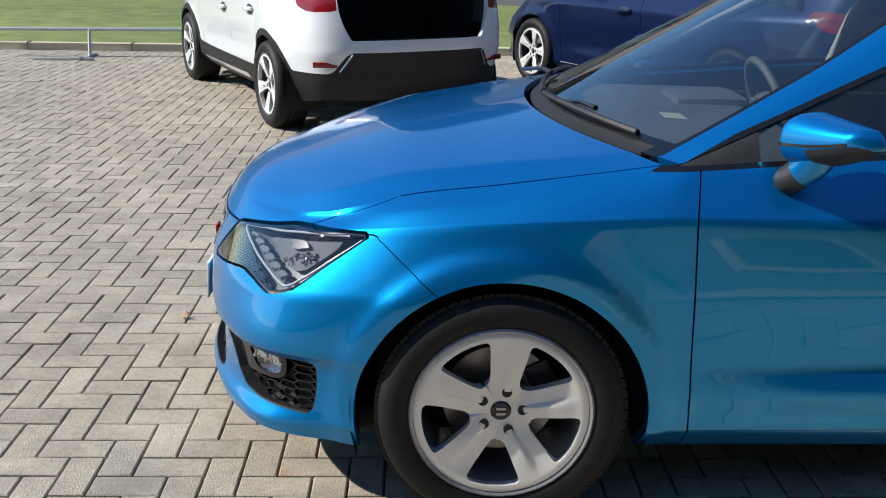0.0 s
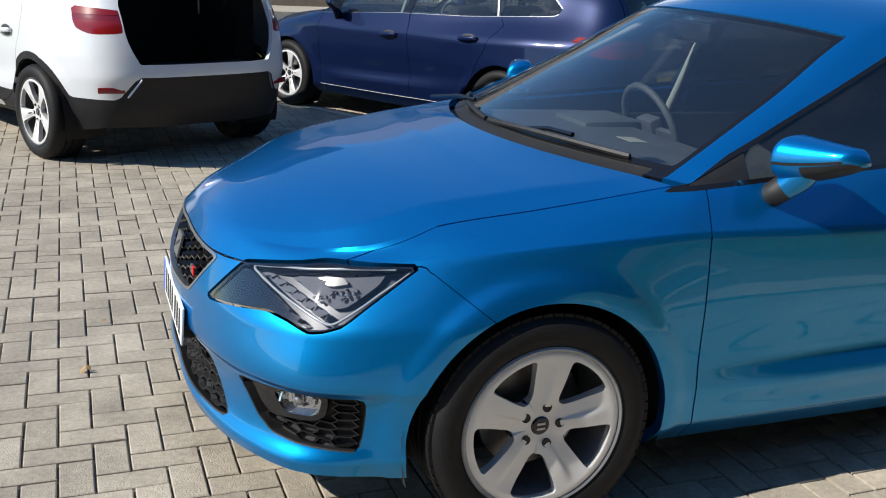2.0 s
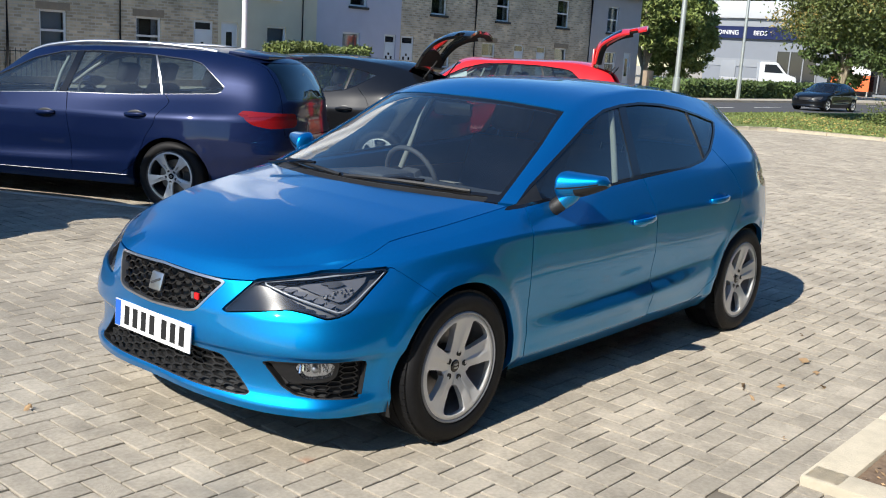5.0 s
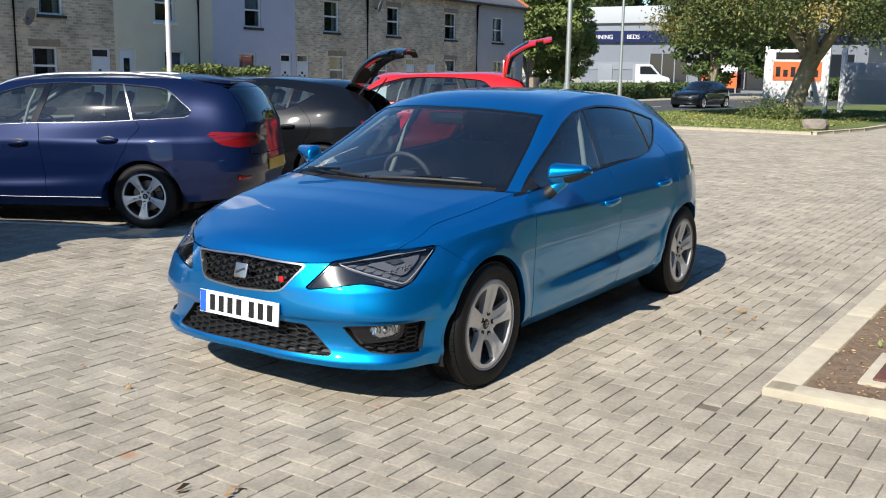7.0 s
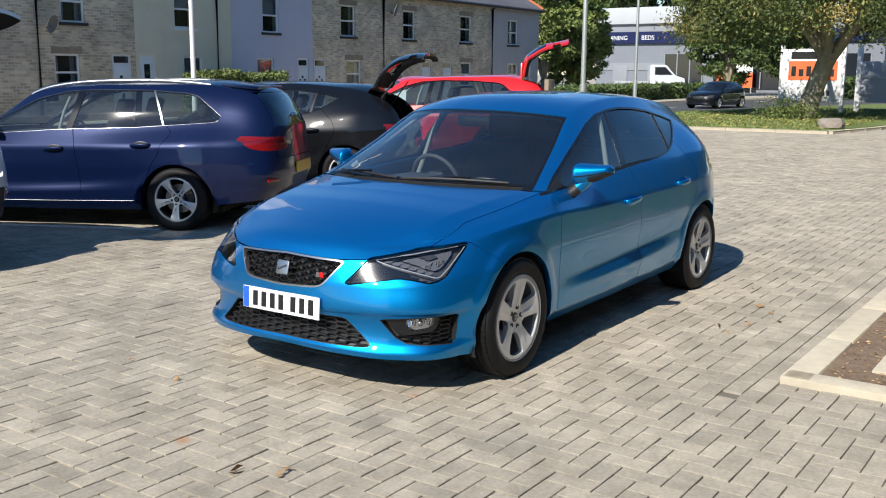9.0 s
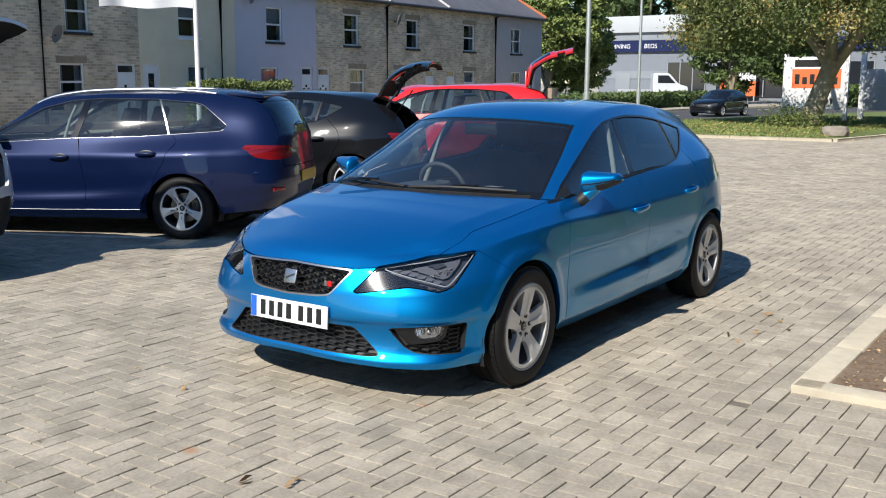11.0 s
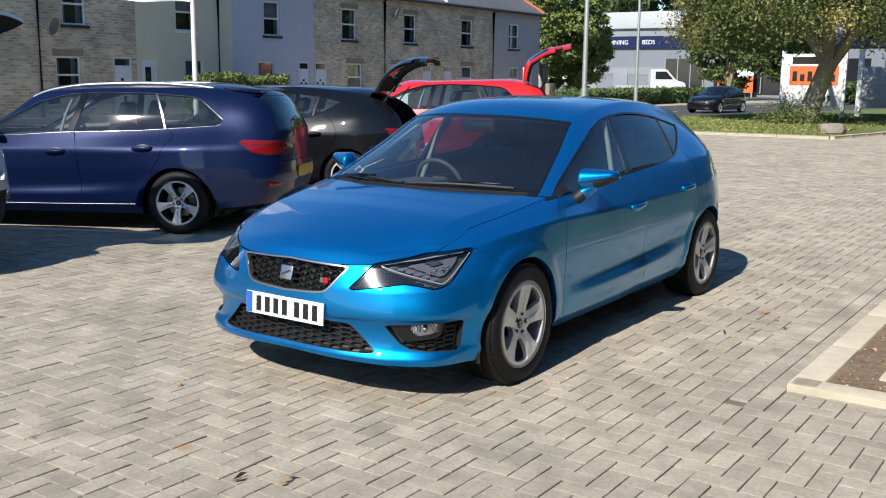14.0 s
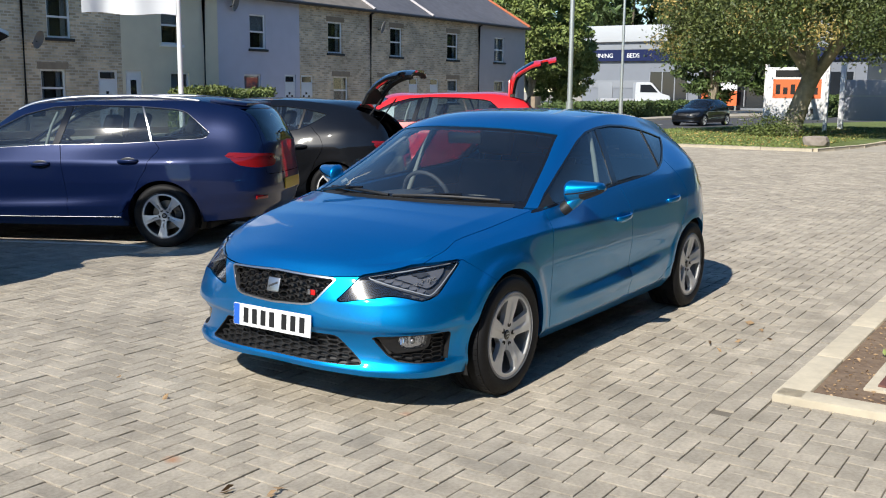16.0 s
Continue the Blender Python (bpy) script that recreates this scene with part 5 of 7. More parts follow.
def hero_front(root, H):
    at = H["at"]
    ahead = lambda X, Y, Z: X < -.2
    # headlights
    for S in (H["HL"].flip(), H["HL"]):
        sg = -1 if S.V[:, 1].mean() < 0 else 1
        lens = surf_obj("headlight", [S.moved(-.002)], M["lamp_lens"], root, "clear headlight lens over a dark housing", rim=0)
        bowl = surf_obj("housing", [S.moved(-.045)], M["lamp_bowl"], lens, "dark grey lamp housing", rim=0)
        ring = cut(S, lambda q: -fz(HEADLAMP, "dz")(q) - .007)[0]
        surf_obj("lamp_edge", [ring.moved(-.006)], M["black_gloss"], lens, rim=.04)

        def path(pts, d):
            out = []
            for (a0, z0), (a1, z1) in zip(pts, pts[1:]):
                for k in range(6):
                    out.append((a0 + (a1 - a0) * k / 6, z0 + (z1 - z0) * k / 6))
            out.append(pts[-1])
            res = []
            for a, z in out:
                p = at("dz", a, z, d, ahead)
                res.append((p.x, p.y * sg, p.z))
            res = np.array(res)
            for _ in range(4):
                res[1:-1] = (res[:-2] + 2 * res[1:-1] + res[2:]) / 4
            return [tuple(q) for q in res]
        tube("daylight_strip", path([(.43, .728), (.36, .686), (.285, .636), (.225, .604), (.19, .602), (.05, .628), (-.10, .656), (-.19, .674), (-.195, .684), (-.10, .694), (.08, .712), (.38, .735)], -.010), .0036, M["lamp_clear"], lens, "clear daytime light strip", n=8)

        def plate(name, pts, d, material, label=""):
            """A flat moulded piece of the lamp's inside, following the lens at a depth."""
            q, _ = cut(S, fz(rounded(pts, 1, .06), "dz"))
            return surf_obj(name, [q.moved(-d)], material, lens, label, rim=.012)
        plate("light_guide", [(-.19, .679), (-.10, .664), (.05, .638), (.18, .610), (.215, .606), (.19, .628), (.06, .656), (-.08, .680)], .016, M["lamp_guide"], "pale frosted light guide")
        plate("inner_bezel", [(-.05, .689), (.08, .702), (.36, .726), (.31, .690), (.25, .652), (.20, .640), (.08, .666)], .030, M["lamp_guide"], "grey inner reflector shell")
        plate("outer_shade", [(-.40, .570), (-.25, .668), (-.21, .672), (-.08, .642), (.02, .618), (.16, .588), (.10, .585), (-.06, .607)], .012, M["black_gloss"], "gloss black outer lamp shell")
        plate("upper_brow", [(.08, .692), (.16, .684), (.27, .704), (.30, .714), (.12, .704)], .018, M["lamp_dark"], "dark brow over the main beams")
        rf = random.Random(7)
        for k in range(20):
            a = rf.uniform(.10, .29)
            p = at("dz", a, .654 + .13 * max(0, a - .1) + rf.uniform(-.006, .014), -.024, ahead)
            bm = bmesh.new()
            w = rf.uniform(.003, .008)
            box(bm, -.003, .003, -w, w, -rf.uniform(.0015, .004), .002, m=Matrix.Translation((p.x, p.y * sg, p.z)) @ Matrix.Rotation(radians(rf.uniform(20, 80) * sg), 4, "Z") @ Matrix.Rotation(radians(rf.uniform(-30, 30)), 4, "Y"))
            part("reflector_facet", bm, M["chrome"], lens)
    # fog lamp pockets
    for S in (H["FG"].flip(), H["FG"]):
        sg = -1 if S.V[:, 1].mean() < 0 else 1
        pocket = surf_obj("fog_pocket", [S.moved(-.045)], M["black_plastic"], root, "black fog lamp pocket with mesh", rim=0)
        ring = cut(S, lambda q: -fz(FOG, "dz")(q) - .004)[0]
        surf_obj("pocket_wall", [ring.moved(-.001)], M["black_plastic"], pocket, rim=.045)
        lampshape = [(-.175, .402), (.225, .414), (.205, .352), (.165, .336), (-.035, .322), (-.09, .345)]
        bez, _ = cut(S, fz(rounded(lampshape, 1, .1), "dz"))
        inner, bez = cut(bez, fz(rounded([(-.04, .396), (.20, .406), (.175, .35), (.03, .338)], 1, .15), "dz"))
        surf_obj("fog_bezel", [bez.moved(-.014)], M["black_gloss"], pocket, "gloss black fog bezel", rim=.02)
        surf_obj("fog_lens", [inner.moved(-.018)], M["lamp_lens"], pocket, "clear fog lamp", rim=0)
        surf_obj("fog_reflector", [inner.moved(-.034)], M["chrome"], pocket, "bright fog reflector", rim=0)
        rf = random.Random(3)
        for k in range(9):
            p = at("dz", -.01 + .02 * k, .372 + .001 * k, -.028, ahead)
            bm = bmesh.new()
            h = rf.uniform(.010, .024)
            box(bm, -.003, .003, -.007, .007, -h, h, m=Matrix.Translation((p.x, p.y * sg, p.z)) @ Matrix.Rotation(radians(rf.uniform(10, 90) * sg), 4, "Z") @ Matrix.Rotation(radians(rf.uniform(-25, 25)), 4, "X"))
            part("reflector_facet", bm, M["chrome"], pocket)
        for a, z, q in ((.085, .374, .017),):
            p = at("dz", a, z, -.03, ahead)
            bm = bmesh.new()
            bmesh.ops.create_uvsphere(bm, u_segments=14, v_segments=8, radius=q, matrix=Matrix.Translation((p.x, p.y * sg, p.z)))
            part("fog_bulb", bm, M["satin"], pocket, smooth=True)
        mesh_in = lambda a, z: sdf(FOG, np.array([[a, z]]))[0] < -.004 and sdf(lampshape, np.array([[a, z]]))[0] > .002
        hex_mesh("fog_mesh", lambda a, z: at("dz", a, z, -.034, ahead), mesh_in, -.10, .37, .265, .43, .10, .019, .0032, M["black_gloss"], pocket, "black honeycomb mesh", sides=(sg,))
    # grille
    fr = [cut(q, lambda w: -fz(GRILLE, "yz")(w) - .0085)[0] for q in (H["GR"].flip(), H["GR"])]
    grille = surf_obj("grille", [q.moved(.002) for q in fr], M["satin"], root, "black honeycomb grille in a bright frame", rim=.03)
    surf_obj("grille_back", [q.moved(-.05) for q in (H["GR"].flip(), H["GR"])], M["ink"], grille, rim=0)
    ins = lambda y, z: sdf(GRILLE, np.array([[abs(y), z]]))[0] < -.006
    front = lambda X, Y, Z: X < -.5

    def at2(y, z, d=-.018):
        p = at("yz", abs(y), z, d, front)
        p.y = math.copysign(abs(y), y)
        return p
    hex_mesh("grille_mesh", at2, ins, -.36, .36, .515, .69, .066, .029, .0055, M["black_gloss"], grille, "gloss black honeycomb", depth=.016)
    p = at2(0, .606, .0)
    bm = bmesh.new()
    box(bm, -.006, .004, -.040, .040, -.036, .036, bevel=.008, m=Matrix.Translation(p) @ Matrix.Rotation(radians(16), 4, "Y"))
    bd = part("emblem", bm, M["satin"], grille, "plain bright emblem plate", angle=50)
    bm = bmesh.new()
    box(bm, -.0085, -.005, -.030, .030, -.005, .005, bevel=.002, m=Matrix.Translation(p) @ Matrix.Rotation(radians(16), 4, "Y") @ Matrix.Rotation(radians(-24), 4, "X"))
    part("emblem_groove", bm, M["lamp_dark"], bd)
    p = at2(-.235, .594, .0)
    bm = bmesh.new()
    box(bm, -.004, .004, -.024, .004, -.013, .013, bevel=.003, m=Matrix.Translation(p))
    bg = part("trim_badge", bm, M["badge_red"], grille, "small red and silver badge", angle=50)
    bm = bmesh.new()
    box(bm, -.005, .003, .006, .022, -.013, .013, bevel=.002, m=Matrix.Translation(p))
    part("badge_bar", bm, M["satin"], bg)
    # lower grille
    low = surf_obj("lower_grille", [q.moved(-.045) for q in (H["LG"].flip(), H["LG"])], M["ink"], root, "black honeycomb lower air intake", rim=0)
    edge = [cut(q, lambda w: -fz(LOWER, "yz")(w) - .004)[0] for q in (H["LG"].flip(), H["LG"])]
    surf_obj("intake_edge", [q.moved(-.001) for q in edge], M["black_plastic"], low, rim=.04)
    ins2 = lambda y, z: sdf(LOWER, np.array([[abs(y), z]]))[0] < -.004
    hex_mesh("intake_mesh", lambda y, z: at2(y, z, -.028), ins2, -.56, .56, .225, .41, .076, .0215, .0062, M["black_plastic"], low, "black honeycomb mesh", depth=.014)
    # number plate with plain bars
    m = Matrix.Translation((-.8425, 0, .4325)) @ Matrix.Rotation(radians(3), 4, "Y")
    bm = bmesh.new()
    box(bm, -.003, .004, -.26, .26, -.0555, .0555, bevel=.002, m=m)
    plate = part("number_plate", bm, M["plate_white"], root, "white front number plate with dark bars", angle=50)
    bm = bmesh.new()
    box(bm, -.0036, -.002, .218, .2575, -.053, .053, m=m)
    part("blue_band", bm, M["plate_blue"], plate)
    for y in (.172, .113, .054, -.005, -.087, -.146, -.205):
        bm = bmesh.new()
        box(bm, -.0042, -.002, y - .017, y + .017, -.0385, .0385, m=m)
        part("character_bar", bm, M["ink"], plate)
    bm = bmesh.new()
    box(bm, .004, .05, -.22, .22, -.05, .05, bevel=.01, m=m)
    part("plate_bracket", bm, M["black_plastic"], plate, angle=50)


hero_front(car, H)


def wipers(root):
    for y0, y1, x0, x1, z0, z1 in ((-.60, .02, .36, .185, .972, .972), (.05, .62, .20, .42, .968, .985)):
        pts = []
        for k in range(13):
            u = k / 12
            y = y0 + (y1 - y0) * u
            x = .165 + .235 * (y / .72) ** 2 + .02
            pts.append((x, y, .967 + .012 * math.sin(math.pi * u)))
        arm = tube("wiper", pts, .009, M["black_plastic"], root, "black windscreen wiper", n=6)
        q = pts[4] if y0 < -.1 else pts[5]
        tube("wiper_arm", [(q[0] + .02, q[1], q[2] + .014), (q[0] - .0, q[1] + .12, q[2] + .012), (q[0] - .05, q[1] + .26, q[2] - .012)], .008, M["black_gloss"], arm, n=6)


wipers(car)

pp = box_part("dash_paper", (-.03, .03, -.045, .045, -.001, .001), M["tissue"], None, m=Matrix.Translation((.50, -.36, .966)) @ Matrix.Rotation(radians(4), 4, "Y"))
pp.matrix_world = CAR_AT
tagged(pp, "small folded beige paper lying on the dashboard", "paper")


# ---- ground, paving, verge and road ----
def sheet(name, poly, z, material, label, category, thick=0.25):
    bm = bmesh.new()
    a = [bm.verts.new((x, y, z)) for x, y in poly]
    b = [bm.verts.new((x, y, z - thick)) for x, y in poly]
    bm.faces.new(a)
    bm.faces.new(b[::-1])
    for i in range(len(a)):
        j = (i + 1) % len(a)
        bm.faces.new((a[j], a[i], b[i], b[j]))
    bmesh.ops.recalc_face_normals(bm, faces=bm.faces)
    bmesh.ops.triangulate(bm, faces=[f for f in bm.faces if len(f.verts) > 4])
    return tagged(part(name, bm, material), label, category, kind="structure")


bm = bmesh.new()
box(bm, -600, 900, -600, 900, -0.5, -0.03)
ground = tagged(part("ground", bm, M["far_paving"]), "pale worn paving running out to the distance", "ground", kind="structure")
XA, XB, YA, YB = -7.02, 25.0, -2.52, 12.0        # the block-paved yard
yard = sheet("pavement", [(XA, YA), (XB, YA), (XB, YB), (XA, YB)], -0.012, M["joint"], "grey-buff concrete block paving laid in herringbone", "paving", 0.02)
# out of view; added dark to cut ground bounce onto the car's side
sheet("forecourt", [(-60, -40), (60, -40), (60, YA), (-60, YA)], -0.004, M["asphalt"], "dark asphalt sheet out of view, added to cut bounce light", "asphalt", 0.02)
sheet("yard_side", [(-60, YA), (XA, YA), (XA, YB), (-60, YB)], -0.004, M["far_paving"], "worn block paving", "paving", 0.02)
sheet("yard_far", [(XB, YA), (60, YA), (60, 6.0), (XB, 6.3)], -0.004, M["far_paving"], "worn block paving", "paving", 0.02)
verge = sheet("grass_verge", [(-60, 12.12), (21.0, 12.12), (23.7, 10.6), (23.95, 6.5), (27, 5.95), (60, 4.5), (60, 9.0), (44, 13.6), (34, 15.0), (14, 16.4), (-2, 19.6), (-60, 20.5)], 0.06, M["grass_ground"], "short sunlit grass verge beside the yard", "grass")
road = sheet("road", [(-200, 24.0), (-60, 20.62), (-2, 19.72), (14, 16.52), (34, 15.12), (44, 13.75), (60, 9.15), (130, -12), (130, -2), (75, 16), (52, 20.6), (14, 21.2), (-2, 23.6), (-200, 28)], -0.006, M["asphalt"], "grey asphalt road with white lines", "road", 0.02)
sheet("far_pavement", [(-200, 25.85), (-4, 23.75), (14, 21.32), (52, 20.72), (75, 16.1), (130, -1.9), (130, 4), (77, 19.5), (54, 24.5), (40, 25.9), (-200, 25.9)], 0.09, M["far_paving"], "grey footway beside the road", "pavement")
for k in range(14):
    box_part("road_line", (14 + k * 5.0, 16.8 + k * 5.0, 17.8, 17.92, -.006, -.002), M["line"], road, "white dashed road line")


def kerb_run(name, pts, w, h, unit, label):
    """Kerb stones laid end to end along a line."""
    holder = thing(name, label, "kerb", kind="structure")
    for (x0, y0), (x1, y1) in zip(pts, pts[1:]):
        L = math.hypot(x1 - x0, y1 - y0)
        n = max(1, round(L / unit))
        a = math.atan2(y1 - y0, x1 - x0)
        me = None
        for k in range(n):
            if me is None:
                bm = bmesh.new()
                box(bm, 0.004, L / n - 0.004, -w, 0, -.1, h, bevel=0.012)
                o = part("kerbstone", bm, M["kerb"], holder, angle=40)
                me = o.data
            else:
                o = new("kerbstone", me)
                o.parent = holder
            o.matrix_basis = Matrix.Translation((x0 + (x1 - x0) * k / n, y0 + (y1 - y0) * k / n, 0)) @ Matrix.Rotation(a, 4, "Z")
    return holder


kerb_run("verge_kerb", [(60, 4.35), (27, 5.82), (23.83, 6.4), (23.58, 10.52), (20.95, 12.0), (-30, 12.0)], -0.12, 0.085, 1.2, "pale concrete kerb edging the grass")
kerb_run("planter_kerb", [(0.955, -6.0), (0.955, 1.085), (14.0, 1.085)], 0.155, 0.042, 0.915, "pale buff concrete kerb round a planting bed")
bed = sheet("planting_bed", [(1.10, -6), (1.10, .935), (14, .935), (14, -6)], 0.022, M["soil"], "brown soil bed with dry leaf litter", "soil")
lawn = sheet("bed_lawn", [(1.75, -.45), (2.20, -.30), (2.30, .50), (2.7, .62), (14, .64), (14, -1.9), (1.75, -1.9)], 0.030, M["bed_turf"], "rough green lawn inside the kerbed bed", "grass", 0.02)
cover = box_part("drain_cover", (1.42, 1.95, .12, .66, .02, .05), M["rust"], None, "", 0.008)
tagged(cover, "rusty red-brown drain cover in the bed", "drain cover")
fr = box_part("cover_frame", (1.36, 2.01, .06, .72, .01, .037), M["kerb"], cover, "", 0.006)


def leaves_mesh(name, pts, size, material, parent=None, flat=False, seed=1, label="", up=0.0):
    """Many small bent leaves at the given places, as one mesh."""
    rng = np.random.RandomState(seed)
    n = len(pts)
    pts = np.asarray(pts, float)
    d = rng.normal(size=(n, 3))
    if flat:
        d[:, 2] *= 0.25
    if up:
        d[:, 2] = np.abs(d[:, 2]) + up
    d /= np.linalg.norm(d, axis=1)[:, None]
    e = np.cross(d, rng.normal(size=(n, 3)))
    e /= np.linalg.norm(e, axis=1)[:, None]
    s = (size * rng.uniform(.6, 1.4, n))[:, None]
    nn = np.cross(d, e)
    V = np.stack([pts - d * s, pts + e * s * .45 + nn * s * .12, pts + d * s, pts - e * s * .45 + nn * s * .12], 1).reshape(-1, 3)
    F = np.arange(4 * n).reshape(n, 4)
    me = bpy.data.meshes.new(name)
    me.from_pydata(V.tolist(), [], F.tolist())
    me.materials.append(material)
    ob = new(name, me)
    if parent:
        ob.parent = parent
    if label:
        ob["label"] = label
    return ob


rng = np.random.RandomState(5)
n = 5200
litter = leaves_mesh("leaf_litter", np.column_stack([rng.uniform(1.12, 7, n), .92 - np.abs(rng.normal(0, 1.6, n)), np.full(n, .029)]), .011, M["litter"], None, True, 3)
tagged(litter, "dry brown leaf litter on the soil", "litter", kind="stuff")
n = 5200
tuft = leaves_mesh("bed_grass", np.column_stack([rng.uniform(2.12, 5.6, n), rng.uniform(-2.2, .70, n), np.full(n, .045)]) + rng.normal(0, .06, (n, 3)) * (1, 1, .1), .02, M["grass"], None, False, 4, up=1.0)
tagged(tuft, "sparse green grass tufts in the bed", "grass", kind="stuff")
n = 26000
gx = rng.uniform(6, 44, n)
gy = np.where(gx > 24, rng.uniform(6.2, 14.8, n), rng.uniform(12.2, 15.5, n))
keep = ~((gx > 36) & (gy > 13.4)) & (gy > 6.8 - .045 * (gx - 24))
blades = leaves_mesh("verge_grass", np.column_stack([gx, gy, np.full(n, .075)])[keep], .045, M["grass"], None, False, 6, up=.8)
tagged(blades, "short mown grass with fallen leaves", "grass", kind="stuff")
n = 1500
fall = leaves_mesh("fallen_leaves", np.column_stack([rng.uniform(24.3, 40, n), rng.uniform(6.6, 13, n), np.full(n, .10)]), .04, M["leaf_gold"], None, True, 8)
tagged(fall, "yellow fallen leaves on the grass", "leaves", kind="stuff")
for x, y, s, seed in ((-1.42, 2.33, .03, 1), (-1.37, 2.34, .026, 2), (1.88, 1.72, .03, 3), (2.05, 1.60, .022, 4), (-.84, 3.62, .02, 5), (2.57, 1.68, .028, 6), (2.40, 1.55, .016, 7), (2.20, 1.44, .018, 8), (1.75, 1.62, .015, 9), (-1.70, 3.55, .016, 10), (-1.49, 2.50, .03, 11), (1.35, 1.30, .014, 12), (3.1, 1.9, .02, 13), (-.75, 4.1, .014, 14)):
    lf = leaves_mesh("fallen_leaf", [(x, y, .012), (x + .02, y + .012, .014)], s, M["litter"], None, True, seed)
    tagged(lf, "dry brown fallen leaf on the paving", "leaf")
# bay lines
for x0, y0, x1, y1 in ((2.32, 7.61, 1.20, 9.95), (5.0, 7.6, 3.9, 9.95), (7.7, 7.7, 6.6, 10.0)):
    L, a = math.hypot(x1 - x0, y1 - y0), math.atan2(y1 - y0, x1 - x0)
    o = box_part("bay_line", (0, L, -.05, .05, .001, .004), M["line"], yard, "worn white parking bay line")
    o.matrix_basis = Matrix.Translation((x0, y0, 0)) @ Matrix.Rotation(a, 4, "Z")

# ---- other cars ----
def facing(x, y, deg, wb):
    """A car's pose by its rear axle's middle and the way its tail points."""
    return Matrix.Translation((x, y, 0)) @ Matrix.Rotation(radians(deg), 4, "Z") @ Matrix.Translation((-wb, 0, 0))


def variant(dx=0.0, top_rear=None, mid_rear=None, belt_rear=None, zs=1.0, z0=0.0, ys=1.0, xs=1.0):
    L, C = [list(map(list, q)) for q in BODY], list(map(list, MIDDLE))
    for q in L + [C]:
        for i, k in ((11, .45), (12, 1), (13, 1), (14, 1)):
            q[i][0] += dx * k
    for q, new_pts in ((L[8], top_rear), (C, mid_rear), (L[7], belt_rear)):
        for i, p in (new_pts or {}).items():
            q[i] = list(p)
    for q in L + [C]:
        for p in q:
            p[0] *= xs
            p[1] *= ys
            p[2] = p[2] * zs + z0
    return [[tuple(p) for p in q] for q in L], [tuple(p) for p in C]


EST_L, EST_C = variant(.27, {8: (1.12, .655, 1.345), 9: (1.6, .650, 1.405), 10: (2.3, .605, 1.425), 11: (3.02, .545, 1.405), 12: (3.44, .50, 1.275), 13: (3.57, .37, 1.14), 14: (3.61, 0, 1.12)},
                       {8: (1.0, 0, 1.415), 10: (2.3, 0, 1.465), 11: (3.10, 0, 1.45), 12: (3.47, 0, 1.345), 13: (3.58, 0, 1.18), 14: (3.61, 0, 1.12)},
                       {9: (1.6, .825, .955), 10: (2.3, .783, .995), 11: (2.98, .725, 1.035), 12: (3.50, .61, 1.02), 13: (3.62, .38, 1.02), 14: (3.64, 0, 1.02)})
DLO_E = [(.335, .911), (.66, 1.055), (.90, 1.165), (1.14, 1.28), (1.45, 1.36), (1.8, 1.382), (2.3, 1.378), (2.70, 1.350), (2.80, 1.325), (3.05, 1.125), (3.06, 1.095), (2.99, 1.065), (2.2, 1.01), (1.42, .983), (.9, .948)]
LAMP_E = [(2.40, .945), (2.85, .93), (3.25, .92), (3.25, .80), (2.80, .79), (2.58, .82)]
DOORS_E = ([(x + .09 if x > 1.3 else x, z) for x, z in DOOR_F], [(x + (.09 if x < 1.6 else .14 if z > .95 else 0), z) for x, z in DOOR_R])
est = dict(lines=EST_L, middle=EST_C, fine=.6, dlo=DLO_E, doors=DOORS_E, handle=((1.262, 1.509, .80), (2.17, 2.42, .845)), lamp=LAMP_E, pillar=((1.605, 1.51), (2.37, 2.50)), tail_x=3.12, hinge=(3.10, 1.42), wheel="ten", rear_glass="glass", roof_rails=True, spoiler=True, screen_z=(1.04, 1.36), screen_y=.485, tail_y=.52)
estate, _ = make_car("estate_car", "navy blue estate car with bright roof rails parked in a bay", facing(3.16, 7.81, -62.7, 2.637), M["navy"], group="parked cars", **est)
SUV_L, SUV_C = variant(.06, {10: (2.3, .62, 1.40), 11: (2.92, .60, 1.34), 12: (3.27, .56, 1.22), 13: (3.39, .37, 1.10), 14: (3.43, 0, 1.08)},
                       {10: (2.3, 0, 1.45), 11: (2.95, 0, 1.41), 12: (3.29, 0, 1.29), 13: (3.40, 0, 1.14), 14: (3.43, 0, 1.08)}, None, 1.055, .03, 0.985, .973)
for _q, _d in ((0, .07), (1, .05), (2, .03)):      # deeper rear apron
    for _i in (11, 12, 13, 14):
        SUV_L[_q][_i] = (SUV_L[_q][_i][0], SUV_L[_q][_i][1], SUV_L[_q][_i][2] - _d)
suv, _ = make_car("sport_utility_car", "white compact sport-utility car with its tailgate raised", facing(-.26, 7.80, -65.0, 2.566), M["white_paint"], lines=SUV_L, middle=SUV_C, fine=.6, wheel="ten", wb=2.566, arch=.378, tyre=1.02,
                  tail_open=93, clad=M["clad"], tail_x=2.84, hinge=(2.86, 1.47), tail_y=.53, tail_z=.705, seats=False, rear_glass="glass_dark", roof_rails=False, lift=.05,
                  lamp=[(2.16, 1.06), (2.55, 1.045), (2.80, 1.03), (2.80, .90), (2.40, .885), (2.24, .92)], dlo=[(p[0] * .973, p[1] * 1.055 + .03) for p in DLO], doors=([(p[0] * .973, p[1] * 1.055 + .03) for p in DOOR_F], [(p[0] * .973, p[1] * 1.055 + .03) for p in DOOR_R]), group="parked cars")
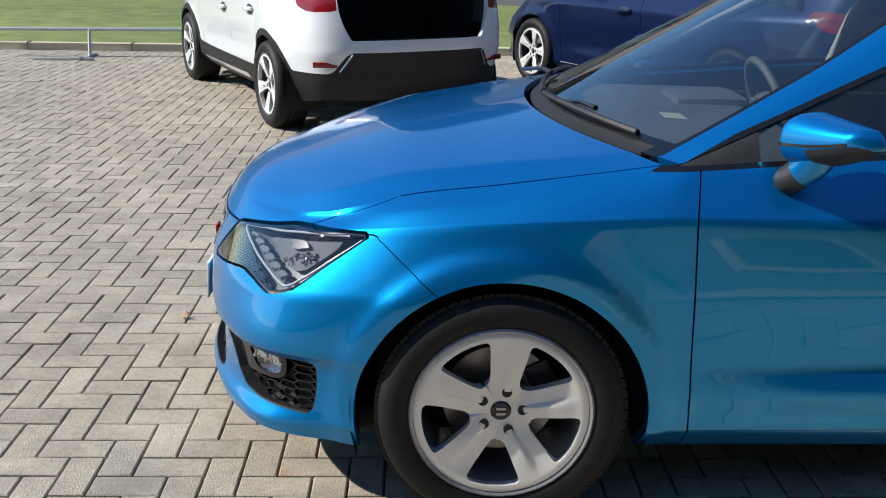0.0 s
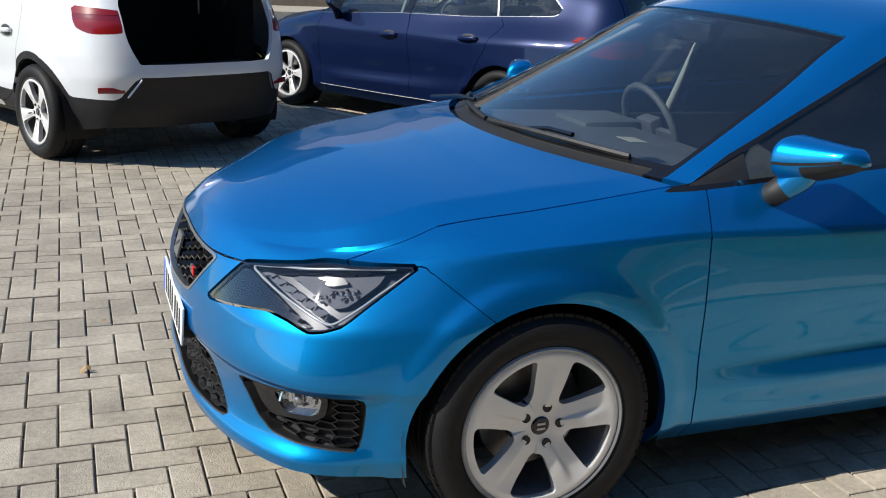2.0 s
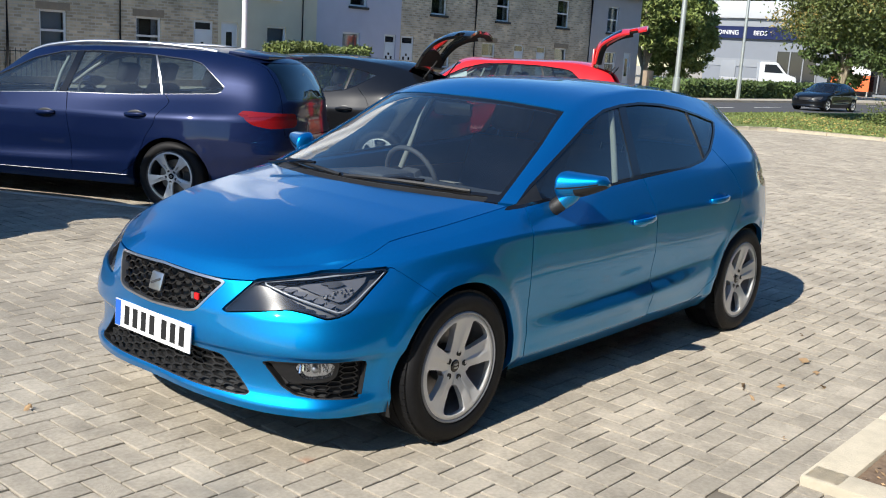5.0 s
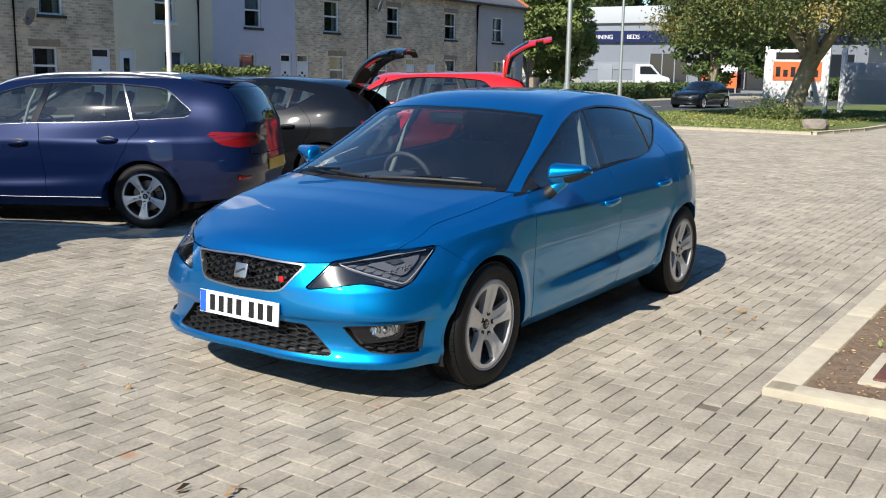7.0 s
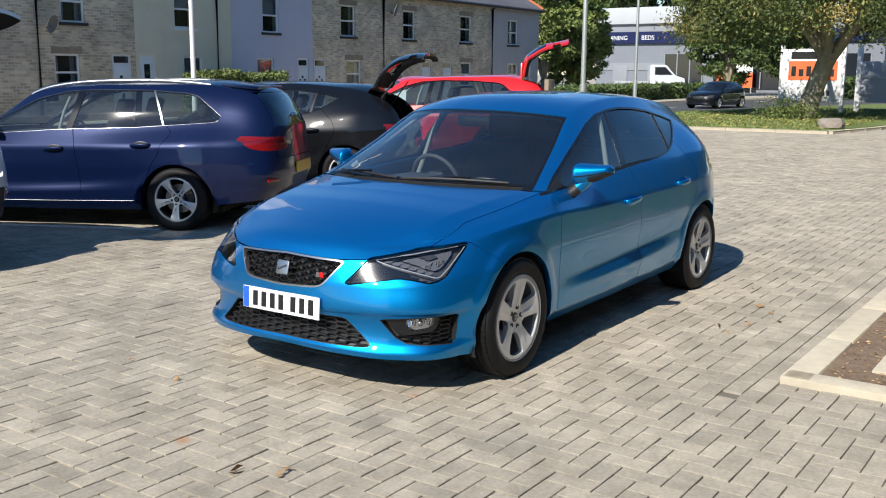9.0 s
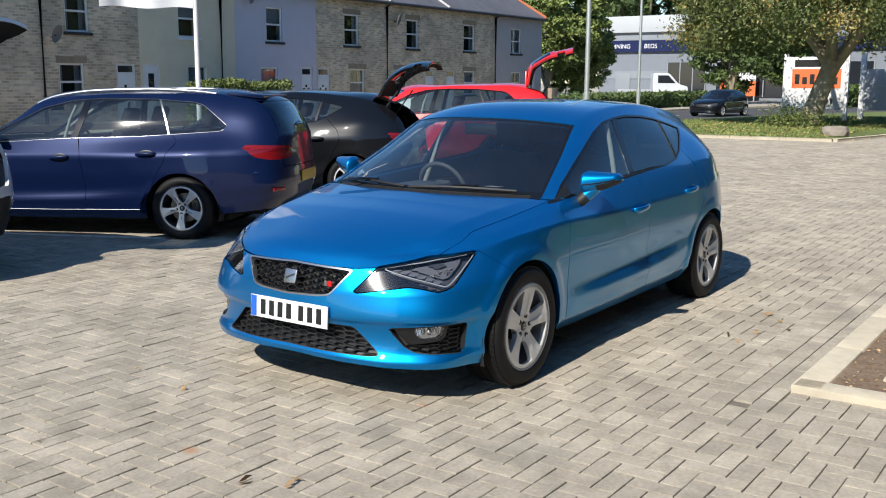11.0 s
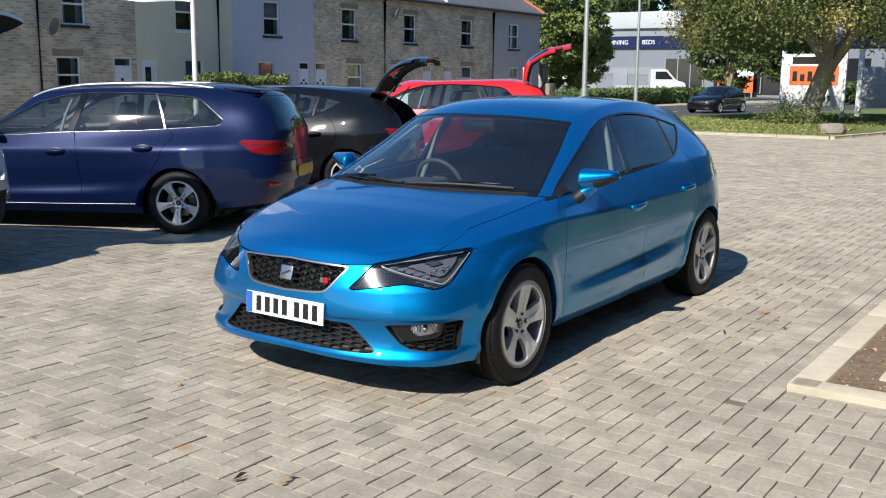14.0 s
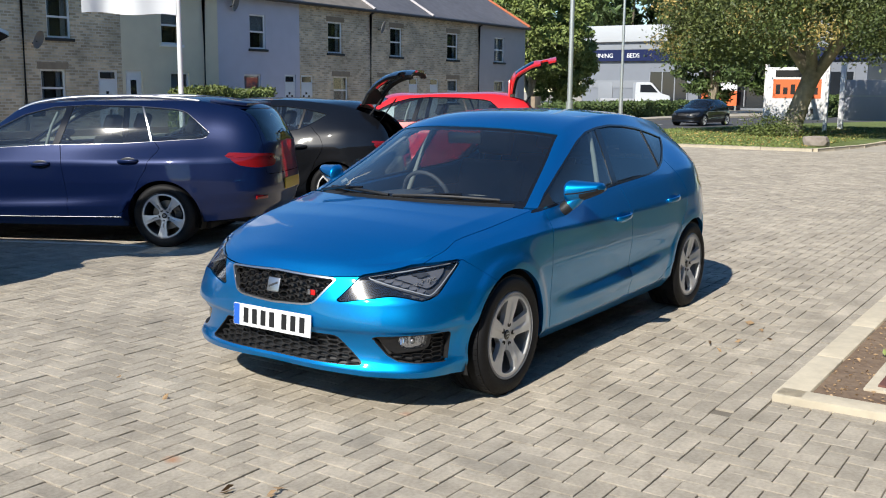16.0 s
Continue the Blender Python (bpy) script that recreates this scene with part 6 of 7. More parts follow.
hatch2, _ = make_car("hatchback_car", "dark grey hatchback with its tailgate raised, parked in a bay", facing(6.25, 8.2, -65.0, 2.637), M["grey_paint"], fine=.6, tail_x=2.84, hinge=(2.84, 1.372), wheel="ten", tail_open=80, rear_glass="glass", paper=True, lamp=[(2.30, .925), (2.70, .91), (2.90, .905), (2.90, .81), (2.60, .80), (2.42, .82)], group="parked cars")
red, _ = make_car("estate_car", "bright red estate car with its tailgate raised", facing(10.6, 8.8, -62.7, 2.637), M["red_paint"], group="parked cars", tail_open=95, tail_z=.66, paper=True, lift=.04, **dict(est, roof_rails=False, lines=[[(x, y, z * 1.045) for x, y, z in q] for q in EST_L], middle=[(x, y, z * 1.045) for x, y, z in EST_C], dlo=[(x, z * 1.045) for x, z in DLO_E], hinge=(3.10, 1.48)))


# ---- terraced houses across the road ----
HY = 26.0


def sx(x):
    return -4.03 + (x + 4.03) * 1.107


def sz(z):
    return 1.566 + (z - 1.566) * 1.107


def wall_open(name, x0, x1, z0, z1, y, th, holes, material, parent):
    """A wall along x with openings through it."""
    xs = sorted({x0, x1, *[h[0] for h in holes], *[h[1] for h in holes]})
    zs = sorted({z0, z1, *[h[2] for h in holes], *[h[3] for h in holes]})
    bm = bmesh.new()
    for a, b in zip(xs, xs[1:]):
        for c, d in zip(zs, zs[1:]):
            m = ((a + b) / 2, (c + d) / 2)
            if not any(h[0] < m[0] < h[1] and h[2] < m[1] < h[3] for h in holes):
                box(bm, a, b, y, y + th, c, d)
    bmesh.ops.remove_doubles(bm, verts=bm.verts, dist=1e-4)
    return part(name, bm, material, parent)


def house_window(root, x0, x1, z0, z1, y, sill=None, curtain=False):
    bm = bmesh.new()
    f = .06
    for d in ((x0, x0 + f, z0, z1), (x1 - f, x1, z0, z1), (x0 + f, x1 - f, z0, z0 + f), (x0 + f, x1 - f, z1 - f, z1), (x0 + f, x1 - f, (z0 + z1) / 2 - .03, (z0 + z1) / 2 + .03)):
        box(bm, d[0], d[1], y + .06, y + .12, d[2], d[3])
    w = part("window", bm, M["upvc"], root, "white two-pane sash window")
    zm = (z0 + z1) / 2
    for a, b in ((z0 + f, zm - .03), (zm + .03, z1 - f)):
        box_part("pane", (x0 + f, x1 - f, y + .085, y + .095, a, b), M["pane"], w)
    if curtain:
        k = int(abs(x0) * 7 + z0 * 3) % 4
        # black sheet painted in for the unlit room behind the panes
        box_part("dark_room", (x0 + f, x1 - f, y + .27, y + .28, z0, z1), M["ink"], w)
        if k == 0:
            box_part("blind", (x0 + f, x1 - f, y + .17, y + .18, zm, z1 - f), M["curtain"], w)
        elif k == 1:
            box_part("curtain", (x0 + f, x1 - f, y + .2, y + .21, z0 + f, z1 - f), M["curtain"], w)
        else:
            for a, b in ((x0 + f, x0 + f + .16), (x1 - f - .16, x1 - f)):
                box_part("curtain", (a, b, y + .2, y + .22, z0 + f, z1 - f), M["curtain"], w)
    box_part("window_sill", (x0 - .08, x1 + .08, y - .07, y + .06, z0 - .09, z0), sill or M["pipe"], w, bevel=.01)


def house_door(root, x0, x1, z1, y, glazed):
    box_part("door_frame", (x0, x1, y + .06, y + .10, .09, z1), M["upvc"], root)
    d = box_part("door", (x0 + .07, x1 - .07, y + .045, y + .06, .12, z1 - (.32 if not glazed else .08)), M["upvc"], root, "white front door", bevel=.006)
    if glazed:
        box_part("door_pane", (x0 + .22, x1 - .22, y + .035, y + .045, .9, z1 - .3), M["house_glass"], d)
    else:
        box_part("fanlight", (x0 + .1, x1 - .1, y + .045, y + .058, z1 - .27, z1 - .07), M["house_glass"], root)
        for a in (.26, .47, .68):
            xx = x0 + (x1 - x0) * a
            box_part("door_pane", (xx - .045, xx + .045, y + .035, y + .045, z1 - (.75 if a == .47 else .9), z1 - (.66 if a == .47 else .78)), M["house_glass"], d)


def house(name, x0, x1, wallmat, label, wins, doors, roofmat, pipes=(), sillmat=None, eaves=4.78, dishes=()):
    root = thing(name, label, "house", "terraced houses")
    holes = [(a, b, c, d) for a, b, c, d in wins] + [(a, b, .09, z) for a, b, z, g in doors]
    wall_open("wall", x0, x1, 0.0, eaves, HY, .3, holes, wallmat, root)
    bm = bmesh.new()
    box(bm, x0, x1, HY + .35, HY + 8.3, 0, eaves - .05)
    part("rear_wall", bm, wallmat, root)
    for a, b, c, d in wins:
        house_window(root, a, b, c, d, HY, sillmat, curtain=True)
        if wallmat is M["brick"]:
            box_part("lintel", (a - .1, b + .1, HY - .012, HY + .0, d, d + .2), M["garden_wall"], root)
    for a, b, z, g in doors:
        house_door(root, a, b, z, HY, g)
    bm = bmesh.new()
    yr, zr = HY + 4.2, eaves + 2.55
    pts = [(HY - .25, eaves - .06), (yr, zr), (HY + 8.6, eaves - .06)]
    A = [bm.verts.new((x0, y, z)) for y, z in pts] + [bm.verts.new((x0, y, z + .12)) for y, z in pts]
    B = [bm.verts.new((x1, y, z)) for y, z in pts] + [bm.verts.new((x1, y, z + .12)) for y, z in pts]
    for i, j in ((0, 1), (1, 2), (4, 3), (5, 4)):
        bm.faces.new((A[i], A[j], B[j], B[i]))
    bm.faces.new((A[0], B[0], B[3], A[3]))
    bm.faces.new((A[2], A[5], B[5], B[2]))
    for Q in (A, B):
        bm.faces.new((Q[0], Q[3], Q[4], Q[1]))
        bm.faces.new((Q[1], Q[4], Q[5], Q[2]))
    bmesh.ops.recalc_face_normals(bm, faces=bm.faces)
    roof = part("roof", bm, roofmat, root)
    tube("gutter", [(x0, HY - .30, eaves - .02), (x1, HY - .30, eaves - .02)], .06, M["pipe"], root, n=8)
    bm = bmesh.new()
    for xx in (x0 + .02, x1 - .02):
        v = [bm.verts.new((xx, HY + .02, eaves - .06)), bm.verts.new((xx, HY + 8.3, eaves - .06)), bm.verts.new((xx, yr, zr))]
        bm.faces.new(v)
    part("gable", bm, wallmat, root)
    for px in pipes:
        tube("downpipe", [(px, HY - .06, .1), (px, HY - .06, eaves - .15), (px, HY - .28, eaves - .02)], .055, M["pipe"], root, n=8)
    for dx, dz in dishes:
        m = Matrix.Translation((dx, HY - .28, dz)) @ Matrix.Rotation(radians(20), 4, "X") @ Matrix.Rotation(radians(25), 4, "Z")
        rev_part("satellite_dish", [(0.0, .07), (.12, .055), (.22, .02), (.27, -.02)], 20, M["dish"], root, "grey satellite dish", m=m)
        tube("dish_arm", [(dx, HY, dz - .1), (dx, HY - .22, dz - .05)], .02, M["iron"], root, n=6)
    return root


U0, U1, L0, L1 = sz(2.83), sz(3.95), sz(1.0), sz(2.0)


def up(a, b):
    return (sx(a), sx(b), U0, U1)


def dn(a, b, z=None):
    return (sx(a), sx(b), L0 if z is None else z, L1)


DT = sz(2.02)
house("terraced_house", sx(-22), sx(-2.5), M["brick"], "buff brick terraced house with white windows", [up(-18, -17.2), up(-11, -10.2), up(-6, -5.2), dn(-18, -17.2), dn(-8, -7.2)], [(sx(-4), sx(-3.3), DT, False)], M["slate_brown"], [sx(-2.6)])
house("terraced_house", sx(-2.5), sx(5.0), M["brick"], "buff brick terraced house with white windows", [up(-1.2, -.4), up(3.0, 3.8), dn(-1.2, -.4), dn(2.2, 3.0)], [(sx(.6), sx(1.25), DT, True), (sx(4.1), sx(4.75), DT, True)], M["slate_brown"], [sx(1.9)])
house("terraced_house", sx(5.0), sx(11.5), M["brick"], "buff brick terraced house with white windows and a downpipe", [up(5.4, 6.2), up(9.2, 9.95), dn(5.2, 5.95), dn(9.29, 10.0)], [(sx(6.65), sx(7.25), DT, True), (sx(7.55), sx(8.15), DT, True)], M["slate_brown"], [sx(8.46), sx(11.45)])
house("terraced_house", sx(11.5), sx(14.57), M["brick"], "buff brick terraced house with a white front door", [up(12.2, 12.94), dn(11.94, 12.71)], [(sx(13.75), sx(14.42), DT, False)], M["slate_brown"], [], dishes=[(sx(11.75), sz(2.75))])
house("terraced_house", sx(14.57), sx(18.29), M["render_cream"], "cream rendered terraced house with a glazed white door", [up(16.03, 16.79), dn(16.34, 17.07)], [(sx(14.68), sx(15.28), DT, True)], M["slate_brown"], [sx(17.67)], M["upvc"])
house("terraced_house", sx(18.29), sx(22.1), M["render_lilac"], "lilac-grey rendered terraced house with white windows", [up(19.7, 20.44), dn(19.41, 20.19)], [(sx(21.33), sx(21.9), DT, False)], M["slate"], [], dishes=[(sx(18.85), sz(4.2))])
house("terraced_house", sx(22.1), sx(26.1), M["brick"], "buff brick terraced house with white sash windows", [up(23.62, 24.43), dn(23.91, 24.75)], [(sx(22.16), sx(22.81), DT, False)], M["slate_brown"], [sx(26.05)])
row = {}
row[26.1] = house("terraced_house", sx(26.1), sx(30.0), M["brick"], "buff brick terraced house with a satellite dish", [up(27.34, 28.13), dn(26.6, 27.4)], [(sx(28.6), sx(29.25), DT, False)], M["slate"], [], dishes=[(sx(26.55), sz(3.9))])
row[30.0] = house("terraced_house", sx(30.0), sx(33.9), M["brick"], "buff brick terraced house with white sash windows", [up(31.36, 32.22), dn(31.4, 32.25)], [(sx(30.1), sx(30.75), DT, False)], M["slate"], [sx(33.85)])
end = house("terraced_house", sx(33.9), sx(38.1), M["render_grey"], "grey rendered end house with orange verge tiles", [up(35.25, 36.16), dn(35.3, 36.2)], [(sx(36.9), sx(37.5), DT, True)], M["slate"], [])
for h0, xr in ((row[26.1], 26.1), (row[30.0], 30.0)):
    tube("roof_joint", [(sx(xr), HY - .25, 4.86), (sx(xr), HY + 4.2, 7.47)], .07, M["render_grey"], h0, "pale mortar joint between the roofs", n=6)
tube("verge_tiles", [(sx(38.1) + .03, HY - .25, 4.86), (sx(38.1) + .03, HY + 4.2, 7.46), (sx(38.1) + .03, HY + 8.6, 4.86)], .09, M["ridge"], end, "orange verge tiles", n=6)
for px, pz in ((12.9, 0), (24.2, 0), (30.0, 0)):
    ch = thing("chimney_stack", "buff brick chimney stack with clay pots", "chimney", "chimneys", at=Matrix.Translation((sx(px), HY + 4.2, 6.9)))
    box_part("stack", (-.5, .5, -.3, .3, 0, 1.5), M["brick"], ch)
    for a in (-.28, .28):
        rev_part("chimney_pot", [(.13, 1.5), (.11, 1.9), (.13, 1.95), (.09, 1.95)], 14, M["ridge"], ch, axis="z", m=Matrix.Translation((a, 0, 0)))

# ---- front gardens: railings, pillar, hedge ----
rail = thing("railing", "black iron garden railing", "railing", kind="structure")
for k in range(60):
    x = sx(2.0) + k * .14
    tube("rail_bar", [(x, 25.2, .09), (x, 25.2, 1.0)], .009, M["iron"], rail, n=5)
for z in (.25, .92):
    tube("rail_beam", [(sx(2.0), 25.2, z), (sx(2.0) + 8.4, 25.2, z)], .014, M["iron"], rail, n=5)
gw = box_part("garden_wall", (sx(-20), sx(17.6), 25.05, 25.25, .05, .28), M["garden_wall"], None)
tagged(gw, "low stone garden wall", "wall", kind="structure")
pil = thing("gate_pillar", "pale stone gate pillar with a cap", "pillar", at=Matrix.Translation((sx(7.35), 25.15, 0)))
box_part("shaft", (-.17, .17, -.17, .17, .05, 1.15), M["kerb"], pil, bevel=.02)
box_part("cap", (-.23, .23, -.23, .23, 1.15, 1.27), M["kerb"], pil, bevel=.03)


def hedge(x0, x1, y0, y1, z1, n, seed, label, size=.07, mats=("leaf_hedge",)):
    root = thing("hedge", label, "hedge")
    bm = bmesh.new()
    box(bm, x0 + .12, x1 - .12, y0 + .12, y1 - .12, .0, z1 - .12)
    part("hedge_core", bm, M["hedge_core"], root)
    r = np.random.RandomState(seed)
    # places on the shell of the box, bulging unevenly
    P = np.column_stack([r.uniform(x0, x1, n), r.uniform(y0, y1, n), r.uniform(.03, z1, n)])
    k = r.randint(0, 5, n)
    P[k == 0, 1] = y0
    P[k == 1, 1] = y0
    P[k == 2, 2] = z1
    P[k == 3, 0] = np.where(r.rand((k == 3).sum()) < .5, x0, x1)
    P[k == 4, 1] = y1
    P += r.normal(0, .05, P.shape)
    P[:, 2] += .06 * np.sin(P[:, 0] * 2.1) + .05 * np.sin(P[:, 0] * 5.3 + 1)
    o = leaves_mesh("foliage", P, size, M[mats[0]], root, seed=seed, label="dense clipped leaves")
    o["kind"] = "stuff"
    return root


hedge(sx(15.5), sx(18.9), 24.0, 25.0, sz(1.45), 9000, 11, "clipped green garden hedge")
hedge(41, 62, 22.5, 24.2, .85, 14000, 12, "low dark green roadside hedge", .11, ("leaf_dark",))
hedge(62, 84, 15.2, 17.2, 1.3, 12000, 13, "low dark green hedge beyond the road", .13, ("leaf_dark",))
lw = box_part("boundary_wall", (sx(37.4), 42.5, 24.9, 25.15, .05, 1.25), M["garden_wall"], None, bevel=.02)
tagged(lw, "low buff stone boundary wall by the end house", "wall", kind="structure")

# ---- poles ----
def lamp_post(x, y, h, r, label):
    p = thing("street_lamp", label, "street lamp", "street lamps", at=Matrix.Translation((x, y, 0)))
    tube("column", [(0, 0, .0), (0, 0, 1.2), (0, 0, 1.22), (0, 0, h)], [r * 1.35, r * 1.35, r, r * .7], M["steel"], p, n=12)
    tube("arm", [(0, 0, h), (0, -.5, h + .25), (0, -1.3, h + .3)], r * .5, M["steel"], p, n=8)
    box_part("lantern", (-.15, .15, -1.9, -1.2, h + .22, h + .36), M["board_grey"], p, bevel=.03)


lamp_post(25.2, 14.5, 8.5, .085, "tall grey-green steel street lamp on the verge")
lamp_post(46.5, 22.1, 9.5, .085, "slim steel street lamp beside the road")
fp = thing("flagpole", "white flagpole with a plain white flag", "flagpole", at=Matrix.Translation((7.2, 12.6, .06)))
tube("pole", [(0, 0, 0), (0, 0, 6.5)], [.045, .035], M["pole_white"], fp, n=12)
bm = bmesh.new()
nx, nz = 14, 6
gv = [[bm.verts.new((-.05 - 1.12 * i / nx + .06 * math.sin(i * .8) * i / nx, .95 * i / nx + .10 * math.sin(i * .8) * i / nx, 2.66 + 2.6 * j / nz + .02 * math.sin(i * .7))) for j in range(nz + 1)] for i in range(nx + 1)]
for i in range(nx):
    for j in range(nz):
        bm.faces.new((gv[i][j], gv[i + 1][j], gv[i + 1][j + 1], gv[i][j + 1]))
part("flag", bm, M["cloth"], fp, "plain white cloth", smooth=True)

# ---- low bar stand at the verge ----
st = thing("bar_stand", "low silver bar on a T-shaped foot", "barrier", at=Matrix.Translation((0, 0, 0)))
tube("bar", [(-4.75, 11.3, .30), (-2.55, 11.45, .30)], .022, M["steel"], st, n=8)
tube("upright", [(-3.62, 11.3, .02), (-3.62, 11.37, .30)], .02, M["steel"], st, n=8)
box_part("foot", (-4.15, -3.5, 11.0, 11.06, .0, .03), M["steel"], st, bevel=.008)
box_part("foot_bar", (-3.65, -3.59, 11.0, 11.5, .0, .03), M["steel"], st, bevel=.008)

# ---- trees ----
def tree(x, y, h, r, trunk_r, base, clumps, per, leaf, seed, label, mats, lean=(0, 0), bush=0, forks=9, squash=.75, rx=1.0, mid=.5, gap=None, skirt=0.0):
    """A trunk with limbs, and a crown of leaves gathered in clumps."""
    root = thing("tree", label, "tree", "trees", at=Matrix.Translation((x, y, 0)))
    rg = np.random.RandomState(seed)
    top = Vector((lean[0], lean[1], base))
    tube("trunk", [(0, 0, 0), (lean[0] * .2, lean[1] * .2, base * .15), (lean[0] * .5, lean[1] * .5, base * .5), (lean[0] * .85, lean[1] * .85, base * .85), tuple(top)], [trunk_r * 1.5, trunk_r * 1.15, trunk_r, trunk_r * .95, trunk_r * 1.05], M["bark"], root, "pale grooved trunk", n=14)
    cz = base + (h - base) * mid
    tips = []
    for k in range(forks):
        a = 2 * math.pi * k / forks + rg.uniform(-.3, .3)
        e = Vector((lean[0] + math.cos(a) * r * rx * rg.uniform(.45, .8), lean[1] + math.sin(a) * r * rg.uniform(.45, .8), cz + rg.uniform(-.3, .5) * (h - base) * .5))
        m1 = top.lerp(e, .35) + Vector((rg.normal() * .15, rg.normal() * .15, .12 * h * rg.uniform(.2, 1)))
        m2 = top.lerp(e, .7) + Vector((rg.normal() * .25, rg.normal() * .25, .08 * h * rg.uniform(.0, 1)))
        limb = tube("limb", [tuple(top - Vector((0, 0, .3))), tuple(m1), tuple(m2), tuple(e)], [trunk_r * .6, trunk_r * .42, trunk_r * .25, trunk_r * .1], M["bark"], root, n=8)
        tips.append(e)
    P = [[], []]
    for k in range(clumps):
        u = rg.normal(size=3)
        u /= np.linalg.norm(u)
        rad = rg.uniform(.35, 1.0) ** .5
        c = np.array([lean[0] + u[0] * r * rx * rad, lean[1] + u[1] * r * rad, cz + u[2] * (h - base) * .5 * rad * (1.0 if u[2] > 0 else squash)])
        if skirt:
            rad = rg.uniform(0, 1) ** .5
            a = rg.uniform(0, 2 * math.pi)
            c = np.array([lean[0] + math.cos(a) * rad * r * rx, lean[1] + math.sin(a) * rad * r, 0.0])
            zb, zt = skirt + 3.2 * max(0, .72 - rad) + rg.uniform(-.2, .3), h * (1 - .38 * rad ** 2)
            c[2] = zb + (zt - zb) * rg.uniform(0, 1) ** 1.3
        if gap and gap[0] < y + c[1] + .061 * (38 - x - c[0]) < gap[1] and gap[2] < c[2] - .767 * (38 - x - c[0]) < gap[3]:
            continue
        q = c + rg.normal(0, 1, (per, 3)) * np.array([.31, .31, .20]) * (r / 4.2)
        P[1 if rg.rand() < (.15 if len(mats) > 1 else 0) and u[2] > -.5 else 0].append(q)
    for q, mt in zip(P, mats):
        if q:
            o = leaves_mesh("crown", np.vstack(q), leaf, M[mt], root, seed=seed + 1, label="uneven crown of small leaves")
            o["kind"] = "stuff"
    return root


tree(31.6, 9.2, 9.0, 5.3, .31, 2.3, 560, 300, .062, 21, "broad tree turning from green to gold", ("leaf", "leaf_gold"), (.3, -.7), rx=.72, mid=.45, squash=.85, gap=(8.6, 12.6, .3, 3.4), skirt=3.0)
for k, (x, y, h, r) in enumerate(((70, 25, 9.5, 3.2), (68, 20.3, 10, 3.4))):
    tree(x, y, h, r, .25, .9, 230, 100, .17, 80 + k, "dense dark tree beyond the road", ("leaf_dark", "leaf_dark"), squash=1.0)
tree(50.5, 30, 9.8, 3.6, .2, 1.4, 240, 170, .13, 22, "full green tree behind the hedge", ("leaf_light", "leaf_light"))
tree(60, 38.0, 11, 3.2, .2, 1.6, 240, 150, .15, 23, "full green tree behind the hedge", ("leaf", "leaf_light"))
tree(54.4, 30.0, 6.6, 2.4, .16, .7, 230, 150, .12, 24, "leafy green tree by the hedge", ("leaf_light", "leaf_light"), squash=1.0)
for k, (x, y, h, r) in enumerate(((104, 66, 19, 8), (112, 50, 21, 9), (114, 36, 21, 9), (112, 20, 19, 9), (104, 6, 18, 9), (98, -8, 17, 9), (96, 82, 20, 9), (84, 90, 18, 9))):
    tree(x, y, h, r, .4, 3, 170, 90, .42, 40 + k, "tall dark tree on the skyline", ("leaf_dark", "leaf_dark"), forks=5)
for k, (x, y, h, r) in enumerate(((56, 3, 10, 5), (66, 6, 11, 5.5), (60, -8, 10, 5))):
    tree(x, y, h, r, .3, 2.0, 190, 100, .2, 60 + k, "green tree behind the roadside sign", ("leaf_dark", "leaf"))
n = 2600
rg = np.random.RandomState(31)
sh = thing("shrub", "scrubby brownish shoots round the tree's foot", "shrub")
o = leaves_mesh("foliage", np.column_stack([31.0 + rg.normal(0, .32, n), 9.5 + rg.normal(0, .5, n), .1 + np.abs(rg.normal(0, .30, n))]), .045, M["leaf_hedge"], sh, seed=32)
o["kind"] = "stuff"
bm = bmesh.new()
bmesh.ops.create_icosphere(bm, subdivisions=2, radius=1)
for v in bm.verts:
    q = v.co * (1 + .45 * noise.noise(v.co * 1.3) + .12 * noise.noise(v.co * 3.7))
    v.co = Vector((math.copysign(abs(q.x) ** .45, q.x) * .22, math.copysign(abs(q.y) ** .45, q.y) * .36, math.copysign(abs(q.z) ** .45, q.z) * .16))
b = part("boulder", bm, M["stone"], None, angle=14)
b.location = (25.6, 6.75, .20)
tagged(b, "rough pale boulder at the edge of the grass", "stone")

# ---- roadside sign ----
sg = thing("roadside_sign", "white roadside sign board with an orange panel", "sign", at=Matrix.Translation((38, 10.6, 0)))
box_part("board", (-.06, .06, -1.15, 1.15, .5, 2.62), M["board_white"], sg, bevel=.01)
box_part("orange_panel", (-.075, -.06, -1.0, .93, 1.36, 2.13), M["orange"], sg)
for k, y in enumerate((.72, .42, .12, -.2, -.5, -.78)):
    box_part("letter_bar", (-.085, -.075, y - .09, y + .09, 1.52, 1.92 if k % 2 == 0 else 1.80), M["ink"], sg)
box_part("dark_panel", (-.075, -.06, -.9, .85, 2.22, 2.5), M["ink"], sg)
for k, y in enumerate((-.3, -.5, -.68)):
    box_part("letter_bar", (-.085, -.06, y - .05, y + .05, .75, .95), M["ink"], sg)
for y in (-1.22, 1.22):
    box_part("post", (-.09, .09, y - .07, y + .07, 0, 2.75), M["board_white"], sg, bevel=.01)
s2 = thing("panel_board", "pale grey panel board between two white posts", "sign", at=Matrix.Translation((40.4, 8.2, 0)))
box_part("board", (-.05, .05, -1.7, 1.0, .45, 2.15), M["board_grey"], s2, bevel=.01)
box_part("board_rail", (-.07, -.05, -1.7, 1.0, 1.45, 1.51), M["steel"], s2)
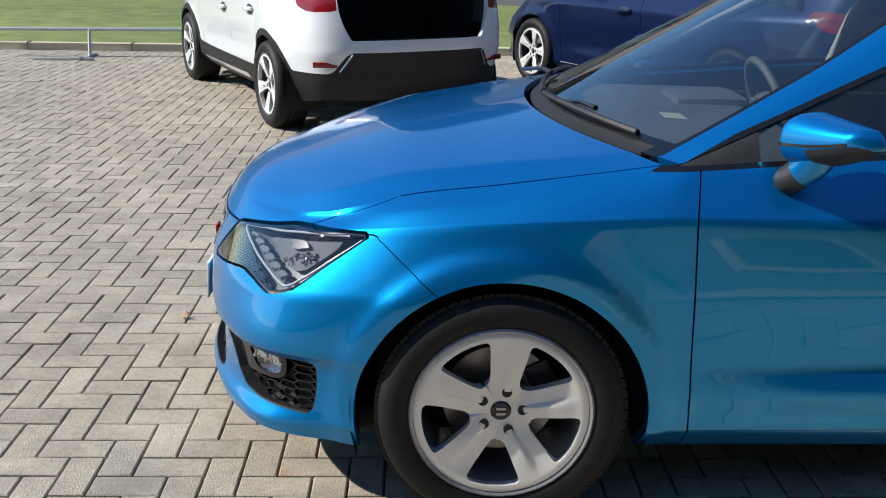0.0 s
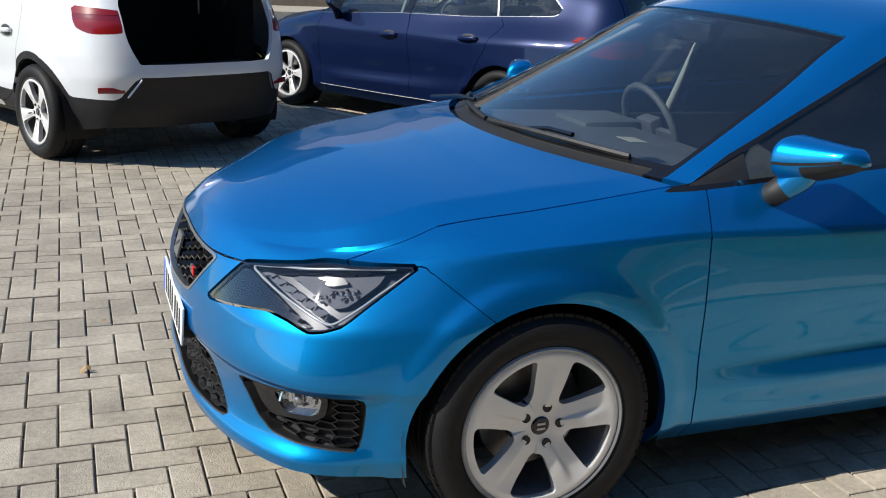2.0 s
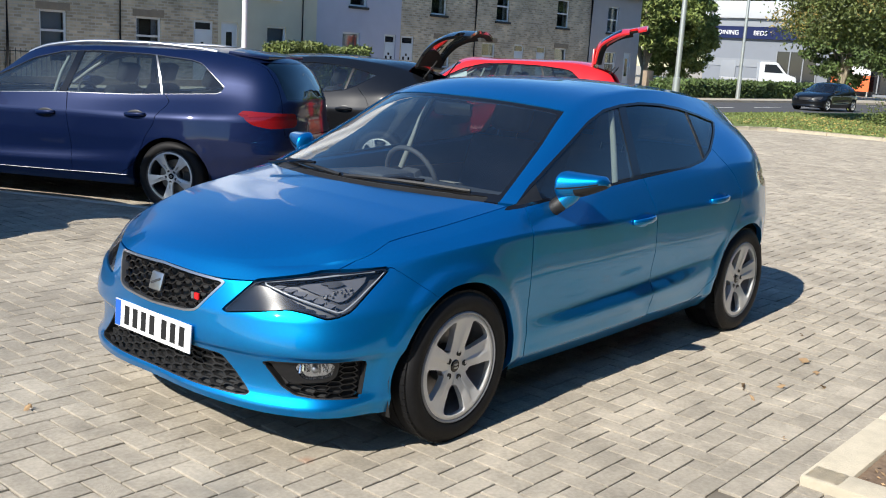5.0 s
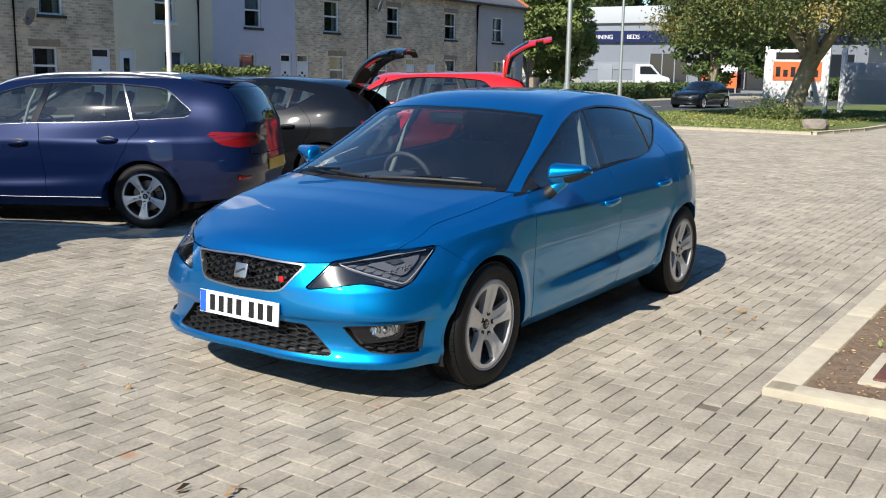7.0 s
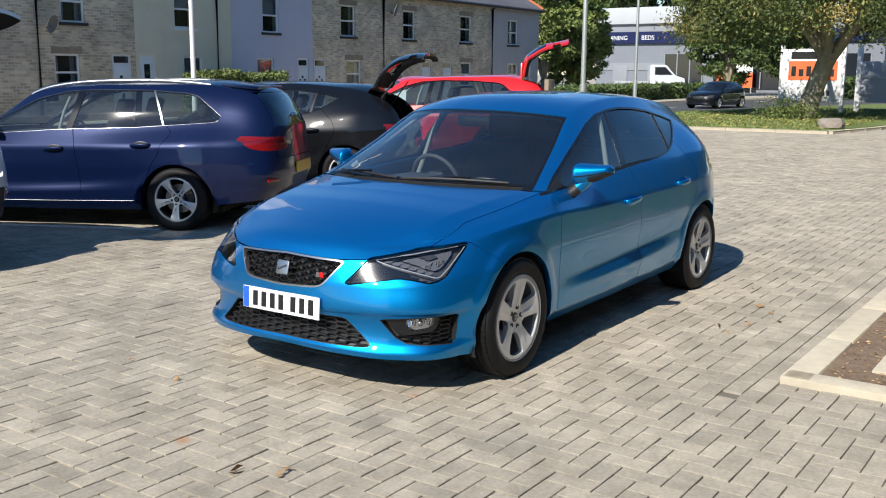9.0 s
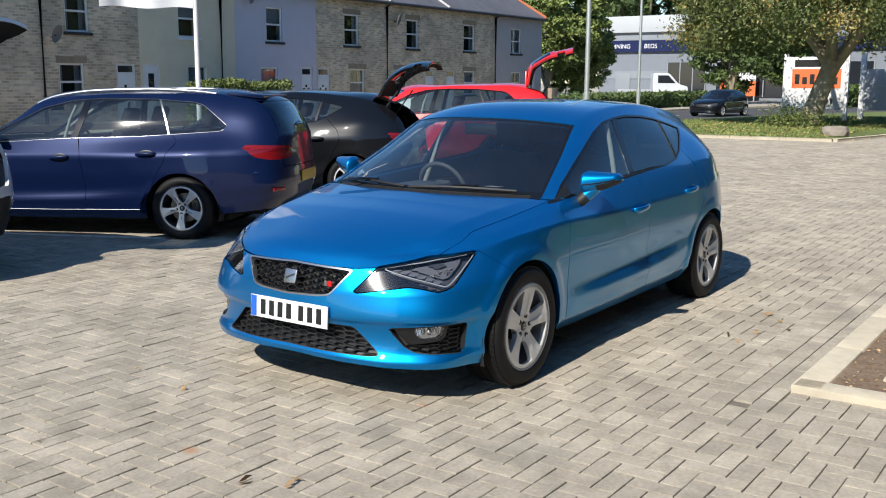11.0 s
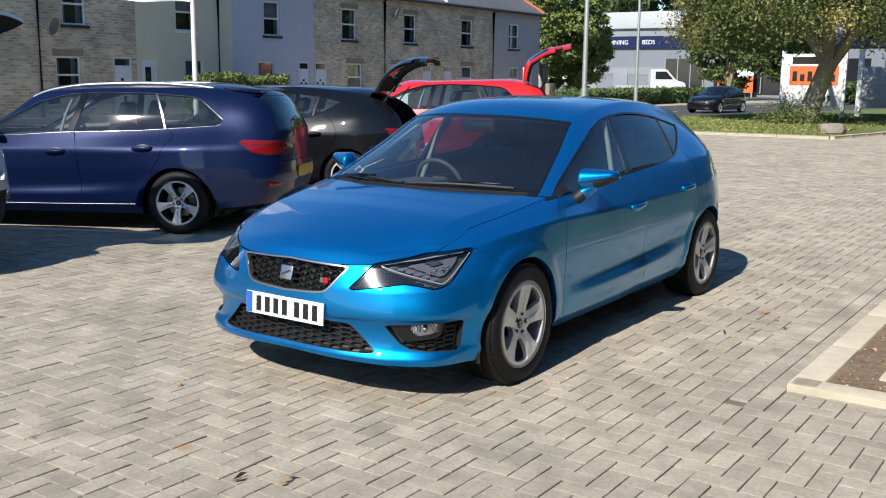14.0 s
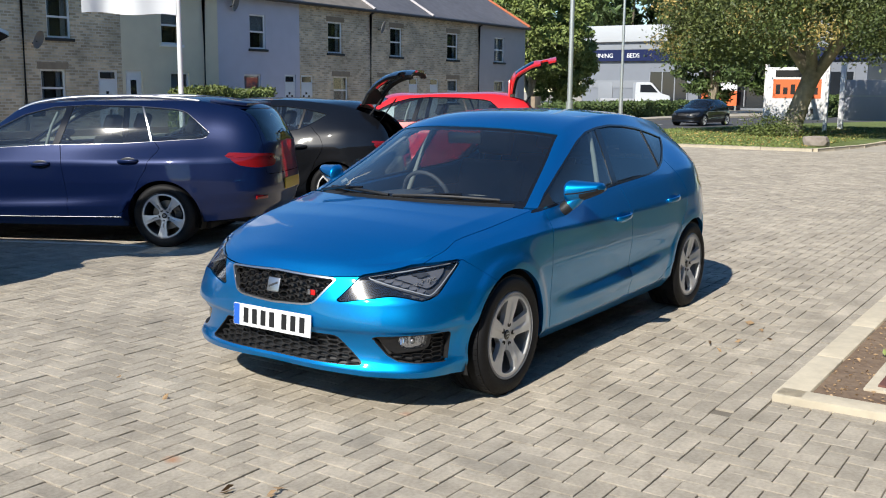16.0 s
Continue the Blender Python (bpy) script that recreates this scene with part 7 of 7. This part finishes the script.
for y in (-1.8, 1.1):
    box_part("post", (-.1, .1, y - .1, y + .1, 0, 2.85), M["board_white"], s2, bevel=.01)

# ---- retail store ----
store = thing("retail_store", "grey retail store with a white roof band and navy sign", "store", at=Matrix.Translation((85, 31, 0)))
bm = bmesh.new()
box(bm, 0, 30, -14, 12.3, 0, 6.2)
part("wall", bm, M["store_wall"], store)
box_part("roof_band", (-.6, 30.4, -14.4, 12.7, 6.2, 7.75), M["store_roof"], store, bevel=.1)
box_part("soffit_band", (-.25, -.0, -14, 12.4, 5.5, 6.2), M["store_grey"], store)
box_part("lower_band", (-.06, -.0, -14, 12.3, 1.9, 2.6), M["store_grey"], store)
sb = box_part("sign_band", (-.3, -.001, -14, 12.0, 4.42, 5.48), M["navy_sign"], store, "navy sign band")
for word, y in (("DINING", 11.0), ("BEDS", 7.55)):
    cu = bpy.data.curves.new("sign_word", "FONT")
    cu.body, cu.size, cu.extrude = word, .58, .02
    tmp = new("sign_word", cu)
    me = bpy.data.meshes.new_from_object(tmp)
    bpy.data.objects.remove(tmp)
    me.materials.append(M["white_text"])
    o = new("sign_word", me)
    o.parent = sb
    o.matrix_basis = Matrix.Translation((-.34, y, 4.74)) @ Matrix(((0, 0, -1, 0), (-1, 0, 0, 0), (0, 1, 0, 0), (0, 0, 0, 1)))
for y0, y1 in ((1.5, 5.2), (-6, 0.5), (-13, -7)):
    w = box_part("shop_window", (-.12, -.0, y0, y1, .3, 3.4), M["house_glass"], store, "dark shop window")
    for k in range(4):
        yy = y0 + (y1 - y0) * k / 3
        box_part("window_frame", (-.16, -.12, yy - .05, yy + .05, .3, 3.4), M["store_grey"], w)
box_part("store_door", (-.1, -.0, 9.0, 10.5, 0, 2.4), M["store_grey"], store, "grey service door", bevel=.02)
hd = thing("poster_board", "orange and white poster board outside the store", "sign", at=Matrix.Translation((83.5, 29, 0)))
box_part("board", (-.05, .05, -1.6, 1.6, .4, 1.7), M["orange"], hd)
box_part("upper_board", (-.05, .05, -1.6, 1.6, 1.75, 3.0), M["board_white"], hd)
for y in (-1.5, 1.5):
    box_part("post", (-.04, .04, y - .05, y + .05, 0, 3.1), M["steel"], hd)


def pickup(x, y, deg):
    """A white cab truck with a low flat bed."""
    t = thing("pickup_truck", "white cab truck with a low flat bed", "truck", at=Matrix.Translation((x, y, 0)) @ Matrix.Rotation(radians(deg), 4, "Z"))
    bm = bmesh.new()
    side_pts = [(-1.0, .5), (-1.0, 2.35), (.35, 2.35), (1.15, 1.45), (1.95, 1.2), (2.0, .5)]
    a = [bm.verts.new((px, -.95, pz)) for px, pz in side_pts]
    b = [bm.verts.new((px, .95, pz)) for px, pz in side_pts]
    bm.faces.new(a)
    bm.faces.new(b[::-1])
    for i in range(len(a)):
        j = (i + 1) % len(a)
        bm.faces.new((a[j], a[i], b[i], b[j]))
    bmesh.ops.recalc_face_normals(bm, faces=bm.faces)
    bmesh.ops.bevel(bm, geom=list(bm.edges), offset=.06, segments=2, affect="EDGES")
    part("cab", bm, M["white_paint"], t, angle=40)
    for s in (-1, 1):
        bm = bmesh.new()
        q = [(-.6, 1.5), (-.6, 2.15), (.28, 2.15), (.9, 1.5)]
        vs = [bm.verts.new((px, s * .962, pz)) for px, pz in q] + [bm.verts.new((px, s * .94, pz)) for px, pz in q]
        for f in ((0, 1, 2, 3), (7, 6, 5, 4), (0, 4, 5, 1), (1, 5, 6, 2), (2, 6, 7, 3), (3, 7, 4, 0)):
            bm.faces.new([vs[i] for i in f])
        bmesh.ops.recalc_face_normals(bm, faces=bm.faces)
        part("side_window", bm, M["house_glass"], t)
    box_part("windscreen", (-.42, .46, -.82, .82, -.012, .012), M["house_glass"], t, m=Matrix.Translation((.80, 0, 1.94)) @ Matrix.Rotation(radians(48.4), 4, "Y"))
    box_part("flat_bed", (-4.0, -1.1, -.95, .95, .75, .95), M["board_grey"], t, bevel=.02)
    for wx in (1.2, -2.8):
        for s in (-1, 1):
            rev_part("wheel", [(0, -.1), (.2, -.1), (.22, -.06), (.34, -.1), (.36, 0), (.34, .1), (0, .1)], 24, M["rubber"], t, m=Matrix.Translation((wx, s * .8, .36)))


pickup(77.5, 33.5, -60)

# ---- unseen building behind the camera, added to close the yard and darken reflections ----
shw = thing("unseen_backdrop_building", "long dark grey unseen building with dark glazing, added to darken reflections", "building", at=Matrix.Translation((0, -7, 0)))
bm = bmesh.new()
box(bm, -30, 62, -12, 0, 0, 8.4)
part("wall", bm, M["backdrop_wall"], shw)
for k in range(22):
    box_part("window", (-28 + k * 4.1, -24.4 + k * 4.1, .0, .06, .25, 3.3), M["house_glass"], shw, "dark glazing of the unseen building")
box_part("roof", (-30.5, 62.5, -12.5, .5, 8.4, 8.7), M["store_grey"], shw, bevel=.05)

# ---- a car on the road ----
far_car, _ = make_car("hatchback_car", "small black hatchback on the road", Matrix.Translation((41.25, 16.25, -.006)) @ Matrix.Rotation(radians(-8), 4, "Z") @ Matrix.Scale(.87, 4), M["grey_paint"], fine=.4, wheel="ten", seats=False)


# ---- herringbone blocks, 200 x 100 mm ----
def block_template(lx, ly):
    g, b, h = .0032, .0034, .012
    x0, x1, y0, y1 = g, lx - g, g, ly - g
    lo = [(x0, y0, -h), (x1, y0, -h), (x1, y1, -h), (x0, y1, -h)]
    mi = [(x0, y0, -b * .7), (x1, y0, -b * .7), (x1, y1, -b * .7), (x0, y1, -b * .7)]
    hi = [(x0 + b, y0 + b, 0), (x1 - b, y0 + b, 0), (x1 - b, y1 - b, 0), (x0 + b, y1 - b, 0)]
    V = np.array(lo + mi + hi)
    F = [(8, 9, 10, 11)]
    for k in range(4):
        j = (k + 1) % 4
        F += [(k, j, 4 + j, 4 + k), (4 + k, 4 + j, 8 + j, 8 + k)]
    return V, np.array(F)


def lay_blocks(parent):
    x_off, y_off = -1.02, 2.98
    kinds = {"h": block_template(.2, .1), "v": block_template(.1, .2), "q": block_template(.1, .1)}
    near = {"h": [], "v": [], "q": []}
    far = {"h": [], "v": [], "q": []}
    i0, i1 = int((XA - x_off) / .1) - 1, int((XB - x_off) / .1) + 1
    j0, j1 = int((YA - y_off) / .1) - 1, int((YB - y_off) / .1) + 1
    def free(i, j):
        x, y = x_off + i * .1 + .05, y_off + j * .1 + .05
        if not (XA < x < XB and YA < y < YB):
            return False
        return not (x > .955 and y < 1.08) and not (x > .58 and 1.08 < y < 1.38)

    for i in range(i0, i1):
        for j in range(j0, j1):
            c = (i - j) % 4
            if c not in (0, 3):
                continue
            x, y = x_off + i * .1, y_off + j * .1
            k = "h" if c == 0 else "v"
            mate = (i + 1, j) if k == "h" else (i, j + 1)
            a, b = free(i, j), free(*mate)
            if a and b:
                if -2.05 < x < -.05 and 1.1 < y < 4.08 and len(near["h"]) + len(near["v"]) < 290:
                    near[k].append((x, y))
                else:
                    far[k].append((x, y))
            elif a or b:
                far["q"].append((x, y) if a else (x_off + mate[0] * .1, y_off + mate[1] * .1))
    # courses along the planter's kerb
    for r in range(3):
        for q in range(120):
            far["h"].append((.58 + q * .2 + (.1 if r % 2 else 0), 1.088 + r * .1))
    rg = np.random.RandomState(9)
    Vs, Fs, off = [], [], 0
    for k, (V, F) in kinds.items():
        P = np.array(far[k])
        n = len(P)
        dz = rg.normal(0, .0009, n)
        tl = rg.normal(0, .006, (n, 2))
        W = V[None] + np.concatenate([P, dz[:, None]], 1)[:, None, :]
        W[..., 2] += (V[None, :, 0] * tl[:, None, 0] + V[None, :, 1] * tl[:, None, 1]) * (V[None, :, 2] > -.011)
        Vs.append(W.reshape(-1, 3))
        Fs.append((F[None] + (np.arange(n) * len(V))[:, None, None] + off).reshape(-1, 4))
        off += n * len(V)
    me = bpy.data.meshes.new("paving_blocks")
    me.from_pydata(np.vstack(Vs).tolist(), [], np.vstack(Fs).tolist())
    me.materials.append(M["block"])
    o = new("paving_blocks", me)
    o.parent = parent
    tagged(o, "grey-buff concrete paving blocks", kind="stuff")
    for k, (V, F) in kinds.items():
        me = bpy.data.meshes.new("paving_block")
        me.from_pydata(V.tolist(), [], F.tolist())
        me.materials.append(M["block_one"])
        for x, y in near[k]:
            o = new("paving_block", me)
            o.parent = parent
            o.matrix_basis = Matrix.Translation((x, y, rg.normal(0, .0008))) @ Euler((rg.normal(0, .005), rg.normal(0, .005), rg.normal(0, .004))).to_matrix().to_4x4()


lay_blocks(yard)
